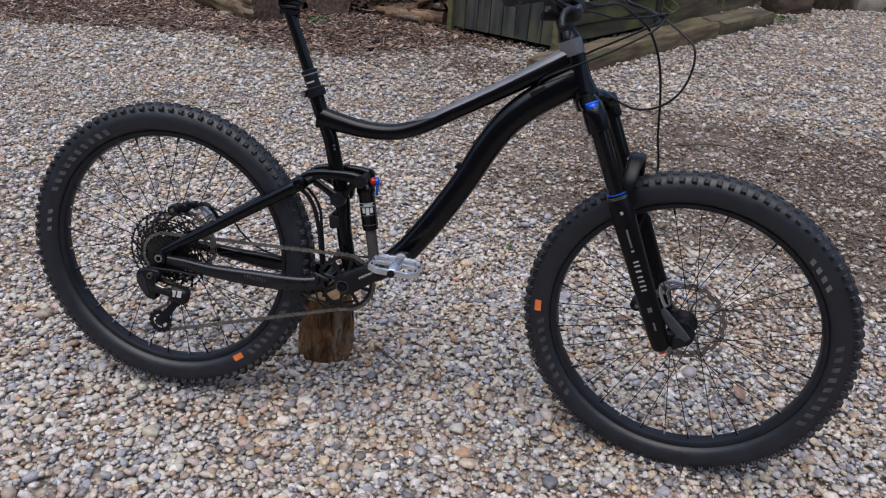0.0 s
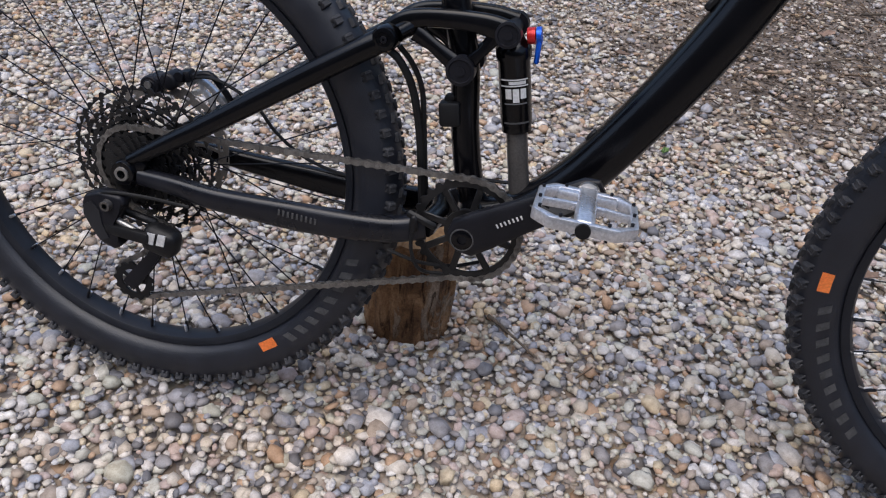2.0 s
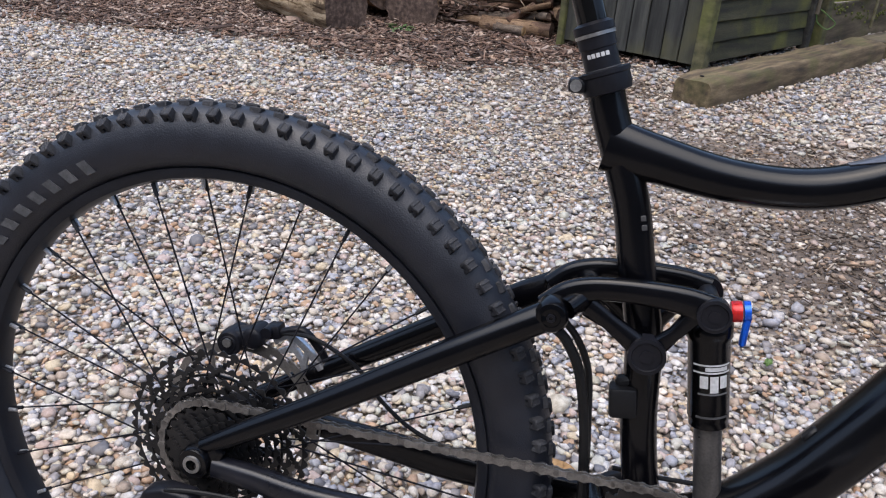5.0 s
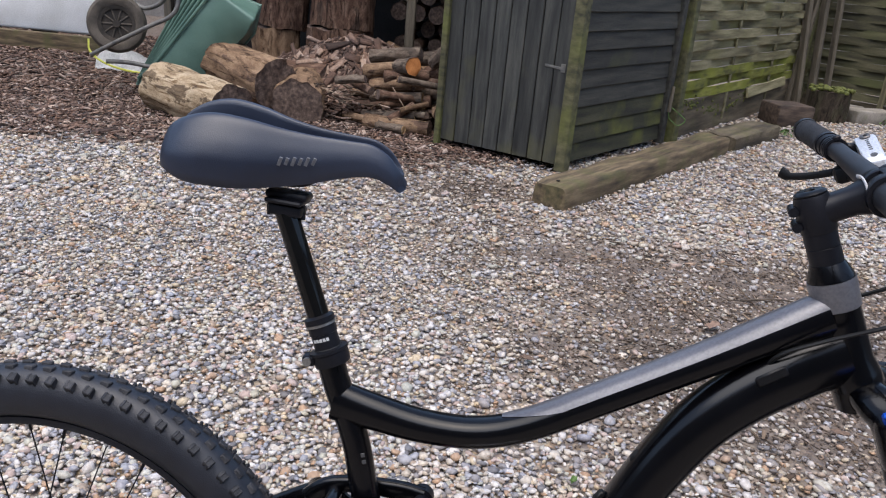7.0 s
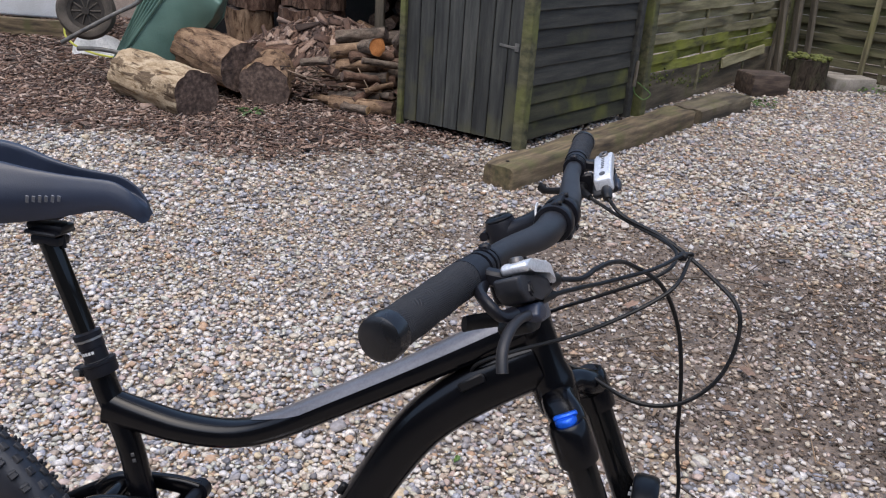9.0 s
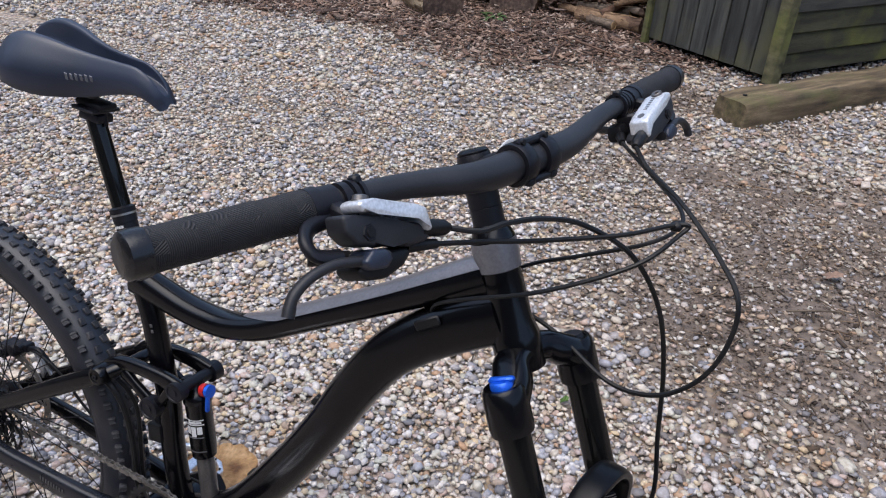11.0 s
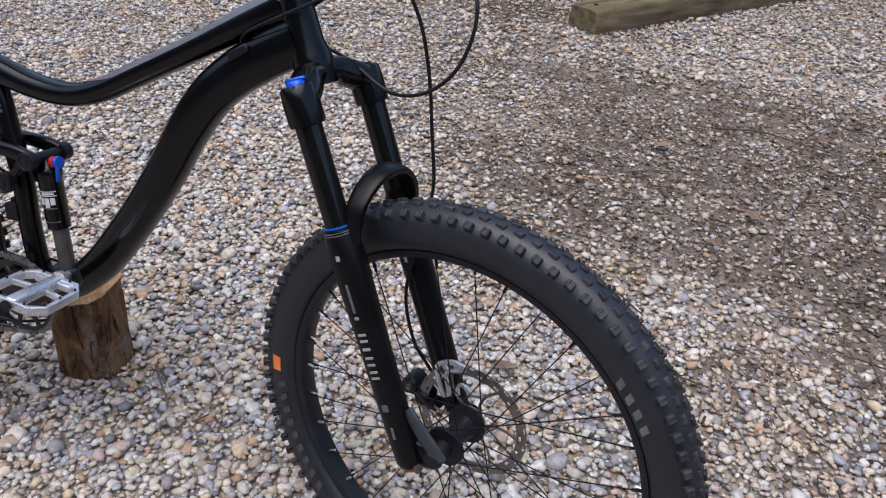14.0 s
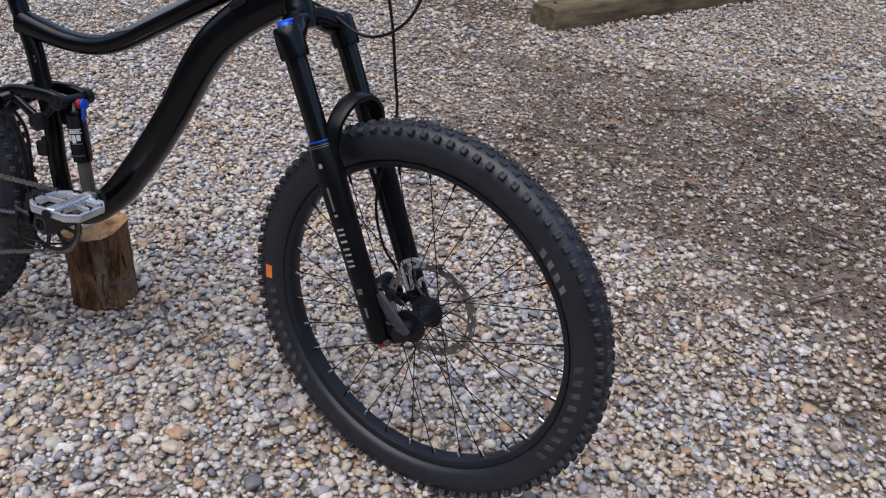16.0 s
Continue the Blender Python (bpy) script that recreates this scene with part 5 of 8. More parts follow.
b = box(B_(), (0.048, 0.030, 0.038), pose(0.052, DX + 0.008, 0.282, 0, 14, 0), 0.012, segs=3)
blk = part("mech_body", b, PLASTIC, mech)
for k in range(2):
    bm = plate(B_(), [(-0.006, -0.008), (0.0045, -0.008), (0.0075, 0.008), (-0.003, 0.008)], 0.001, pose(0.044 + 0.0145 * k, DX - 0.0075, 0.289, 0, 4, 0))
    part("mech_print", bm, PRINT, blk)
for y in (CHY - 0.006, CHY + 0.006):
    b = B_()
    tube(b, [(0.036, y, 0.270), (0.022, y, 0.240), (-0.008, y, 0.200), (-0.018, y, 0.188)], [(0.0012, 0.010), (0.0012, 0.008), (0.0012, 0.011), (0.0012, 0.010)], 10, Y1, 3)
    part("cage_plate", b, SATIN, mech)
for (u, w), n in (((0.032, 0.264), 11), ((-0.013, 0.193), 13)):
    bm = B_()
    out = gear_outline(0.0275 if n == 13 else 0.023, n, 0.0022)
    ring_plate(bm, out, circle(0.018, len(out)), 0.0028, pose(u, CHY, w))
    ring_plate(bm, circle(0.009, 20), circle(0.003, 20), 0.005, pose(u, CHY, w))
    for j in range(5):
        box(bm, (0.012, 0.0026, 0.004), pose(u, CHY, w) @ pose(0, 0, 0, 0, 72 * j, 0) @ pose(0.0135, 0, 0))
    part("jockey_wheel", bm, PLASTIC, mech)

# chain
path = []
for a in np.linspace(215, 84, 18):
    path.append((AX.x + 0.0515 * math.cos(math.radians(a)), AX.z + 0.0515 * math.sin(math.radians(a))))
for a in np.linspace(92, -96, 30):
    path.append((BBC.x + 0.0655 * math.cos(math.radians(a)), BBC.z + 0.0655 * math.sin(math.radians(a))))
path.append((0.22, 0.231))
for a in np.linspace(272, 130, 12):
    path.append((-0.013 + 0.028 * math.cos(math.radians(a)), 0.193 + 0.028 * math.sin(math.radians(a))))
path += [(0.002, 0.236), (0.013, 0.254)]
for a in np.linspace(-60, 60, 6):
    path.append((0.032 + 0.023 * math.cos(math.radians(a)), 0.264 + 0.023 * math.sin(math.radians(a))))
path += [(0.022, 0.286), (-0.010, 0.304), (-0.034, 0.320)]
P2 = np.array(path + [path[0]])
seglen = np.concatenate([[0], np.cumsum(np.linalg.norm(np.diff(P2, axis=0), axis=1))])
nl = int(seglen[-1] / 0.0127) // 2 * 2
s_ = np.linspace(0, seglen[-1], nl + 1)
cx, cz = np.interp(s_, seglen, P2[:, 0]), np.interp(s_, seglen, P2[:, 1])


def chain_line(x):
    """How far out the chain runs: from the sprocket's plane to the chainring's."""
    return -0.041 + (CHY + 0.041) * min(1, max(0, (x - 0.02) / 0.36))


bm = B_()
for x, z in zip(cx[:-1], cz[:-1]):
    y = chain_line(x)
    cyl(bm, (x, y - 0.0036, z), (x, y + 0.0036, z), 0.0028, None, 6)
chain = part("chain", bm, CHAIN, bike, "dull steel bicycle chain")


def link_mesh(half):
    bm = B_()
    o = [(-0.0095, -0.0018), (-0.0085, -0.0036), (-0.0063, -0.0042), (-0.004, -0.0036), (0, -0.0026), (0.004, -0.0036), (0.0063, -0.0042), (0.0085, -0.0036), (0.0095, -0.0018),
         (0.0095, 0.0018), (0.0085, 0.0036), (0.0063, 0.0042), (0.004, 0.0036), (0, 0.0026), (-0.004, 0.0036), (-0.0063, 0.0042), (-0.0085, 0.0036), (-0.0095, 0.0018)]
    for y in (-half, half):
        plate(bm, o, 0.0010, pose(0, y, 0))
    return finish(bm, "chain_link", CHAIN)


links = [link_mesh(0.0020), link_mesh(0.0031)]
for k in range(nl):
    x0, z0, x1, z1 = cx[k], cz[k], cx[k + 1], cz[k + 1]
    shared("chain_link", links[k % 2], chain, pose((x0 + x1) / 2, chain_line((x0 + x1) / 2), (z0 + z1) / 2, 0, -math.degrees(math.atan2(z1 - z0, x1 - x0)), 0))


# ---- brakes ----
def rotor(m, r):
    """A thin pierced steel disc on six curved arms."""
    steps = 180
    radii = [r - 0.0155, r - 0.0125, r - 0.0085, r - 0.0045, r - 0.0015, r]

    def keep(i, q):
        if i in (1, 3):
            return (q + 5 * (i == 3)) % 10 not in (2, 3, 4)
        return True

    bm = lace(B_(), radii, steps, keep, lambda q: r - 0.0010 * (q % 15 in (0, 1, 2)), 0.0018, m)
    ring_plate(bm, circle(0.024, 30), circle(0.017, 30), 0.0025, m)
    ob = part("brake_rotor", bm, ROTOR, bike, "thin pierced steel disc rotor", sharp=25)
    p = spline([(0.021, 0, 0.0), (0.036, 0, 0.008), (0.055, 0, 0.010), (r - 0.014, 0, 0.004)], 4)
    arm = finish(tube(B_(), p, [(0.0009, 0.0026)] * len(p), 6, Y1), "rotor_arm", ROTOR)
    for j in range(6):
        shared("rotor_arm", arm, ob, m @ pose(0, 0, 0, 0, 60 * j, 0))
    return ob


rotor(REARW @ pose(0, 0.040, 0), 0.090)
rotor(FRONTW @ pose(0, 0.040, 0), 0.090)


def caliper(m, label):
    bm = B_()
    box(bm, (0.050, 0.026, 0.020), m, 0.006, segs=3)
    lathe(bm, [(0.0, -0.0185), (0.0085, -0.0185), (0.0095, -0.0170), (0.0125, -0.0170), (0.0140, -0.0150), (0.0140, 0.0150), (0.0, 0.0185)], m @ pose(-0.013, 0, -0.003, -90, 0, 0), 20)
    lathe(bm, [(0.0, -0.0165), (0.0070, -0.0165), (0.0105, -0.0150), (0.0120, -0.0130), (0.0120, 0.0130), (0.0, 0.0165)], m @ pose(0.014, 0, 0.001, -90, 0, 0), 20)
    box(bm, (0.018, 0.020, 0.016), m @ pose(0.034, 0.004, 0.004), 0.004, segs=2)
    c = part("brake_caliper", bm, SATIN, bike, label)
    part("caliper_bolt", cyl(B_(), m @ Vector((-0.012, -0.0195, 0)), m @ Vector((-0.012, -0.022, 0)), 0.005, None, 12), STEEL, c)
    part("banjo", cyl(B_(), m @ Vector((0.030, -0.012, 0.006)), m @ Vector((0.030, 0.012, 0.006)), 0.0062, None, 14), SATIN, c)
    return c


caliper(pose(-0.004, 0.045, 0.452, 0, -12, 0), "black rear brake caliper")
b = tube(B_(), spline([(0.028, 0.052, 0.450), (0.045, 0.052, 0.459), (0.066, 0.052, 0.446), (0.082, 0.054, 0.426)], 4), 0.0045, 8, Y1, 3)
tube(b, spline([(0.034, 0.052, 0.438), (0.050, 0.052, 0.444), (0.062, 0.052, 0.428), (0.060, 0.054, 0.412)], 4), 0.0038, 8, Y1, 3)
tube(b, [(0.045, 0.052, 0.459), (0.050, 0.052, 0.444)], 0.0036, 8, Y1, 3)
tube(b, [(0.066, 0.052, 0.446), (0.062, 0.052, 0.428)], 0.0036, 8, Y1, 3)
part("brake_mount", b, SILVER, bike, "bare alloy brake mount")
b = tube(B_(), spline([(0.028, 0.046, 0.460), (0.06, 0.046, 0.470), (0.078, 0.050, 0.452), (0.085, 0.058, 0.435)], 5), 0.0045, 10)
part("caliper_arm", b, SATIN, bike)

# ---- fork ----
fk = lambda bm: (bm.transform(FORK), bm)[1]
LEG, SPC = 0.024, 0.066
cr = B_()
tube(cr, spline([(LEG, -SPC, -0.036), (LEG - 0.004, -SPC * 0.7, -0.024), (0.010, -0.028, -0.012), (0.004, 0, -0.010), (0.010, 0.028, -0.012), (LEG - 0.004, SPC * 0.7, -0.024), (LEG, SPC, -0.036)], 5),
                                                                  [(0.0235 - 0.003 * math.sin(math.pi * k / 30), 0.0195 - 0.003 * math.sin(math.pi * k / 30)) for k in range(31)], 18, (1, 0, 0), 2.4)
cyl(cr, (0, 0, -0.026), (0, 0, -0.003), 0.026, 0.0275, 24)
crown = part("fork_crown", fk(cr), PAINT, bike, "black alloy fork crown")
for s in (-1, 1):
    cup = lathe(B_(), [(0.0, -0.019), (0.0150, -0.019), (0.0160, -0.017), (0.0195, -0.017), (0.0222, -0.021), (0.0235, -0.034), (0.0237, -0.060), (0.0228, -0.067), (0.0178, -0.068)], pose(LEG, s * SPC, 0), 24)
    part("crown_cup", fk(cup), PAINT, crown)
    st_ = lathe(B_(), [(0.0175, -0.060), (0.0175, -0.245), (0, -0.245)], pose(LEG, s * SPC, 0), 28)
    part("stanchion", fk(st_), STANCH, bike, "glossy black stanchion tube")
    low = B_()
    tube(low, [(LEG, s * SPC, z) for z in (-0.2095, -0.218, -0.25, -0.30, -0.38, -0.46, -0.515, -0.548, -0.556)],
         [(0.0210, 0.0210), (0.0228, 0.0228), (0.0238, 0.0248), (0.0225, 0.0235), (0.0205, 0.022), (0.0195, 0.0215), (0.0185, 0.0205), (0.0175, 0.0195), (0.014, 0.016)], 20, Y1)
    lower = part("fork_lower", fk(low), LOWER, bike, "matte black fork lower")
    b = lathe(B_(), [(0.0178, -0.1985), (0.0200, -0.1985), (0.0200, -0.2010), (0.0178, -0.2010)], pose(LEG, s * SPC, 0), 28, True)
    part("travel_ring", fk(b), BLUE if s < 0 else LOWER, bike, "thin blue rubber ring" if s < 0 else "")
    b = B_()
    tube(b, [(LEG + 0.004, s * 0.060, -0.535), (LEG + 0.026, s * 0.056, -0.546), (0.066, s * 0.054, -0.546)], [(0.009, 0.022), (0.008, 0.020), (0.007, 0.018)], 16, Y1, 2.6)
    part("fork_dropout", fk(b), LOWER, lower)
    part("wiper_seal", fk(lathe(B_(), [(0.0178, -0.2025), (0.0205, -0.2025), (0.0212, -0.2045), (0.0212, -0.2095), (0.0178, -0.2095)], pose(LEG, s * SPC, 0), 28, True)), LOWER, lower)
    for z in (-0.2052, -0.2085):
        part("seal_spring", fk(lathe(B_(), [(0.0205, z), (0.0217, z), (0.0217, z - 0.0011), (0.0205, z - 0.0011)], pose(LEG, s * SPC, 0), 28, True)), STEEL, lower, "thin bright spring ring")
part("axle_cap", fk(lathe(B_(), [(0, -0.004), (0.011, -0.004), (0.015, 0.0), (0.015, 0.014), (0, 0.014)], pose(0.063, -0.066, -0.545, -90, 0, 0), 20)), SATIN, bike)
# outer face of the right dropout, its lit look put into a lighter grey
DROPG = surface("lit_dropout_grey", [(0.030, 0.034, 0.042), (0.048, 0.053, 0.064)], 20, 0.42, 0.2, 0.05, 400)
b = tube(B_(), spline([(0.047, -0.064, -0.468), (0.058, -0.066, -0.496), (0.070, -0.066, -0.524), (0.077, -0.064, -0.546)], 4), [(0.0040, 0.0085 + 0.0030 * min(1, k / 5)) for k in range(13)], 14, Y1, 3.4)
part("axle_lever", fk(b), DROPG, bike, "outer face of the fork dropout, coloured lighter as if lit")
part("rebound_dial", fk(lathe(B_(), [(0, -0.566), (0.0055, -0.566), (0.0065, -0.563), (0.0065, -0.554), (0, -0.554)], pose(LEG, -SPC, 0), 16)), REDA, bike, "small red dial under the fork leg")
part("leg_bolt", fk(cyl(B_(), (LEG + 0.018, -SPC - 0.004, -0.556), (LEG + 0.018, -SPC - 0.012, -0.556), 0.0055, None, 12)), SHAFT, bike)
# arch
arch = spline([(0.032, -SPC, -0.236), (0.044, -SPC * 0.98, -0.208), (0.057, -0.056, -0.178), (0.067, -0.030, -0.156), (0.070, 0, -0.150), (0.067, 0.030, -0.156), (0.057, 0.056, -0.178), (0.044, SPC * 0.98, -0.208), (0.032, SPC, -0.236)], 5)
wide = [abs(2 * k / (len(arch) - 1) - 1) for k in range(len(arch))]
br = part("fork_brace", fk(tube(B_(), arch, [(0.0160 - 0.0055 * w ** 1.5, 0.0060 + 0.003 * w ** 3) for w in wide], 14, (1, 0, -0.45), 3.2)), LOWER, bike, "black fork brace over the tyre")
for k in range(6):
    p = Vector((0.061 - 0.002 * abs(k - 3.5), -0.012 + 0.0085 * k, -0.1468 - 0.0007 * (k - 1.5) ** 2))
    part("brace_print", fk(box(B_(), (0.008, 0.0062, 0.001), Matrix.Translation(p) @ pose(0, 0, 0, -math.degrees(0.16 * (k - 1.5)), 18, 0), 0.0002)), PRINTW, br)
# prints on the right lower: plain bars
for z0, h, w, mt in ((-0.284, 0.040, 0.004, PRINTG), (-0.312, 0.004, 0.006, PRINTW), (-0.336, 0.0035, 0.012, PRINTW), (-0.345, 0.0035, 0.012, PRINTW), (-0.357, 0.004, 0.012, PRINTW), (-0.370, 0.0035, 0.012, PRINTW), (-0.380, 0.0035, 0.012, PRINTW),
                     (-0.391, 0.0035, 0.012, PRINTW), (-0.400, 0.0035, 0.012, PRINTW), (-0.446, 0.010, 0.009, PRINTG), (-0.485, 0.018, 0.004, PRINTG), (-0.228, 0.007, 0.006, PRINTW)):
    part("lower_print", fk(box(B_(), (w, 0.0012, h), pose(LEG + 0.004, -SPC - 0.0228 + 0.0042 * min(1, max(0, (-z0 - 0.25) / 0.3)), z0 - 0.01, 0, 0, 10), 0.0003)), mt, bike)
# compression dial
b = lathe(B_(), [(0, -0.0110), (0.0105, -0.0110), (0.0125, -0.0130), (0.0130, -0.0185), (0, -0.0185)], pose(LEG, -SPC, 0), 20)
box(b, (0.028, 0.008, 0.006), pose(LEG + 0.001, -SPC, -0.0105, 0, 0, 20), 0.002)
part("lockout_dial", fk(b), BLUE, bike, "blue anodised lockout dial")
part("left_top_cap", fk(lathe(B_(), [(0, -0.0130), (0.012, -0.0130), (0.014, -0.0185), (0, -0.0185)], pose(LEG, SPC, 0), 20)), SATIN, bike)
# front caliper with its silver adapter
caliper(FORK @ pose(-0.022, 0.050, -0.500, 0, 66, 0), "black front brake caliper")
b = tube(B_(), spline([(0.033, 0.034, -0.503), (0.031, 0.034, -0.482), (0.034, 0.034, -0.456), (0.045, 0.034, -0.448), (0.066, 0.034, -0.447), (0.086, 0.034, -0.456)], 4), 0.0036, 8, Y1, 3)
tube(b, spline([(0.043, 0.034, -0.500), (0.046, 0.034, -0.471), (0.056, 0.034, -0.461), (0.084, 0.034, -0.459)], 4), 0.0030, 8, Y1, 3)
for p_, q_ in (((0.033, 0.034, -0.465), (0.046, 0.034, -0.475)), ((0.045, 0.034, -0.448), (0.054, 0.034, -0.462)), ((0.066, 0.034, -0.447), (0.070, 0.034, -0.460)), ((0.033, 0.034, -0.503), (0.043, 0.034, -0.500))):
    tube(b, [p_, q_], 0.0026, 8, Y1, 3)
tube(b, spline([(0.058, 0.034, -0.500), (0.062, 0.034, -0.486), (0.072, 0.034, -0.484), (0.084, 0.034, -0.498), (0.100, 0.034, -0.500)], 4), 0.0030, 8, Y1, 3)
part("brake_adapter", fk(b), SILVER, bike, "bare silver brake adapter")

# ---- cockpit ----
part("headset_cover", fk(lathe(B_(), [(0.0140, 0.138), (0.0176, 0.137), (0.0232, 0.123), (0.0240, 0.119), (0.0140, 0.119)], Matrix(), 24, True)), PAINT, bike)
part("steerer_spacer", fk(lathe(B_(), [(0.0140, 0.1370), (0.0172, 0.1370), (0.0172, 0.1545), (0.0166, 0.155), (0.0172, 0.1555), (0.0172, 0.1715), (0.0140, 0.1715)], Matrix(), 24, True)), SATIN, bike)
BC = Vector((0.067, 0, 0.196))
b = B_()
lathe(b, [(0.0, 0.171), (0.0178, 0.171), (0.0186, 0.174), (0.0190, 0.190), (0.0184, 0.206), (0.0170, 0.2115), (0.0, 0.2115)], Matrix(), 28)
tube(b, [(0.002, 0, 0.191), (0.018, 0, 0.193), (0.036, 0, 0.195), (0.050, 0, 0.196)], [(0.0175, 0.0175), (0.0155, 0.0150), (0.0160, 0.0150), (0.0215, 0.0185)], 20, Y1, 2.6)
for z in (0.182, 0.199):
    cyl(b, (-0.020, -0.012, z), (-0.020, 0.012, z), 0.0052, None, 14)
stem = part("stem", fk(b), SATIN, bike, "short black stem")
part("top_cap", fk(lathe(B_(), [(0, 0.2135), (0.0045, 0.2135), (0.0055, 0.2160), (0.0135, 0.2160), (0.0165, 0.2135), (0.0165, 0.2120), (0, 0.2120)], Matrix(), 28)), LOWER, stem)
part("pale_clip", fk(tube(B_(), spline([(0.047, 0.010, 0.2165), (0.049, -0.004, 0.2170), (0.050, -0.018, 0.2120), (0.049, -0.026, 0.2000)], 5), [(0.0012, 0.0022)] * 16, 8)), PRINT, stem, "narrow pale strap")
for y in (-0.019, 0.019):
    b = lathe(B_(), [(0.0163, -0.009), (0.0208, -0.009), (0.0218, -0.007), (0.0218, 0.007), (0.0208, 0.009), (0.0163, 0.009)], pose(BC.x, y, BC.z, 90, 0, 0), 26, True)
    box(b, (0.012, 0.012, 0.008), pose(BC.x + 0.006, y, BC.z + 0.019, 0, -20, 0), 0.003, segs=2)
    box(b, (0.012, 0.012, 0.008), pose(BC.x + 0.009, y, BC.z - 0.018, 0, 20, 0), 0.003, segs=2)
    if y > 0:
        for z, dx in ((0.0185, 0.006), (-0.0185, 0.008)):
            box(b, (0.011, 0.044, 0.0075), pose(BC.x + dx, 0, BC.z + z), 0.003, segs=2)
    part("faceplate", fk(b), SATIN, stem)
    for z in (0.024, -0.022):
        part("faceplate_bolt", fk(cyl(B_(), (BC.x + 0.010, y, BC.z + z * 0.84), (BC.x + 0.0145, y, BC.z + z * 0.82), 0.0030, None, 10)), PLASTIC, stem)


def bar_at(l):
    """The centre line of the bar at a distance from the middle."""
    a = abs(l)
    t = min(1, max(0, (a - 0.05) / 0.15))
    t = t * t * (3 - 2 * t)
    return Vector((BC.x - 0.014 * t - 0.090 * max(0, a - 0.19) ** 1.0, l, BC.z + 0.018 * t + 0.055 * max(0, a - 0.19)))


ls = np.linspace(-0.388, 0.388, 61)
part("handlebar", fk(tube(B_(), [bar_at(l) for l in ls], [0.0159 - 0.0048 * min(1, max(0, (abs(l) - 0.045) / 0.12)) for l in ls], 18)), HBAR, bike, "matte black riser handlebar")
for s in (-1, 1):
    gl = np.linspace(0.262, 0.392, 24)
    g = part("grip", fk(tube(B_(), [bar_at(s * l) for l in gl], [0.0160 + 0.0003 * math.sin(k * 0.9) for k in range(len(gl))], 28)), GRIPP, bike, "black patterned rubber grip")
    e = bar_at(s * 0.392)
    d = (bar_at(s * 0.392) - bar_at(s * 0.38)).normalized()
    part("end_plug", fk(tube(B_(), [e - d * 0.004, e + d * 0.003, e + d * 0.010, e + d * 0.0125], [0.0174, 0.0178, 0.0168, 0.013], 22)), ENDCAP, g, "glossy black bar-end cap")
    part("lock_ring", fk(tube(B_(), [bar_at(s * 0.252), bar_at(s * 0.262)], 0.0165, 20)), SATIN, g)


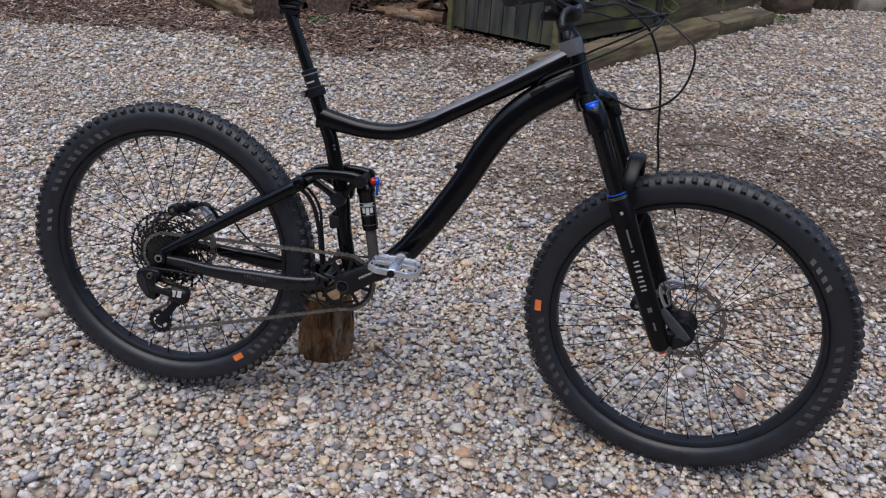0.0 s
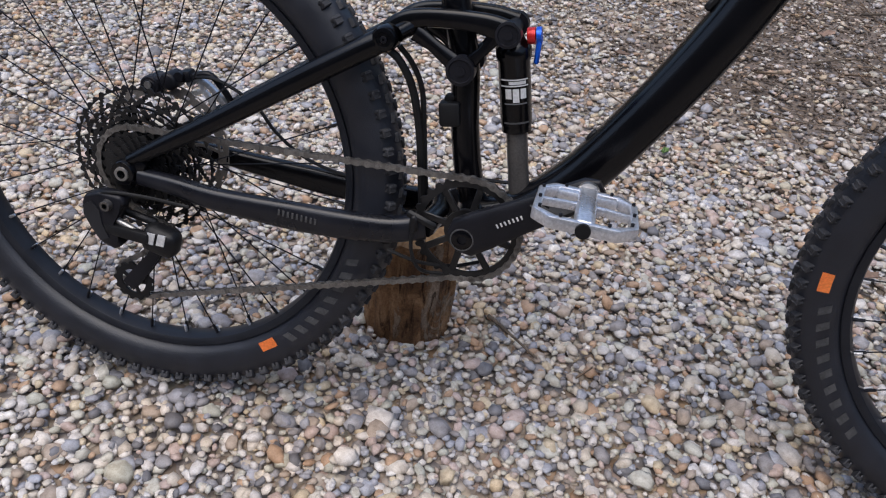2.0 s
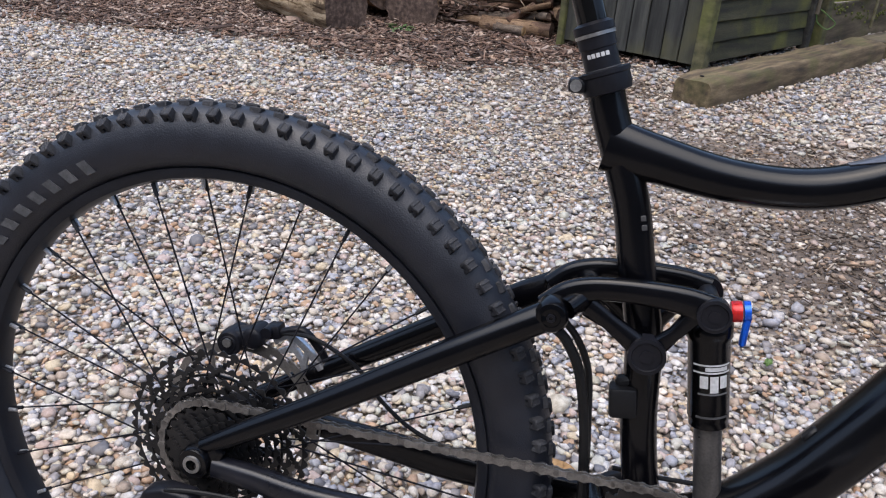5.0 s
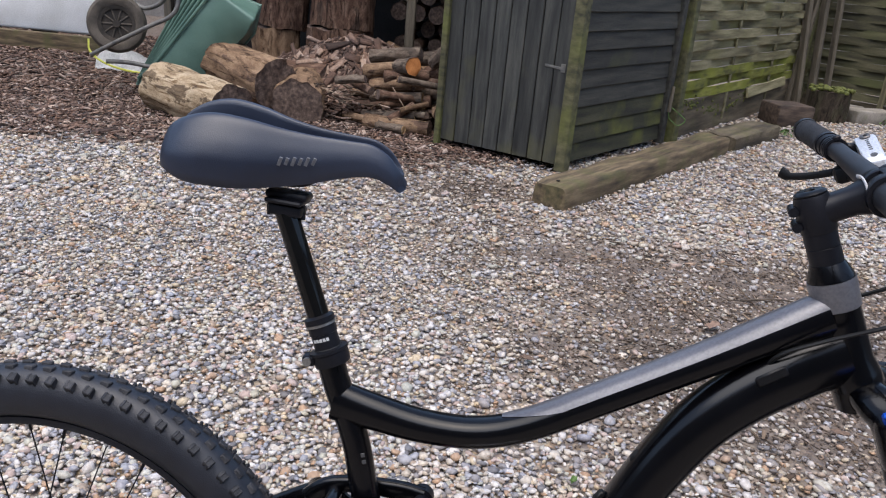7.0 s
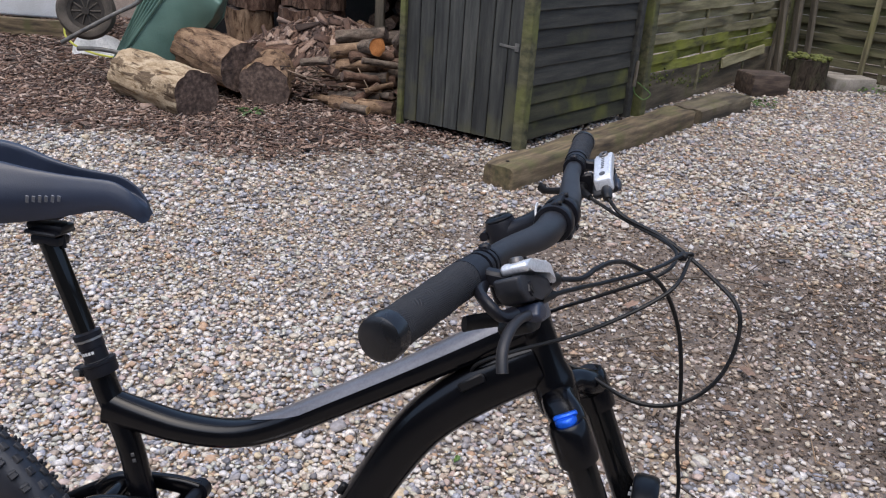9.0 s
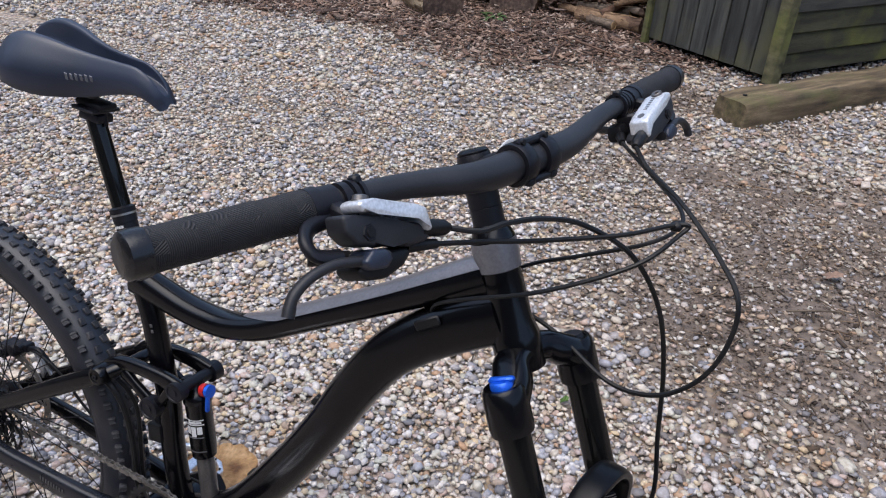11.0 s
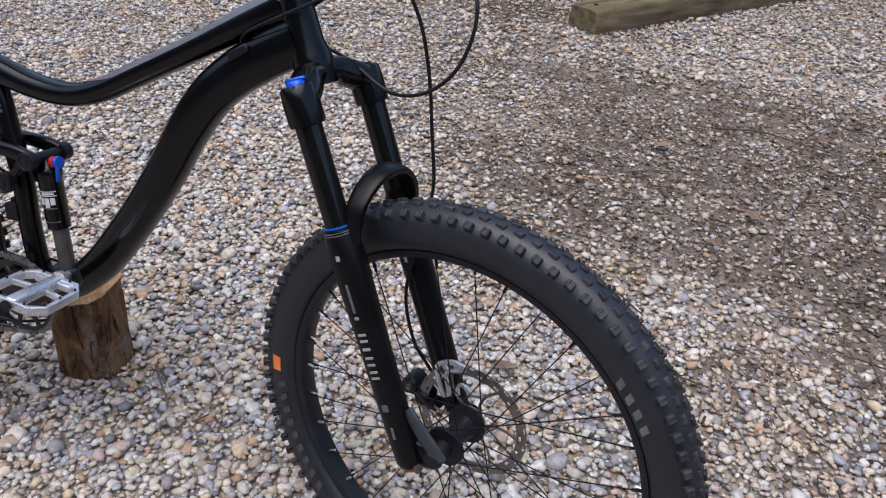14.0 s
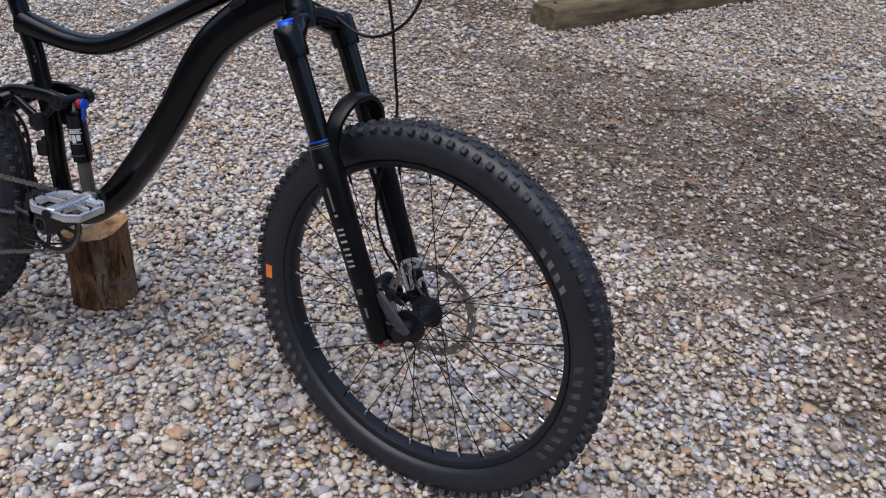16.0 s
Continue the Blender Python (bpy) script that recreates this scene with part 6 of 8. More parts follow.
def lever(s):
    """A hydraulic brake lever with a silver reservoir lying along the bar, and its clamps."""
    b = tube(B_(), [bar_at(s * 0.236), bar_at(s * 0.252)], 0.0152, 20)
    c = bar_at(s * 0.244)
    box(b, (0.030, 0.014, 0.014), Matrix.Translation(c) @ pose(0.018, 0, -0.008, 0, 25, 0), 0.003)
    clamp = part("lever_clamp", fk(b), SATIN, bike)
    b = tube(B_(), [bar_at(s * 0.210), bar_at(s * 0.2135)], 0.0150, 20)
    tube(b, [bar_at(s * 0.2165), bar_at(s * 0.221)], 0.0152, 20)
    tube(b, [bar_at(s * 0.2245), bar_at(s * 0.231)], 0.0150, 20)
    box(b, (0.010, 0.009, 0.008), Matrix.Translation(bar_at(s * 0.213)) @ pose(0.004, 0, 0.014), 0.002)
    box(b, (0.026, 0.010, 0.030), Matrix.Translation(bar_at(s * 0.213)) @ pose(0.010, 0, -0.026), 0.003)
    part("shifter_clamp", fk(b), SATIN, bike)

    def slab(outline, thick, x, bevel):
        bm = plate(B_(), [(s * l, z) for l, z in outline], thick, pose(x, 0, 0, 0, 0, 90))
        bmesh.ops.bevel(bm, geom=bm.edges[:], offset=bevel, segments=3, affect="EDGES", profile=0.5)
        return fk(bm)

    # master cylinder with the silver reservoir lid on top
    part("master_cylinder", slab([(0.267, 0.212), (0.256, 0.209), (0.216, 0.194), (0.186, 0.183), (0.179, 0.175), (0.191, 0.169), (0.213, 0.171), (0.226, 0.179), (0.245, 0.181), (0.260, 0.187), (0.268, 0.198)], 0.024, 0.083, 0.0035), HBAR, clamp)
    res = part("reservoir", slab([(0.255, 0.2165), (0.249, 0.2185), (0.238, 0.2165), (0.196, 0.2015), (0.1865, 0.196), (0.1850, 0.178), (0.1905, 0.1765), (0.1965, 0.1925), (0.238, 0.2075), (0.253, 0.2090)], 0.0245, 0.0885, 0.0032), LEVERS, clamp, "silver brake fluid reservoir")
    lid = lambda l, z, d: (Vector((0.089, s * l, z)) + Vector((0, s * -0.36, 0.93)).normalized() * d) if s > 0 else (Vector((0.089, s * l, z)) + Vector((0, 0.36, 0.93)).normalized() * d)
    part("reservoir_screw", fk(lathe(B_(), [(0.0, 0.0), (0.0020, 0.0), (0.0024, 0.0022), (0.0050, 0.0030), (0.0062, 0.0022), (0.0066, -0.002)], aim(lid(0.242, 0.2178, 0.0), lid(0.242, 0.2178, 0.01), (1, 0, 0)) @ pose(0, 0, 0, 0, 90, 0), 18)), SHAFT, res)
    part("small_screw", fk(cyl(B_(), lid(0.196, 0.2005, -0.001), lid(0.196, 0.2005, 0.0012), 0.0042, None, 14)), SHAFT, res)
    for k in range(6):
        part("reservoir_print", fk(box(B_(), (0.0042, 0.0012, 0.0006), Matrix.Translation(lid(0.231 - 0.0045 * k, 0.2148 - 0.0017 * k, 0.0004)) @ pose(0, 0, 0, -20 * -s, 0, 0), 0.0001)), PRINTD, res)
    part("perch_cup", fk(cyl(B_(), (0.094, s * 0.247, 0.193), (0.0965, s * 0.247, 0.193), 0.0072, 0.0062, 6)), SATIN, clamp)
    part("bleed_screw", fk(cyl(B_(), (0.0955, s * 0.247, 0.193), (0.0975, s * 0.247, 0.193), 0.0040, 0.0036, 12)), PLASTIC, clamp)
    part("clamp_arm", fk(tube(B_(), spline([bar_at(s * 0.250) + Vector((0.010, 0, -0.010)), Vector((0.062, s * 0.274, 0.206)), Vector((0.072, s * 0.288, 0.198)), Vector((0.078, s * 0.286, 0.187)), Vector((0.082, s * 0.268, 0.182))], 5), [(0.0050, 0.0068)] * 21, 12)), SATIN, clamp)
    part("hose_boot", fk(tube(B_(), [(0.090, s * 0.190, 0.180), (0.091, s * 0.180, 0.1775), (0.093, s * 0.166, 0.1735), (0.094, s * 0.161, 0.172)], [0.0072, 0.0074, 0.0066, 0.0038], 14)), CABLE, clamp)
    q = [Vector(v) for v in ((0.090, s * 0.232, 0.170), (0.089, s * 0.252, 0.173), (0.087, s * 0.278, 0.1785), (0.084, s * 0.300, 0.1765), (0.081, s * 0.317, 0.168), (0.079, s * 0.325, 0.155))]
    part("brake_lever", fk(tube(B_(), spline(q, 5), [(0.0066 - 0.0020 * min(1, k / 10), 0.0054 - 0.0014 * min(1, k / 8) + 0.0006 * (k > 22)) for k in range(26)], 12, (1, 0, 0), 2.4)), HBAR, bike, "black curved brake lever blade")
    part("lever_pivot", slab([(0.261, 0.174), (0.250, 0.181), (0.236, 0.177), (0.232, 0.168), (0.240, 0.163), (0.256, 0.166)], 0.026, 0.086, 0.003), SADDLE, clamp, "dark grey lever pivot")
    if s < 0:
        o = [(0.262, 0.168), (0.245, 0.176), (0.207, 0.171), (0.203, 0.164), (0.214, 0.157), (0.235, 0.153), (0.256, 0.158)]
        b = plate(B_(), [(s * l, z) for l, z in o], 0.030, pose(0.074, 0, 0, 0, 0, 90))
        bmesh.ops.bevel(b, geom=b.edges[:], offset=0.004, segments=3, affect="EDGES", profile=0.5)
        tube(b, spline([(0.060, s * 0.232, 0.168), (0.042, s * 0.250, 0.176), (0.034, s * 0.262, 0.180)], 4), [(0.004, 0.0075)] * 9, 12)
        tube(b, [(0.084, s * 0.205, 0.170), (0.090, s * 0.176, 0.163)], [0.0060, 0.0040], 12)
    else:
        b = box(B_(), (0.022, 0.026, 0.022), pose(0.052, s * 0.205, 0.185, 0, 0, 0), 0.007, segs=2)
        tube(b, spline([(0.045, s * 0.225, 0.186), (0.018, s * 0.240, 0.186), (-0.006, s * 0.252, 0.190), (-0.016, s * 0.258, 0.198)], 4), [(0.003, 0.005)] * 9 + [(0.0035, 0.0075)] * 4, 10)
        tube(b, [(0.058, s * 0.196, 0.182), (0.068, s * 0.180, 0.176)], [0.006, 0.004], 12)
    part("shifter" if s < 0 else "dropper_remote", fk(b), PLASTIC, bike, "black trigger shifter pod" if s < 0 else "black dropper post remote")


lever(1)
lever(-1)
hose0, shift0, lh0 = (0.094, -0.162, 0.172), (0.090, -0.177, 0.163), (0.094, 0.162, 0.172)
ld0 = (0.068, 0.180, 0.176)
CABLES = {
    "front_brake_hose": [hose0, (0.112, -0.145, 0.163), (0.121, -0.12, 0.162), (0.130, -0.08, 0.154), (0.136, -0.03, 0.133), (0.154, 0.01, 0.090), (0.153, 0.04, 0.026), (0.136, 0.055, -0.046), (0.108, 0.064, -0.130), (0.094, 0.060, -0.190), (0.074, 0.049, -0.235),
                         (0.051, 0.039, -0.270), (0.010, 0.038, -0.344), (0.001, 0.038, -0.413), (0.006, 0.046, -0.457), (0.0, 0.060, -0.480)],
    "shift_cable": [shift0, (0.102, -0.13, 0.150), (0.114, -0.07, 0.132), (0.153, 0.0, 0.114), (0.176, 0.05, 0.107), (0.188, 0.062, 0.103), (0.183, 0.056, 0.097), (0.160, 0.0, 0.084), (0.075, -0.036, 0.072), (-0.02, -0.040, 0.066), (-0.066, -0.040, 0.060), (-0.086, -0.033, 0.044)],
    "rear_brake_hose": [lh0, (0.108, 0.155, 0.146), (0.158, 0.12, 0.110), (0.201, 0.09, 0.058), (0.220, 0.07, 0.021), (0.204, 0.06, -0.022), (0.171, 0.05, -0.055), (0.126, 0.04, -0.068), (0.075, 0.04, -0.055), (0.021, 0.042, -0.002), (-0.03, 0.040, 0.03), (-0.07, 0.034, 0.036)],
    "dropper_cable": [ld0, (0.106, 0.158, 0.142), (0.159, 0.11, 0.108), (0.166, 0.08, 0.095), (0.145, 0.05, 0.090), (0.076, 0.042, 0.084), (0.007, 0.040, 0.077), (-0.06, 0.036, 0.058)],
}
for name, pts in CABLES.items():
    part(name, fk(tube(B_(), spline([tuple(p) for p in pts], 8), 0.0026 if "hose" in name else 0.0023, 8)), CABLE, bike, "black flexible brake hose" if "hose" in name else "black cable housing")
part("cable_clip", fk(box(B_(), (0.012, 0.012, 0.010), pose(0.178, 0.058, 0.104), 0.003)), PLASTIC, bike)
REAR = {
    "stay_hose": [(0.325, -0.040, 0.556), (0.338, -0.038, 0.545), (0.354, -0.034, 0.515), (0.366, -0.032, 0.464), (0.373, -0.032, 0.408), (0.376, -0.030, 0.375)],
    "stay_cable": [(0.334, -0.030, 0.560), (0.349, -0.022, 0.540), (0.362, -0.018, 0.510), (0.369, -0.020, 0.462), (0.375, -0.022, 0.410), (0.380, -0.020, 0.375)],
    "caliper_hose": [(0.030, 0.045, 0.462), (0.075, 0.040, 0.466), (0.125, 0.044, 0.440), (0.152, 0.050, 0.405), (0.190, 0.054, 0.375), (0.24, 0.050, 0.362), (0.30, 0.044, 0.358)],
    "mech_cable": [(0.345, -0.060, 0.318), (0.385, -0.058, 0.308), (0.425, -0.040, 0.302), (0.46, -0.02, 0.306)],
    "mech_loop": [(-0.026, -0.090, 0.330), (-0.010, -0.094, 0.343), (0.035, -0.084, 0.341), (0.09, -0.076, 0.334)],
    "lower_cable": [(0.40, 0.010, 0.404), (0.45, 0.016, 0.400), (0.50, 0.012, 0.408), (0.54, 0.004, 0.440)],
    "bb_cable": [(0.375, -0.066, 0.362), (0.376, -0.070, 0.330), (0.388, -0.068, 0.304), (0.415, -0.055, 0.296)],
}
for name, pts in REAR.items():
    part(name, tube(B_(), spline(pts, 7), 0.0048 if name == "stay_hose" else 0.0034 if name == "stay_cable" else 0.0024, 8), CABLE, bike)
b = box(B_(), (0.050, 0.030, 0.012), pose(0.49, 0, 0.388, 0, -8, 0), 0.004)
part("shock_mount", b, PAINT, bike)
b = box(B_(), (0.040, 0.006, 0.010), pose(0.385, -0.066, 0.368, 0, 20, 0), 0.003)
box(b, (0.010, 0.010, 0.024), pose(0.376, -0.066, 0.362, 0, 0, 0), 0.003)
part("chain_guide", b, PLASTIC, bike)

# ---- loose litter on the ground ----
def slivers(rng, X, Y, length, width, thick, lift=0.012):
    """Flat chips: vertex and face arrays."""
    n = len(X)
    cube = np.array([(x, y, z) for x in (-.5, .5) for y in (-.5, .5) for z in (-.5, .5)])
    fs = np.array([(0, 1, 3, 2), (4, 6, 7, 5), (0, 4, 5, 1), (2, 3, 7, 6), (0, 2, 6, 4), (1, 5, 7, 3)])
    a = length * np.exp(rng.normal(0, 0.45, n))
    b = np.minimum(a * 0.8, width * np.exp(rng.normal(0, 0.4, n)))
    P = cube[None] * np.stack([a, b, thick * np.exp(rng.normal(0, 0.3, n))], 1)[:, None]
    P[:, :4, 1] *= rng.uniform(0.4, 1, (n, 1))
    yaw, t1, t2 = rng.uniform(0, 2 * np.pi, n), rng.normal(0, 0.35, n), rng.normal(0, 0.22, n)
    for ang, i, j in ((t1, 1, 2), (t2, 0, 2), (yaw, 0, 1)):
        ca, sa = np.cos(ang)[:, None], np.sin(ang)[:, None]
        u, v = P[..., i].copy(), P[..., j].copy()
        P[..., i], P[..., j] = ca * u - sa * v, sa * u + ca * v
    P += np.stack([X, Y, rng.uniform(0.0, lift, n)], 1)[:, None]
    F = fs[None] + (np.arange(n) * 8)[:, None, None]
    return P.reshape(-1, 3), F.reshape(-1, 4)


def chip_zone(x, y):
    edge = 3.45 + 0.55 * np.clip((x + 0.6) / 1.2, 0, 1) + 0.2 * wob(x, y, 2.0)
    return np.clip((y - edge) / 0.45, 0, 1) * np.clip((0.75 - x) / 0.3, 0, 1)


rng = np.random.default_rng(11)
sets = [slivers(rng, *scatter(rng, -4.6, 0.8, 3.2, 5.2, 0.026, lambda x, y: 0.9 * chip_zone(x, y)), 0.034, 0.016, 0.005, 0.014),
        slivers(rng, *scatter(rng, -5.5, 0.6, 5.2, 8.2, 0.042, lambda x, y: 0.9 * np.ones_like(x)), 0.05, 0.017, 0.007, 0.02),
        slivers(rng, *scatter(rng, -1.35, 0.0, 4.85, 6.6, 0.028, lambda x, y: 0.9 * np.ones_like(x)), 0.07, 0.02, 0.008, 0.14)]
def heap(x, y):
    return 0.40 * np.exp(-(((x + 0.75) / 0.55) ** 2 + ((y - 5.85) / 0.45) ** 2)) + 0.22 * np.exp(-(((x + 1.35) / 0.5) ** 2 + ((y - 5.75) / 0.35) ** 2))


hx, hy = scatter(rng, -2.3, 0.05, 5.0, 6.9, 0.022, lambda x, y: 0.95 * np.ones_like(x))
P, F = slivers(rng, hx, hy, 0.075, 0.024, 0.010, 0.03)
P[:, 2] += heap(P[:, 0], P[:, 1])
sets.append((P, F))
hx, hy = scatter(rng, -1.6, 0.0, 4.95, 6.6, 0.085, lambda x, y: 0.8 * np.ones_like(x))
P, F = slivers(rng, hx, hy, 0.15, 0.045, 0.018, 0.05)
P[:, 2] += heap(P[:, 0], P[:, 1])
sets.append((P, F))
sets.append(slivers(rng, *scatter(rng, -4.6, 0.7, 3.3, 5.0, 0.075, lambda x, y: 0.16 * chip_zone(x, y)), 0.085, 0.014, 0.006, 0.018))
hxs, hys = np.meshgrid(np.linspace(-2.4, 0.1, 40), np.linspace(4.9, 7.0, 34))
hp = np.stack([hxs, hys, heap(hxs, hys) - 0.012], -1).reshape(-1, 3)
hi = (np.arange(33)[:, None] * 40 + np.arange(39)).ravel()
sets.append((hp, np.stack([hi, hi + 1, hi + 41, hi + 40], 1)))
tagged(new("bark_chips", stuff_mesh("bark_chips", sets, CHIPS)), "reddish brown bark and wood chips over the ground", "wood chips", kind="stuff")

rng = np.random.default_rng(12)
sets = [slivers(rng, *scatter(rng, -3.2, 4.0, -0.4, 4.4, 0.03, lambda x, y: 0.012 + 0.42 * np.clip(soil(x, y) - 0.2, 0, 1) * (1 - chip_zone(x, y))), 0.026, 0.0030, 0.0025, 0.012),
        slivers(rng, *scatter(rng, -3.2, 4.0, 0.3, 4.2, 0.05, lambda x, y: 0.004 + 0.11 * np.clip(soil(x, y) - 0.2, 0, 1) * (1 - chip_zone(x, y))), 0.085, 0.0036, 0.0034, 0.016),
        slivers(rng, *scatter(rng, -0.6, 4.0, 0.6, 4.2, 0.045, lambda x, y: 0.30 * np.clip(soil(x, y) - 0.2, 0, 1) * (1 - chip_zone(x, y))), 0.016, 0.010, 0.002, 0.012)]
tagged(new("litter", stuff_mesh("litter", sets, LITTER)), "dry twigs, stalks and leaf crumbs among the gravel", "plant litter", kind="stuff")


def twig(pts, r):
    p = spline([(x, y, z) for x, y, z in pts], 6)
    n = len(p)
    bm = tube(B_(), p, [r * (1 - 0.6 * i / n) for i in range(n)], 7)
    thing("twig", bm, TWIGM, "thin dry brown twig lying on the gravel", "twig", group="loose twigs")


twig([(2.00, 1.51, 0.018), (2.09, 1.47, 0.02), (2.16, 1.43, 0.018), (2.235, 1.405, 0.016)], 0.006)
twig([(1.72, 1.13, 0.016), (1.77, 1.145, 0.018), (1.825, 1.146, 0.016)], 0.004)
twig([(1.18, 1.76, 0.016), (1.28, 1.82, 0.02), (1.38, 1.873, 0.016)], 0.004)
twig([(1.45, 2.35, 0.016), (1.62, 2.40, 0.02), (1.80, 2.36, 0.016)], 0.005)
twig([(2.2, 2.1, 0.016), (2.42, 2.02, 0.02), (2.6, 2.06, 0.016)], 0.005)
twig([(0.45, 0.29, 0.016), (0.49, 0.25, 0.022), (0.545, 0.205, 0.017)], 0.0035)
twig([(0.98, 1.35, 0.016), (1.08, 1.30, 0.02), (1.16, 1.31, 0.016)], 0.0035)


def leaf(x, y, size, yaw, mat_, label, seed):
    r = random.Random(seed)
    bm = B_()
    n = 14
    o = []
    for k in range(n):
        a = 2 * math.pi * k / n
        rr = size * (0.55 + 0.45 * abs(math.cos(a)) ** 0.6) * (1 + (0.22 if k % 2 else -0.12) * r.uniform(0.5, 1.2))
        o.append((rr * math.cos(a), 0.7 * rr * math.sin(a)))
    c0, c1 = bm.verts.new((0, 0, 0.004)), bm.verts.new((0, 0, 0.003))
    up = [bm.verts.new((px, py, 0.010 + 0.12 * abs(py) + r.uniform(-0.002, 0.004))) for px, py in o]
    dn = [bm.verts.new((v.co.x, v.co.y, v.co.z - 0.0009)) for v in up]
    for k in range(n):
        j = (k + 1) % n
        bm.faces.new((c0, up[k], up[j]))
        bm.faces.new((c1, dn[j], dn[k]))
        bm.faces.new((up[k], dn[k], dn[j], up[j]))
    thing("leaf", bm, mat_, label, "leaf", pose(x, y, 0.010, 0, 0, yaw), group="fallen leaves")


r_ = random.Random(5)
dry = "curled dry brown leaf lying on the gravel"
for k, (x, y, s) in enumerate(((1.285, 2.063, 0.045), (1.42, 0.32, 0.035), (1.62, 1.66, 0.04), (1.86, 2.45, 0.045), (0.33, 3.15, 0.04), (-0.9, 3.2, 0.05), (1.13, 0.62, 0.03), (2.05, 1.85, 0.04), (0.62, 1.62, 0.03),
                               (-1.3, 3.65, 0.05), (-1.85, 3.75, 0.06), (-0.45, 3.7, 0.05), (1.52, 1.42, 0.03), (2.3, 1.2, 0.04), (0.2, 3.85, 0.045), (-2.3, 3.6, 0.05))):
    leaf(x, y, 0.8 * s, r_.uniform(0, 360), LEAFM, dry, k)

leaf(0.748, 1.013, 0.014, 70, GREENL, "small green leaf lying on the gravel", 40)


# ---- timber boards ----
def board_mesh(l, w, t, seed=0, bevel=0.003, wave=0.0):
    """A board along x, its width along z, with slightly uneven edges."""
    r = random.Random(seed)
    bm = B_()
    n = max(2, int(l / 0.25))
    rings = []
    for k in range(n + 1):
        x = l * k / n
        dy = wave * math.sin(k * 1.3 + seed)
        e0, e1 = r.uniform(-0.002, 0.002), r.uniform(-0.002, 0.002)
        rings.append([(x, dy - t / 2, e0 + bevel), (x, dy - t / 2, w + e1 - bevel), (x, dy - t / 2 + bevel, w + e1), (x, dy + t / 2 - bevel, w + e1), (x, dy + t / 2, w + e1 - bevel), (x, dy + t / 2, e0 + bevel), (x, dy + t / 2 - bevel, e0), (x, dy - t / 2 + bevel, e0)])
    return loft(bm, rings)


def frame2(p0, p1):
    """A pose at p0 with x along the ground to p1 and z up."""
    d = Vector((p1[0] - p0[0], p1[1] - p0[1], 0))
    return pose(p0[0], p0[1], 0, 0, 0, math.degrees(math.atan2(d.y, d.x))), d.length


# shed: an upright-boarded front and a lapped side, dark stained
SA, SB, SC_ = (-0.027, 4.523), (0.746, 4.142), (1.513, 5.338)
SH = 1.95
shed = base("garden_shed", pose(*SB, 0), "dark-stained wooden garden shed with mossy corner post", "shed")
INV = shed.matrix_world.inverted()
fm, fl = frame2(SA, SB)
nb = 8
bw = fl / nb
vb = [finish(board_mesh(SH - 0.05, bw - 0.006, 0.018, s, 0.004), "front_board", SHEDF) for s in range(3)]
for k in range(nb):
    shared("front_board", vb[k % 3], shed, INV @ fm @ pose(bw * k + bw - 0.003, 0, 0.045, 0, -90, 0))
sm, sl = frame2(SB, SC_)
lb = [finish(board_mesh(sl - 0.10, 0.128, 0.016, s, 0.003), "lap_board", SHEDW) for s in range(3)]
lm = finish(board_mesh(sl - 0.10, 0.128, 0.016, 7, 0.003), "lap_board", SHEDM)
for k in range(17):
    shared("lap_board", lb[k % 3] if k > 2 else lm, shed, INV @ sm @ pose(0.06, -0.010, 0.05 + 0.112 * k, -7, 0, 0))
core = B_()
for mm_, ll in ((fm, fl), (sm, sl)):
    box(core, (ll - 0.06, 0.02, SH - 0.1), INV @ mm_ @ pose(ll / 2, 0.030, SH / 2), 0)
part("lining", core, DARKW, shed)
part("corner_post", board_mesh(SH, 0.075, 0.07, 4, 0.006), POSTW, shed, "green mossy corner post", INV @ sm @ pose(0.052, -0.018, 0.01, 0, -90, 0))
part("end_post", board_mesh(SH, 0.07, 0.06, 5, 0.006), SHEDW, shed, "", INV @ sm @ pose(sl - 0.0, -0.012, 0.02, 0, -90, 0))
part("left_post", board_mesh(SH, 0.04, 0.05, 6, 0.005), POSTW, shed, "", INV @ fm @ pose(0.005, -0.012, 0.01, 0, -90, 0))
back = (SA[0] + SC_[0] - SB[0], SA[1] + SC_[1] - SB[1])
for p, q in ((SC_, back), (back, SA)):
    wm, wl = frame2(p, q)
    part("back_wall", box(B_(), (wl, 0.02, SH - 0.05), INV @ wm @ pose(wl / 2, 0, SH / 2), 0.002), SHEDW, shed)
rf = B_()
c = [(SA[0] - 0.08, SA[1] - 0.05), (SB[0] - 0.02, SB[1] - 0.1), (SC_[0] + 0.08, SC_[1]), (back[0], back[1] + 0.1)]
vs = [[rf.verts.new(INV @ Vector((x, y, z))) for x, y in c] for z in (SH - 0.02, SH + 0.03)]
rf.faces.new(vs[0][::-1])
rf.faces.new(vs[1])
for i in range(4):
    rf.faces.new((vs[0][i], vs[0][(i + 1) % 4], vs[1][(i + 1) % 4], vs[1][i]))
part("roof", rf, DARKW, shed)
hinge = box(B_(), (0.11, 0.004, 0.016), INV @ fm @ pose(fl - 0.11, -0.013, 0.62, 0, 4, 0), 0.002)
box(hinge, (0.03, 0.004, 0.05), INV @ fm @ pose(fl - 0.045, -0.013, 0.62, 0, 0, 0), 0.002)
part("hinge", hinge, TUBEM, shed, "rusty grey strap hinge")


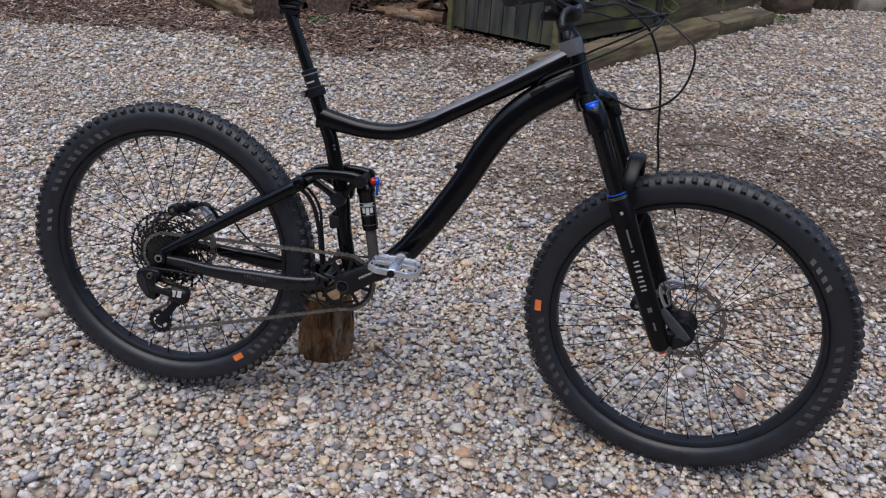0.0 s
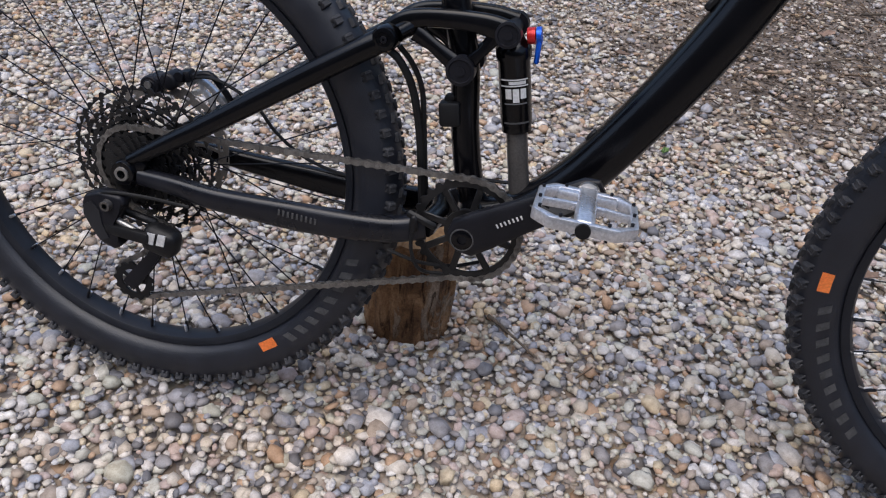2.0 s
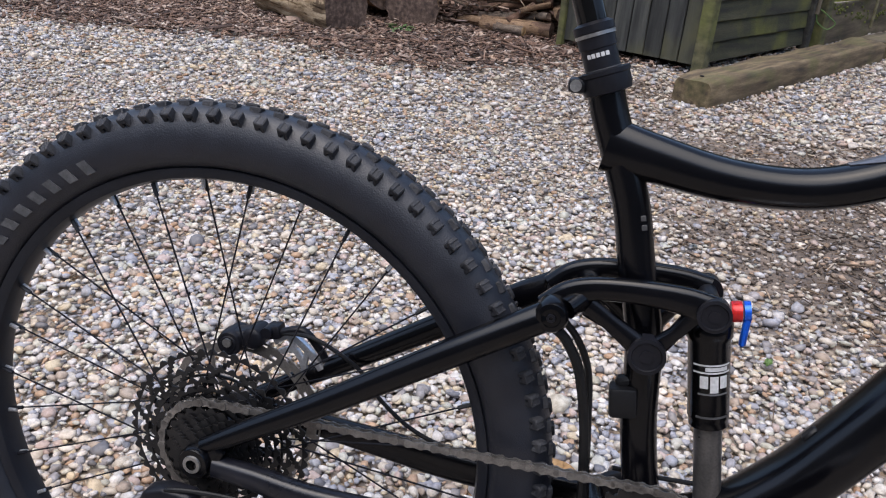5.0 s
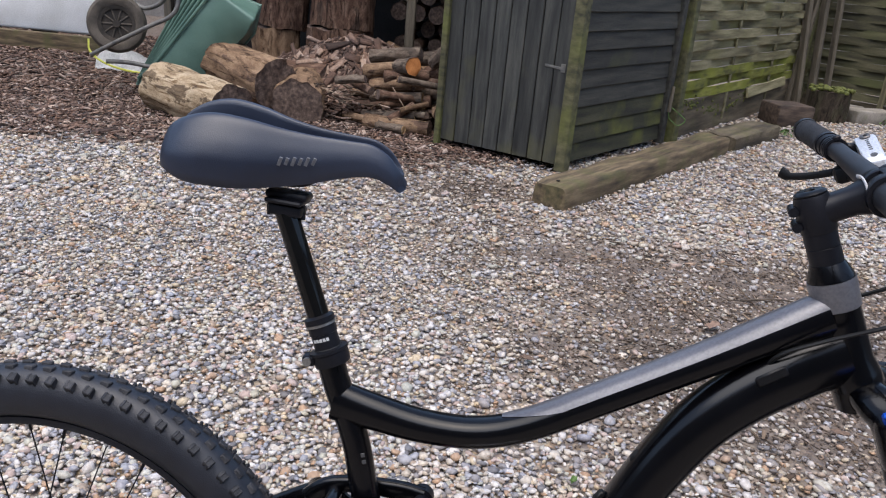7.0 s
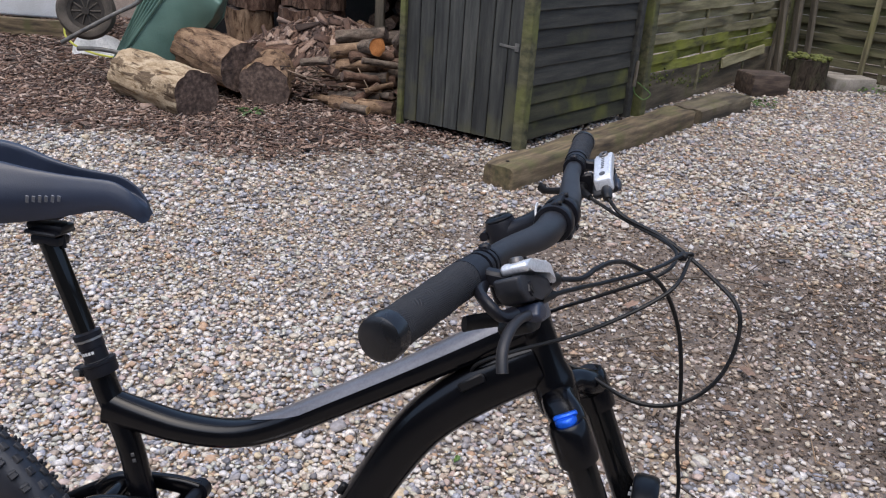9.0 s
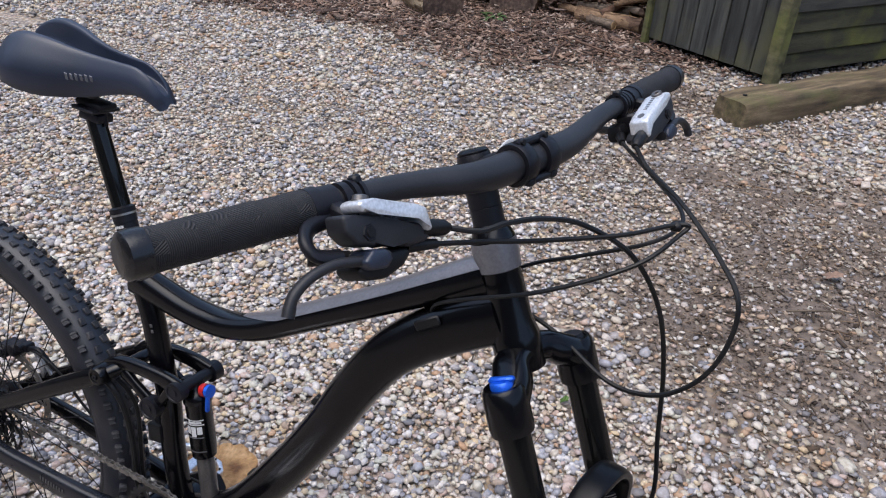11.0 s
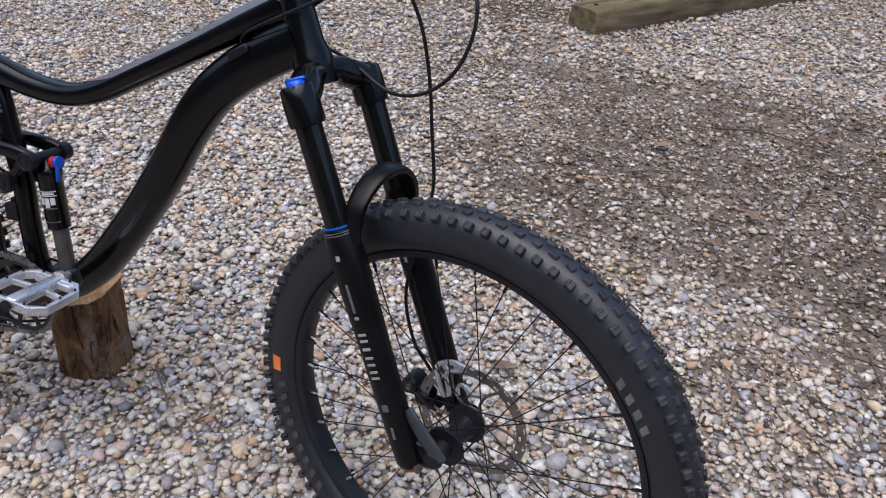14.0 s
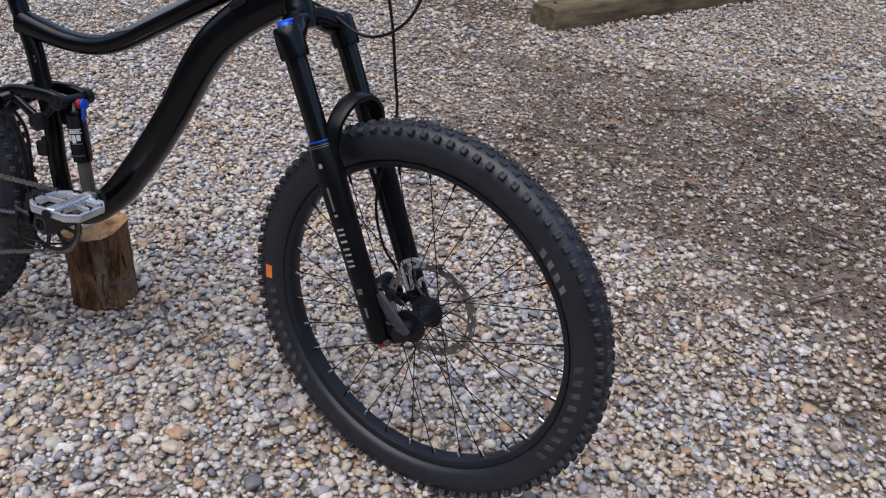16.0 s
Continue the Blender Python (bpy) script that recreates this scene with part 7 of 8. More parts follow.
# sleepers along the shed
def sleeper(p0, p1, w, h, seed, label, material, bolts=()):
    m, l = frame2(p0, p1)
    ob = base("sleeper", m @ pose(0, 0, -0.008), label, "timber sleeper", "sleepers by the shed")
    n, prof = 48, [(0, 0), (0, 0.45), (0.01, 0.88), (0.09, 1), (0.3, 1), (0.5, 1), (0.72, 1), (0.92, 1), (1, 0.87), (1, 0.4), (1, 0)]
    rings = []
    for k in range(n + 1):
        x = l * k / n
        e = min(x, l - x)
        worn = 0.010 * math.exp(-e / 0.03)
        ring = []
        for i, (u, v) in enumerate(prof):
            q = Vector((x * 3 + seed * 7, u * 3, v * 3))
            d = 0.012 * noise.noise(q) + 0.005 * noise.noise(Vector((x * 9, u * 22, v * 22))) - 0.010 * max(0, noise.noise(Vector((x * 2 + 3, u * 14 + seed, v * 9))) - 0.25)
            ring.append((x + (0.012 * noise.noise(Vector((seed, u * 5, v * 5))) if k in (0, n) else 0), (u - 0.5) * (w + d - worn) + w / 2, v * (h + d - worn)))
        rings.append(ring)
    part("beam", loft(B_(), rings), material, ob, sharp=55)
    for x, y in bolts:
        part("bolt_head", cyl(B_(), (x, y, h - 0.004), (x, y, h + 0.003), 0.011, 0.010, 10), PLASTIC, ob, "dark rusty bolt head")
    return ob


sleeper((0.775, 3.335), (2.015, 5.29), 0.205, 0.128, 1, "long weathered timber sleeper lying on gravel by the shed", SLEEPW, ((0.09, 0.11), (0.17, 0.06)))
sleeper((2.08, 5.36), (2.60, 6.12), 0.26, 0.115, 2, "short mossy timber sleeper lying beside the fence", SLEEPD)


# cord looped on the shed's end post
bm = tube(B_(), spline([(1.545, 5.285, 0.40), (1.535, 5.28, 0.30), (1.545, 5.278, 0.215), (1.58, 5.28, 0.18), (1.625, 5.28, 0.16), (1.665, 5.285, 0.20), (1.62, 5.30, 0.24), (1.56, 5.30, 0.28)], 6), 0.004, 6)
thing("cord", bm, GREENL, "green garden cord hanging from the shed post", "cord")
thing("wooden_hook", tube(B_(), [(1.543, 5.288, 0.433), (1.538, 5.286, 0.25)], [0.012, 0.014], 8), POLEW, "small pale wooden handle hung on the shed post", "handle")


# fences of woven slats
def woven_fence(name, p0, p1, cells, height, sh, label, wood, low, foot, post0=True):
    """Thin slats woven round upright battens; the lowest few slats may be of another wood."""
    m, l = frame2(p0, p1)
    f = base(name, m, label, "fence")
    cw = l / cells
    mesh = {}
    for ph in (0, 1):
        for mat_ in (wood, low):
            bm = B_()
            rings = []
            n = cells * 12
            for k in range(n + 1):
                x = l * k / n
                y = 0.017 * math.tanh(2.2 * math.cos(math.pi * x / cw + math.pi * ph))
                hh = sh * 1.0 + 0.002 * math.sin(k * 1.3 + ph)
                rings.append([(x, y - 0.004, 0.002 * math.sin(k * 0.7)), (x, y - 0.004, hh), (x, y + 0.004, hh), (x, y + 0.004, 0.002 * math.sin(k * 0.7))])
            loft(bm, rings)
            mesh[ph, mat_.name] = finish(bm, "slat", mat_)
    for k in range(int((height - foot) / sh)):
        shared("slat", mesh[k % 2, (low if k < 3 else wood).name], f, pose(0, 0, foot + sh * k, 0, 0.12 * math.sin(5.1 * k), 0))
    for k in range(cells + 1):
        part("batten", board_mesh(height, 0.035, 0.016, k, 0.003), wood, f, "", pose(cw * k + 0.0175, -0.008, 0.06, 0, -90, 0))
    part("gravel_board", board_mesh(l, foot - 0.01, 0.03, 3, 0.004), SLEEPD, f, "dark mossy bottom board", pose(0, 0.012, 0.0))
    if post0:
        part("post", board_mesh(height + 0.05, 0.09, 0.08, 8, 0.008), POSTW, f, "green mossy square post", pose(0.03, -0.03, 0.0, 0, -92, 0))
    return f


fence = woven_fence("fence", (1.60, 5.50), (3.34, 8.35), 3, 1.85, 0.074, "mossy green woven-slat fence panel beside the shed", FENCEW, FENCEG, 0.29)
part("loose_board", board_mesh(1.10, 0.085, 0.02, 31, 0.003), FENCEW, fence, "short mossy board slipped down the fence", pose(1.60, -0.035, 0.20, -8, -2, 0))
rr = random.Random(12)
b = bmesh.new()
for k in range(170):
    x = rr.uniform(0.10, 1.75)
    z = 0.20 + 0.05 * math.sin(4.3 * x) + rr.gauss(0, 0.028)
    bmesh.ops.create_icosphere(b, subdivisions=1, radius=rr.uniform(0.007, 0.021), matrix=pose(x, 0.004, z, 0, 0, rr.uniform(0, 90)) @ Matrix.Diagonal((1.3, 0.8, 0.7, 1)))
tagged(part("moss_cushion", b, MOSSY, fence), "yellow-green moss on the bottom board", kind="stuff")
woven_fence("fence", (3.40, 8.34), (6.4, 5.70), 4, 1.85, 0.076, "weathered dark olive woven-slat fence panel closing the yard", FENCED, FENCED, 0.14, False)
for x, y, lean, tilt, r in ((3.16, 8.02, 2, -3, 0.045), (3.24, 7.93, -5, 3, 0.05), (3.36, 7.9, -4, 2, 0.05), (3.50, 7.88, -3, 3, 0.04)):
    bm = tube(B_(), [(0.003 * math.sin(k), 0, 1.85 * k / 6) for k in range(7)], [(r * 0.55, r)] * 7, 8, (1, 0, 0), 3)
    thing("timber_pole", bm, POLEW, "grey rough timber leaning in the fence corner", "timber pole", pose(x, y, 0, lean, -tilt, 20), group="leaning timbers")
thing("corner_post", board_mesh(1.9, 0.22, 0.12, 19, 0.008), POSTW, "dark mossy post in the fence corner", "fence post", pose(3.47, 8.40, 0, 0, -90, 0))
thing("rail_post", board_mesh(1.7, 0.05, 0.04, 9, 0.006), FENCEW, "slanting weathered rail against the fence", "timber pole", pose(4.02, 7.72, 0, 0, 0, -41) @ pose(0, -0.07, 0, 0, -89, 0))
b = box(B_(), (0.42, 0.30, 0.19), Matrix(), 0.02, segs=2)
for v in b.verts:
    v.co += Vector((0.012 * math.sin(9 * v.co.y), 0.012 * math.sin(8 * v.co.x), 0.008 * math.sin(11 * v.co.x + 3)))
thing("step_block", b, BLOCKW, "worn timber block standing at the fence foot", "timber block", pose(2.86, 6.93, 0.085, 0, 0, 25))
stump = base("stump", pose(3.36, 7.38, -0.01), "dark sawn stump with a mossy planted top", "tree stump")
s1, t1 = lumpy_log(0.185, 0.29, 8, amp=0.04)
part("bark", s1, STUMPB, stump)
part("cut_top", t1, CUTD, stump)
bm = B_()
rr = random.Random(4)
for k in range(60):
    a, q = rr.uniform(0, 6.28), 0.19 * math.sqrt(rr.random())
    bmesh.ops.create_icosphere(bm, subdivisions=1, radius=rr.uniform(0.018, 0.04), matrix=pose(q * math.cos(a), q * math.sin(a), 0.295 + rr.uniform(-0.01, 0.02)) @ Matrix.Diagonal((1, 1, 0.6, 1)))
part("moss_cushion", bm, MOSSY, stump, "green moss cushion")
for x, y, s, yaw, lab in ((3.80, 7.50, (0.46, 0.24, 0.13), 20, "pale stone slab lying on gravel by the fence"), (3.62, 7.78, (0.40, 0.25, 0.12), -35, "grey concrete block against the fence")):
    b = box(B_(), s, Matrix(), 0.018, segs=2)
    thing("stone_slab", b, STONE, lab, "stone slab", pose(x, y, s[2] / 2 - 0.01, 0, 0, yaw), group="slabs by the fence")
m_, l_ = frame2((3.95, 7.70), (6.2, 5.72))
thing("concrete_kerb", box(B_(), (l_, 0.22, 0.06), m_ @ pose(l_ / 2, 0, 0.015), 0.012), STONE, "pale concrete strip along the fence foot", "kerb", kind="structure")


def weed(x, y, size, seed, label):
    r = random.Random(seed)
    bm = B_()
    for k in range(46):
        a, q = r.uniform(0, 6.28), size * math.sqrt(r.random())
        l, w = r.uniform(0.03, 0.065), r.uniform(0.006, 0.014)
        m = pose(q * math.cos(a), q * math.sin(a), r.uniform(0, size * 0.5), r.uniform(-60, 20), 0, math.degrees(a) - 90 + r.uniform(-40, 40))
        p = [m @ Vector(v) for v in ((0, 0, 0), (w, l * 0.5, 0.004), (0, l, -0.004), (-w, l * 0.5, 0.004))]
        v = [bm.verts.new(c) for c in p]
        bm.faces.new(v)
    thing("weed", bm, GREENL, label, "weed", pose(x, y, 0.01), group="weeds")


weed(4.02, 7.40, 0.13, 1, "low green weed growing beside the slab")
weed(4.35, 7.05, 0.16, 2, "low green weed at the edge of gravel")
weed(2.72, 6.28, 0.10, 3, "small yellow-green weed beside the sleeper")
weed(3.78, 7.78, 0.12, 4, "green weed behind the pale slab")
weed(-1.05, 4.42, 0.06, 5, "tiny green weed at the foot of a log")


BRANCH = bark_material("grey_branch_bark", [(0.07, 0.052, 0.040), (0.14, 0.105, 0.08), (0.22, 0.175, 0.135)], [(0.05, 0.04, 0.034), (0.12, 0.095, 0.075)], (0.35, 0.3, 0.27), 18, 0.58)


# ---- felled logs ----
def log(p0, p1, r, seed, bark, ends, label, rows=10, seg=26, amp=0.05, group="felled logs", name="log"):
    m = aim(p0, p1)
    l = (Vector(p1) - Vector(p0)).length
    ob = base(name, m, label, "log", group)
    rings = []
    for k in range(rows + 1):
        x = l * k / rows
        ring = []
        for i in range(seg):
            a = 2 * math.pi * i / seg
            n = Vector((x / r * 0.5 + seed * 3.1, math.cos(a), math.sin(a)))
            q = r * (1 + amp * (1.3 * noise.fractal(n * 0.9, 1.0, 2.0, 3) + 0.9 * noise.noise(Vector((n.x * 1.2, n.y * 3.2, n.z * 3.2))) - 0.7 * abs(noise.noise(Vector((n.x * 1.5, n.y * 7, n.z * 7))))))
            e = (0.10 * r * noise.noise(Vector((seed, 2 * n.y, 2 * n.z))) + 0.04 * r * noise.noise(Vector((seed, 9 * n.y, 9 * n.z)))) if k in (0, rows) else 0
            ring.append((x + e, q * math.cos(a), q * math.sin(a)))
        rings.append(ring)
    part("bark", loft(B_(), rings, caps=False), bark, ob)
    for ring, sgn in ((rings[0], -1), (rings[-1], 1)):
        bm = B_()
        mid = sum(math.hypot(v[1], v[2]) for v in ring) / seg
        end = 0 if sgn < 0 else l
        t = [ring]
        for f in (0.94, 0.75, 0.5, 0.25, 0.03):
            row = []
            for i, v in enumerate(ring):
                a, q = math.atan2(v[2], v[1]), (math.hypot(v[1], v[2]) * f + mid * (1 - f)) * f
                y, z = q * math.cos(a), q * math.sin(a)
                row.append((end + (v[0] - end) * f ** 3 + sgn * (0.010 * noise.noise(Vector((y * 9, z * 9, seed))) - 0.004 * (f > 0.9)), y, z))
            t.append(row)
        loft(bm, t, caps=False)
        bm.faces.new([v for v in bm.verts][-seg:])
        part("sawn_end", bm, ends, ob)
    return ob


log((-2.04, 4.70, 0.150), (-1.36, 4.27, 0.125), 0.170, 1, PALELOG, CUTD, "pale weathered log lying on bark chips", 24, 56, 0.07)
log((-1.88, 5.28, 0.295), (-1.24, 4.78, 0.235), 0.176, 2, BROWNLOG, CUTD, "thick brown log resting on other logs", 24, 56, 0.08)
log((-1.07, 4.72, 0.115), (-1.20, 5.30, 0.125), 0.178, 3, BROWNLOG, CUTD, "dark cut log with its sawn face outward", 20, 56, 0.09)
log((-1.44, 4.98, 0.110), (-1.30, 5.50, 0.115), 0.130, 4, REDLOG, CUTD, "dark log wedged beneath another log", 16, 44, 0.09)
log((-1.15, 6.20, 0.0), (-1.15, 6.20, 0.52), 0.27, 5, REDLOG, CUTD, "large upright chopping block of weathered wood", 20, 60, 0.09)
log((-1.13, 6.22, 0.53), (-1.12, 6.22, 0.95), 0.26, 6, REDLOG, CUTD, "round of wood stacked on a chopping block", 20, 60, 0.09)
log((-1.75, 6.35, 0.0), (-1.75, 6.35, 0.46), 0.22, 7, BROWNLOG, CUTD, "upright round of brown wood among chips", 18, 50, 0.09)
log((-1.72, 6.38, 0.47), (-1.68, 6.38, 0.85), 0.23, 17, REDLOG, CUTD, "round of wood stacked on another round", 18, 50, 0.09)
log((-0.86, 5.55, 0.19), (-0.60, 5.85, 0.22), 0.14, 8, REDLOG, CUTD, "short split log among wood chips", 14, 40, 0.12)
log((-1.40, 5.60, 0.16), (-1.05, 5.50, 0.17), 0.13, 18, REDLOG, CUTD, "short brown log half buried in chips", 14, 40, 0.12)
log((-0.30, 5.95, 0.20), (-0.72, 6.05, 0.36), 0.12, 19, BROWNLOG, CUTD, "short log leaning on the heap of chips", 14, 40, 0.12)
# branch pile by the shed
pile = [(-0.60, 4.80, 0.045, -0.13, 4.72, 0.05, 0.052), (-0.64, 4.92, 0.06, -0.25, 4.86, 0.10, 0.038), (-0.70, 4.98, 0.10, -0.16, 4.96, 0.20, 0.044), (-0.74, 5.12, 0.05, -0.15, 5.10, 0.06, 0.05),
        (-0.62, 5.08, 0.25, -0.30, 4.98, 0.30, 0.046), (-0.55, 5.16, 0.14, -0.10, 5.05, 0.18, 0.055), (-0.72, 5.22, 0.16, -0.20, 5.20, 0.24, 0.05), (-0.42, 5.06, 0.40, -0.30, 4.92, 0.43, 0.062),
        (-0.68, 5.12, 0.34, -0.32, 5.04, 0.42, 0.048), (-0.20, 5.10, 0.24, -0.07, 4.90, 0.28, 0.06), (-0.22, 5.14, 0.36, -0.09, 4.96, 0.42, 0.055), (-0.16, 4.98, 0.46, -0.07, 4.86, 0.56, 0.055),
        (-0.80, 5.30, 0.05, -0.20, 5.32, 0.06, 0.055), (-0.75, 5.34, 0.16, -0.15, 5.34, 0.17, 0.055), (-0.70, 5.36, 0.27, -0.15, 5.36, 0.30, 0.055), (-0.55, 5.40, 0.40, -0.08, 5.42, 0.46, 0.055), (-0.16, 5.12, 0.12, -0.07, 4.82, 0.14, 0.05), (-0.60, 4.98, 0.18, -0.22, 4.93, 0.22, 0.04), (-0.52, 5.02, 0.33, -0.20, 5.05, 0.36, 0.042), (-0.66, 5.20, 0.44, -0.28, 5.14, 0.50, 0.05), (-0.78, 4.95, 0.04, -0.48, 4.74, 0.05, 0.03), (-0.50, 4.74, 0.035, -0.30, 4.66, 0.04, 0.03)]
for k, (x0, y0, z0, x1, y1, z1, r) in enumerate(pile):
    log((x0, y0, z0), (x1, y1, z1), r, 30 + k, (BROWNLOG, BRANCH, REDLOG, BRANCH)[k % 4], CUTO if k == 7 else CUT if k % 4 == 1 else CUTD, "cut branch with a fresh orange end in the woodpile" if k == 7 else "cut branch lying in the woodpile by the shed", 10, 18, 0.13, "woodpile branches", "branch")
rr = random.Random(77)
for k in range(14):
    x, y, z, l = rr.uniform(-0.72, -0.18), rr.uniform(4.78, 5.12), rr.uniform(0.03, 0.34), rr.uniform(0.20, 0.42)
    yaw, tilt = math.radians(rr.uniform(-60, 60)), math.radians(rr.uniform(-10, 30))
    d = Vector((math.cos(yaw) * math.cos(tilt), math.sin(yaw) * math.cos(tilt), math.sin(tilt))) * l / 2
    c0 = Vector((x, y, max(z, abs(d.z) + 0.02)))
    log(tuple(c0 - d), tuple(c0 + d), rr.uniform(0.016, 0.032), 200 + k, (BRANCH, REDLOG, BROWNLOG)[k % 3], CUTD, "thin cut branch lying across the woodpile", 8, 12, 0.14, "woodpile branches", "branch")
# thin sticks over the heap
rng = np.random.default_rng(31)
n = 150
X, Y = rng.uniform(-1.0, -0.3, n), rng.uniform(4.75, 5.9, n)
P, F = slivers(rng, X, Y, 0.13, 0.007, 0.007, 0.26)
tagged(new("brushwood", stuff_mesh("brushwood", [(P, F)], LITTER)), "tangle of thin dry sticks on the woodpile", "brushwood", kind="stuff")

# wood store: dark open shelter with stacked logs
store = base("wood_store", pose(-0.9, 7.4, 0), "dark open timber wood store behind the logs", "wood store")
part("post", board_mesh(1.95, 0.075, 0.07, 41, 0.006), POLEW, store, "", pose(0.42, -1.35, 0, 0, -90, 0))
part("post", board_mesh(1.95, 0.075, 0.07, 42, 0.006), POLEW, store, "", pose(-2.0, -0.6, 0, 0, -90, 0))
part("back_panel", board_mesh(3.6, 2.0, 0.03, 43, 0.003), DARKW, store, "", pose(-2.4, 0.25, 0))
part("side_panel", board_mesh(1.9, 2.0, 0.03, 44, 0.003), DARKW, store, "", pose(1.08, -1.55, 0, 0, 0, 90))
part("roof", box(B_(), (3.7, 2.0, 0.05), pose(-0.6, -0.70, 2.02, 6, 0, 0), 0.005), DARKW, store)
rr = random.Random(51)
k = 0
for row in range(7):
    for col in range(8):
        r = rr.uniform(0.055, 0.085)
        x, z = -0.72 + 0.165 * col + rr.uniform(-0.02, 0.02) + 0.08 * (row % 2), 0.08 + 0.145 * row
        y0 = 6.75 + rr.uniform(-0.08, 0.08)
        log((x, y0, z), (x + rr.uniform(-0.03, 0.03), y0 + 0.45, z), r, 60 + k, REDLOG, CUTD, "split log stacked in the dark wood store", 3, 10, 0.09, "stacked logs", "stacked_log")
        k += 1

# ---- tipped green wheelbarrow ----
RIMB = surface("rusty_dark_rim", [(0.022, 0.018, 0.014), (0.06, 0.048, 0.036)], 14, 0.85, 0, 0.3, 200)
barrow = base("wheelbarrow", pose(-2.05, 5.30, 0), "upturned green plastic wheelbarrow leaning behind the logs", "wheelbarrow")
INVB = barrow.matrix_world.inverted()


front_ring = [(-2.30, 5.06, 0.10), (-2.27, 5.08, 0.20), (-1.78, 5.08, 0.80), (-1.49, 5.08, 0.623), (-1.57, 5.08, 0.51), (-1.85, 5.08, 0.20), (-2.10, 5.08, 0.04)]
rim_ring = [(-2.52, 5.30, 0.02), (-2.50, 5.30, 0.06), (-2.05, 5.30, 0.86), (-1.55, 5.36, 0.70), (-1.60, 5.36, 0.50), (-1.90, 5.36, 0.15), (-2.20, 5.34, 0.02)]
f_, rim_ = [Vector(v) for v in front_ring], [Vector(v) for v in rim_ring]
bm = B_()
loft(bm, [[INVB @ v for v in f_], [INVB @ (v * 0.5 + w * 0.5) for v, w in zip(f_, rim_)], [INVB @ w for w in rim_]], caps=False)
bm.faces.new([v for v in bm.verts][:7])
bmesh.ops.bevel(bm, geom=bm.edges[:], offset=0.022, segments=3, affect="EDGES", profile=0.5)
part("tub", bm, BARROW, barrow, "faded green plastic tub", sharp=60)
rim2 = [INVB @ w for w in rim_]
part("rim_lip", tube(B_(), rim2 + [rim2[0]], 0.014, 8), BARROW, barrow)
for k in range(6):
    t = 0.02 + 0.18 * k
    a, b2 = f_[1].lerp(rim_[1], t), f_[2].lerp(rim_[2], t)
    part("tub_rib", tube(B_(), [INVB @ (a + Vector((-0.012, -0.012, 0.004))), INVB @ (b2 + Vector((-0.012, -0.012, 0.004)))], 0.013, 8), BARROW, barrow)
WC = Vector((-2.50, 5.00, 0.507))
wm = INVB @ Matrix.Translation(WC) @ pose(0, 0, 0, 84, 0, 22)
wt = part("wheel_tyre", lathe(B_(), [(0.128, -0.03), (0.150, -0.045), (0.185, -0.043), (0.203, -0.024), (0.207, 0), (0.203, 0.024), (0.185, 0.043), (0.150, 0.045), (0.128, 0.03)], wm, 40, True), TYREB, barrow, "dusty grey rubber tyre")
bm = lathe(B_(), [(0.104, -0.026), (0.130, -0.032), (0.130, 0.032), (0.104, 0.026)], wm, 36, True)
cyl(bm, wm @ Vector((0, 0, -0.045)), wm @ Vector((0, 0, 0.045)), 0.026, None, 16)
lathe(bm, [(0.02, -0.012), (0.112, -0.012), (0.112, 0.012), (0.02, 0.012)], wm, 36, True)
wr = part("wheel_rim", bm, RIMB, barrow)
for k in range(10):
    part("wheel_spoke", box(B_(), (0.088, 0.011, 0.040), wm @ pose(0, 0, 0, 0, 0, 36 * k) @ pose(0.064, 0, 0), 0.003), TYREB, wr)
for pts in ([(-2.66, 4.90, 0.28), (-2.48, 4.90, 0.38), (-2.22, 4.92, 0.52), (-2.06, 4.95, 0.61), (-2.02, 4.98, 0.72), (-2.05, 5.02, 0.90)],
            [(-2.42, 5.08, 0.66), (-2.30, 5.06, 0.63), (-2.16, 5.04, 0.70), (-2.10, 5.04, 0.86)], [(-2.56, 4.93, 0.24), (-2.40, 4.95, 0.245), (-2.22, 4.99, 0.22)]):
    part("barrow_tube", tube(B_(), spline([INVB @ Vector(p) for p in pts], 6), 0.016, 10), TUBEM, barrow, "grey steel frame tube")

# white panel, edging and sack at the far left
thing("white_trough", box(B_(), (2.6, 0.5, 0.42), Matrix(), 0.03, segs=3), WHITEP, "long white painted trough behind timber edging", "trough", pose(-4.95, 6.95, 0.36, 0, 0, 4))
thing("edging_board", board_mesh(2.9, 0.17, 0.07, 71, 0.008), SLEEPW, "dark timber edging board on bark chips", "edging", pose(-6.2, 6.50, -0.01, 0, 0, 3))
for x in (-5.6, -4.9, -4.3):
    thing("trough_foot", box(B_(), (0.12, 0.30, 0.17), Matrix(), 0.01), STONE, "grey block carrying the white trough", "block", pose(x, 6.95, 0.076, 0, 0, 4), group="trough blocks")
r_ = random.Random(9)
bm = B_()
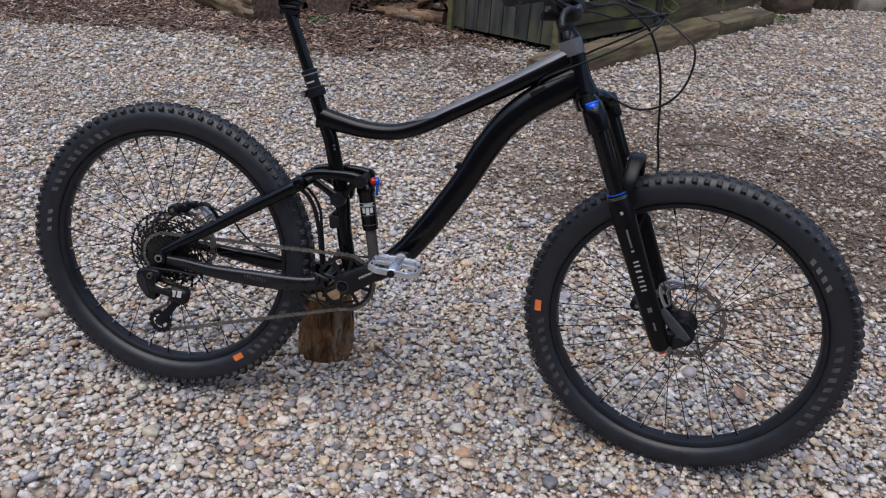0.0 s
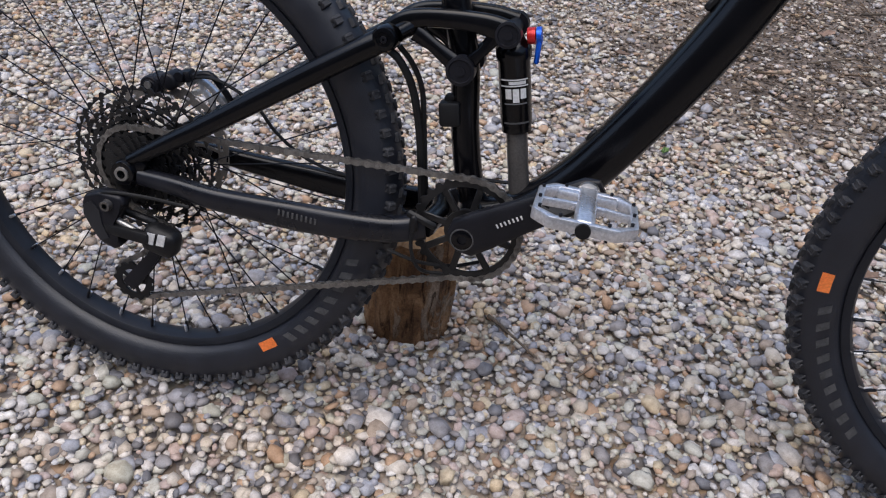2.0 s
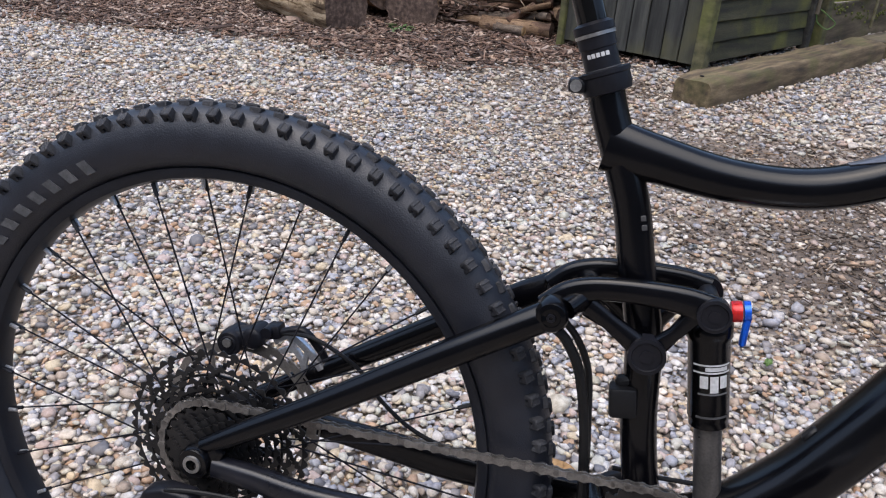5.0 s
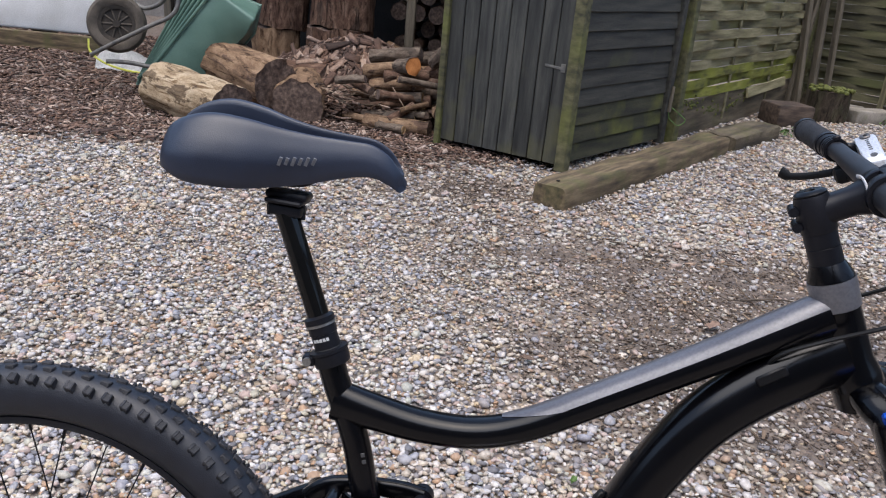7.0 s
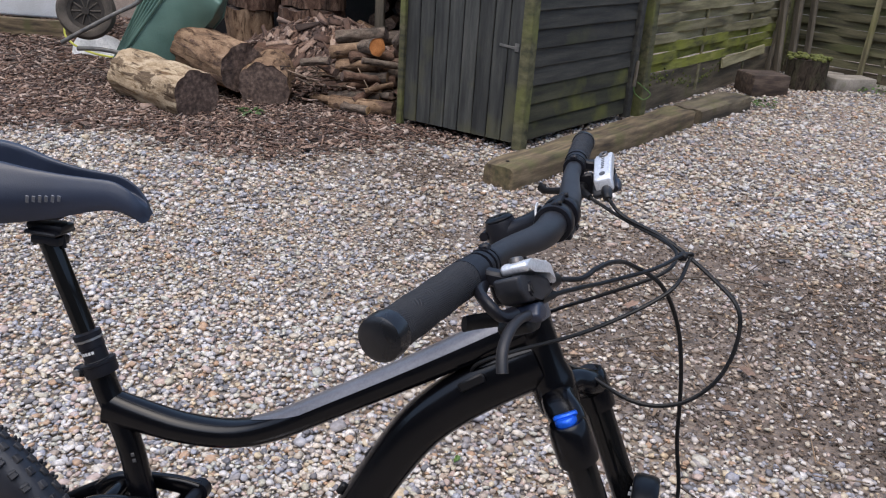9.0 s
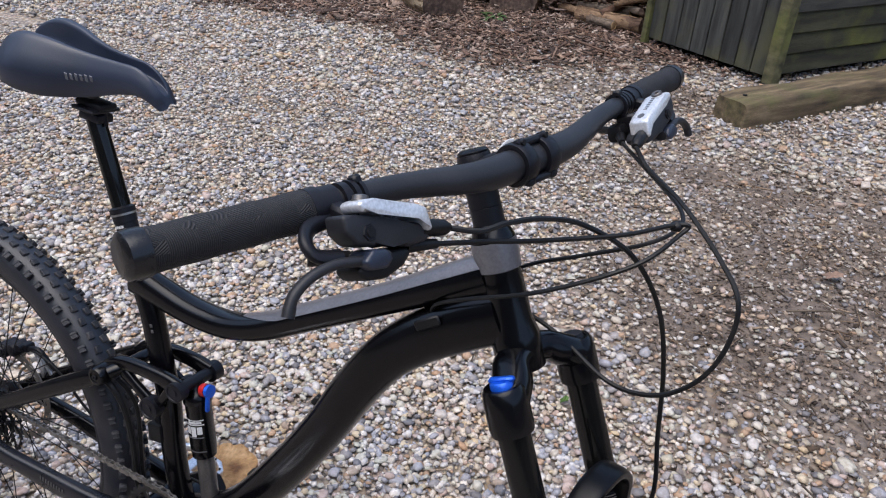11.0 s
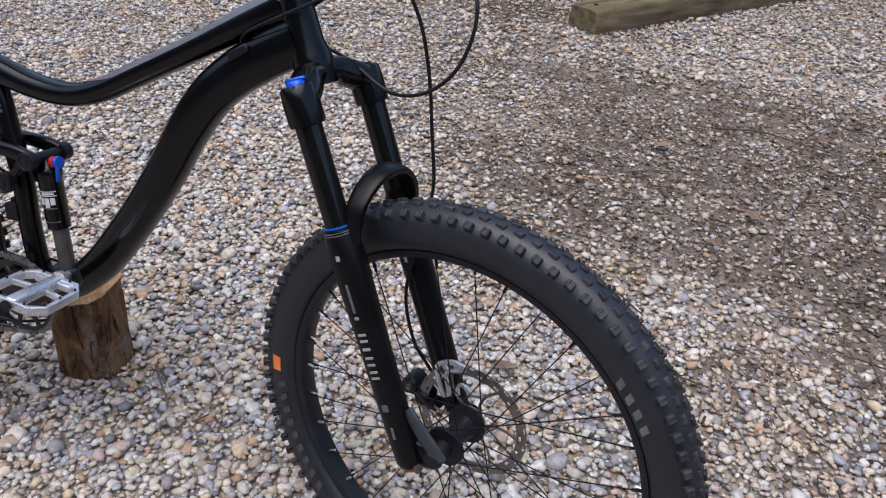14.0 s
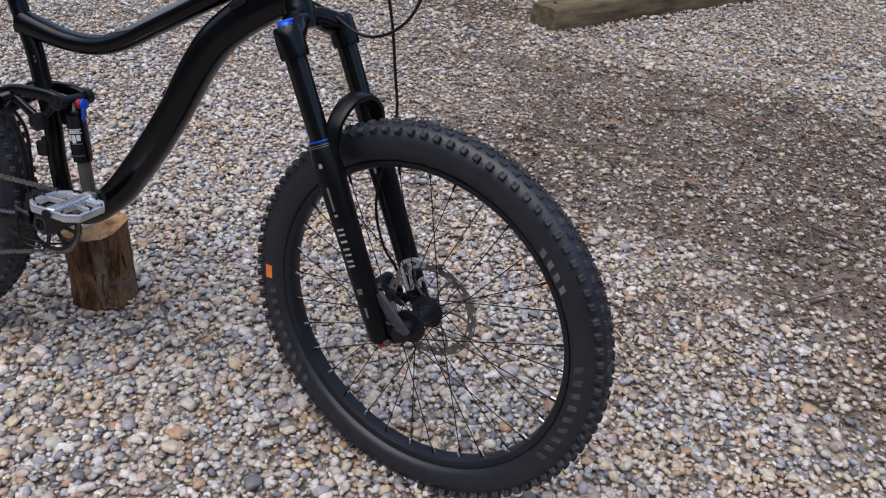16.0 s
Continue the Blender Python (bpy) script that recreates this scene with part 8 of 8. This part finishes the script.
for k in range(240):
    x, y, z = r_.uniform(-5.9, -4.0), r_.uniform(6.8, 7.1), 0.56 + r_.uniform(0, 0.25)
    l, w = r_.uniform(0.05, 0.12), r_.uniform(0.012, 0.03)
    m = pose(x, y, z, r_.uniform(-70, 70), r_.uniform(-40, 40), r_.uniform(0, 360))
    v = [bm.verts.new(m @ Vector(c)) for c in ((0, 0, 0), (w, l * 0.5, 0.004), (0, l, -0.004), (-w, l * 0.5, 0.004))]
    bm.faces.new(v)
thing("trough_plants", bm, GREENL, "leafy green plants growing in the white trough", "plants", kind="stuff")
bm = B_()
rows = []
for i in range(13):
    u = i / 12
    rows.append([(-3.16 + 0.62 * u + 0.02 * math.sin(5 * v), 5.82 + 0.34 * v / 8 + 0.03 * math.sin(7 * u + v), 0.010 + (0.10 + 0.10 * (1 - u)) * math.sin(math.pi * v / 8) * (0.5 + 0.5 * math.sin(3 * u + 1)) + 0.012 * math.sin(9 * u + 2 * v)) for v in range(9)] )
vs = [[bm.verts.new(p) for p in row] for row in rows]
for a, b2 in zip(vs, vs[1:]):
    for i in range(8):
        bm.faces.new((a[i], a[i + 1], b2[i + 1], b2[i]))
bmesh.ops.solidify(bm, geom=bm.faces[:], thickness=0.004)
sack = thing("plastic_sack", bm, SACK, "crumpled white plastic sack with yellow edge", "sack", sharp=70)
part("yellow_edge", tube(B_(), spline([(-3.20, 5.82, 0.26), (-3.18, 5.80, 0.16), (-3.05, 5.78, 0.08), (-2.85, 5.80, 0.03), (-2.6, 5.82, 0.02)], 6), [(0.003, 0.009)] * 25, 8), YELLOW, sack, "yellow plastic strip")


# plain walls added round yard and camera to keep sky from reflections and gaps
BLOCKER = surface("plain_blocker_grey", [(0.16, 0.15, 0.14), (0.24, 0.225, 0.21)], 3, 0.9, 0, 0.3, 60)
for name, size, at in (("wall_south", (19.0, 0.25, 4.2), (0.5, -6.0, 2.08)), ("wall_north", (19.0, 0.25, 3.0), (0.5, 10.6, 1.48)), ("wall_west", (0.25, 17.0, 3.2), (-8.9, 2.6, 1.58)), ("wall_east", (0.25, 17.0, 3.2), (9.9, 2.6, 1.58))):
    thing(name, box(B_(), size, Matrix(), 0.01), BLOCKER, "plain grey wall added to block the sky round the yard", "wall", pose(*at), kind="structure")
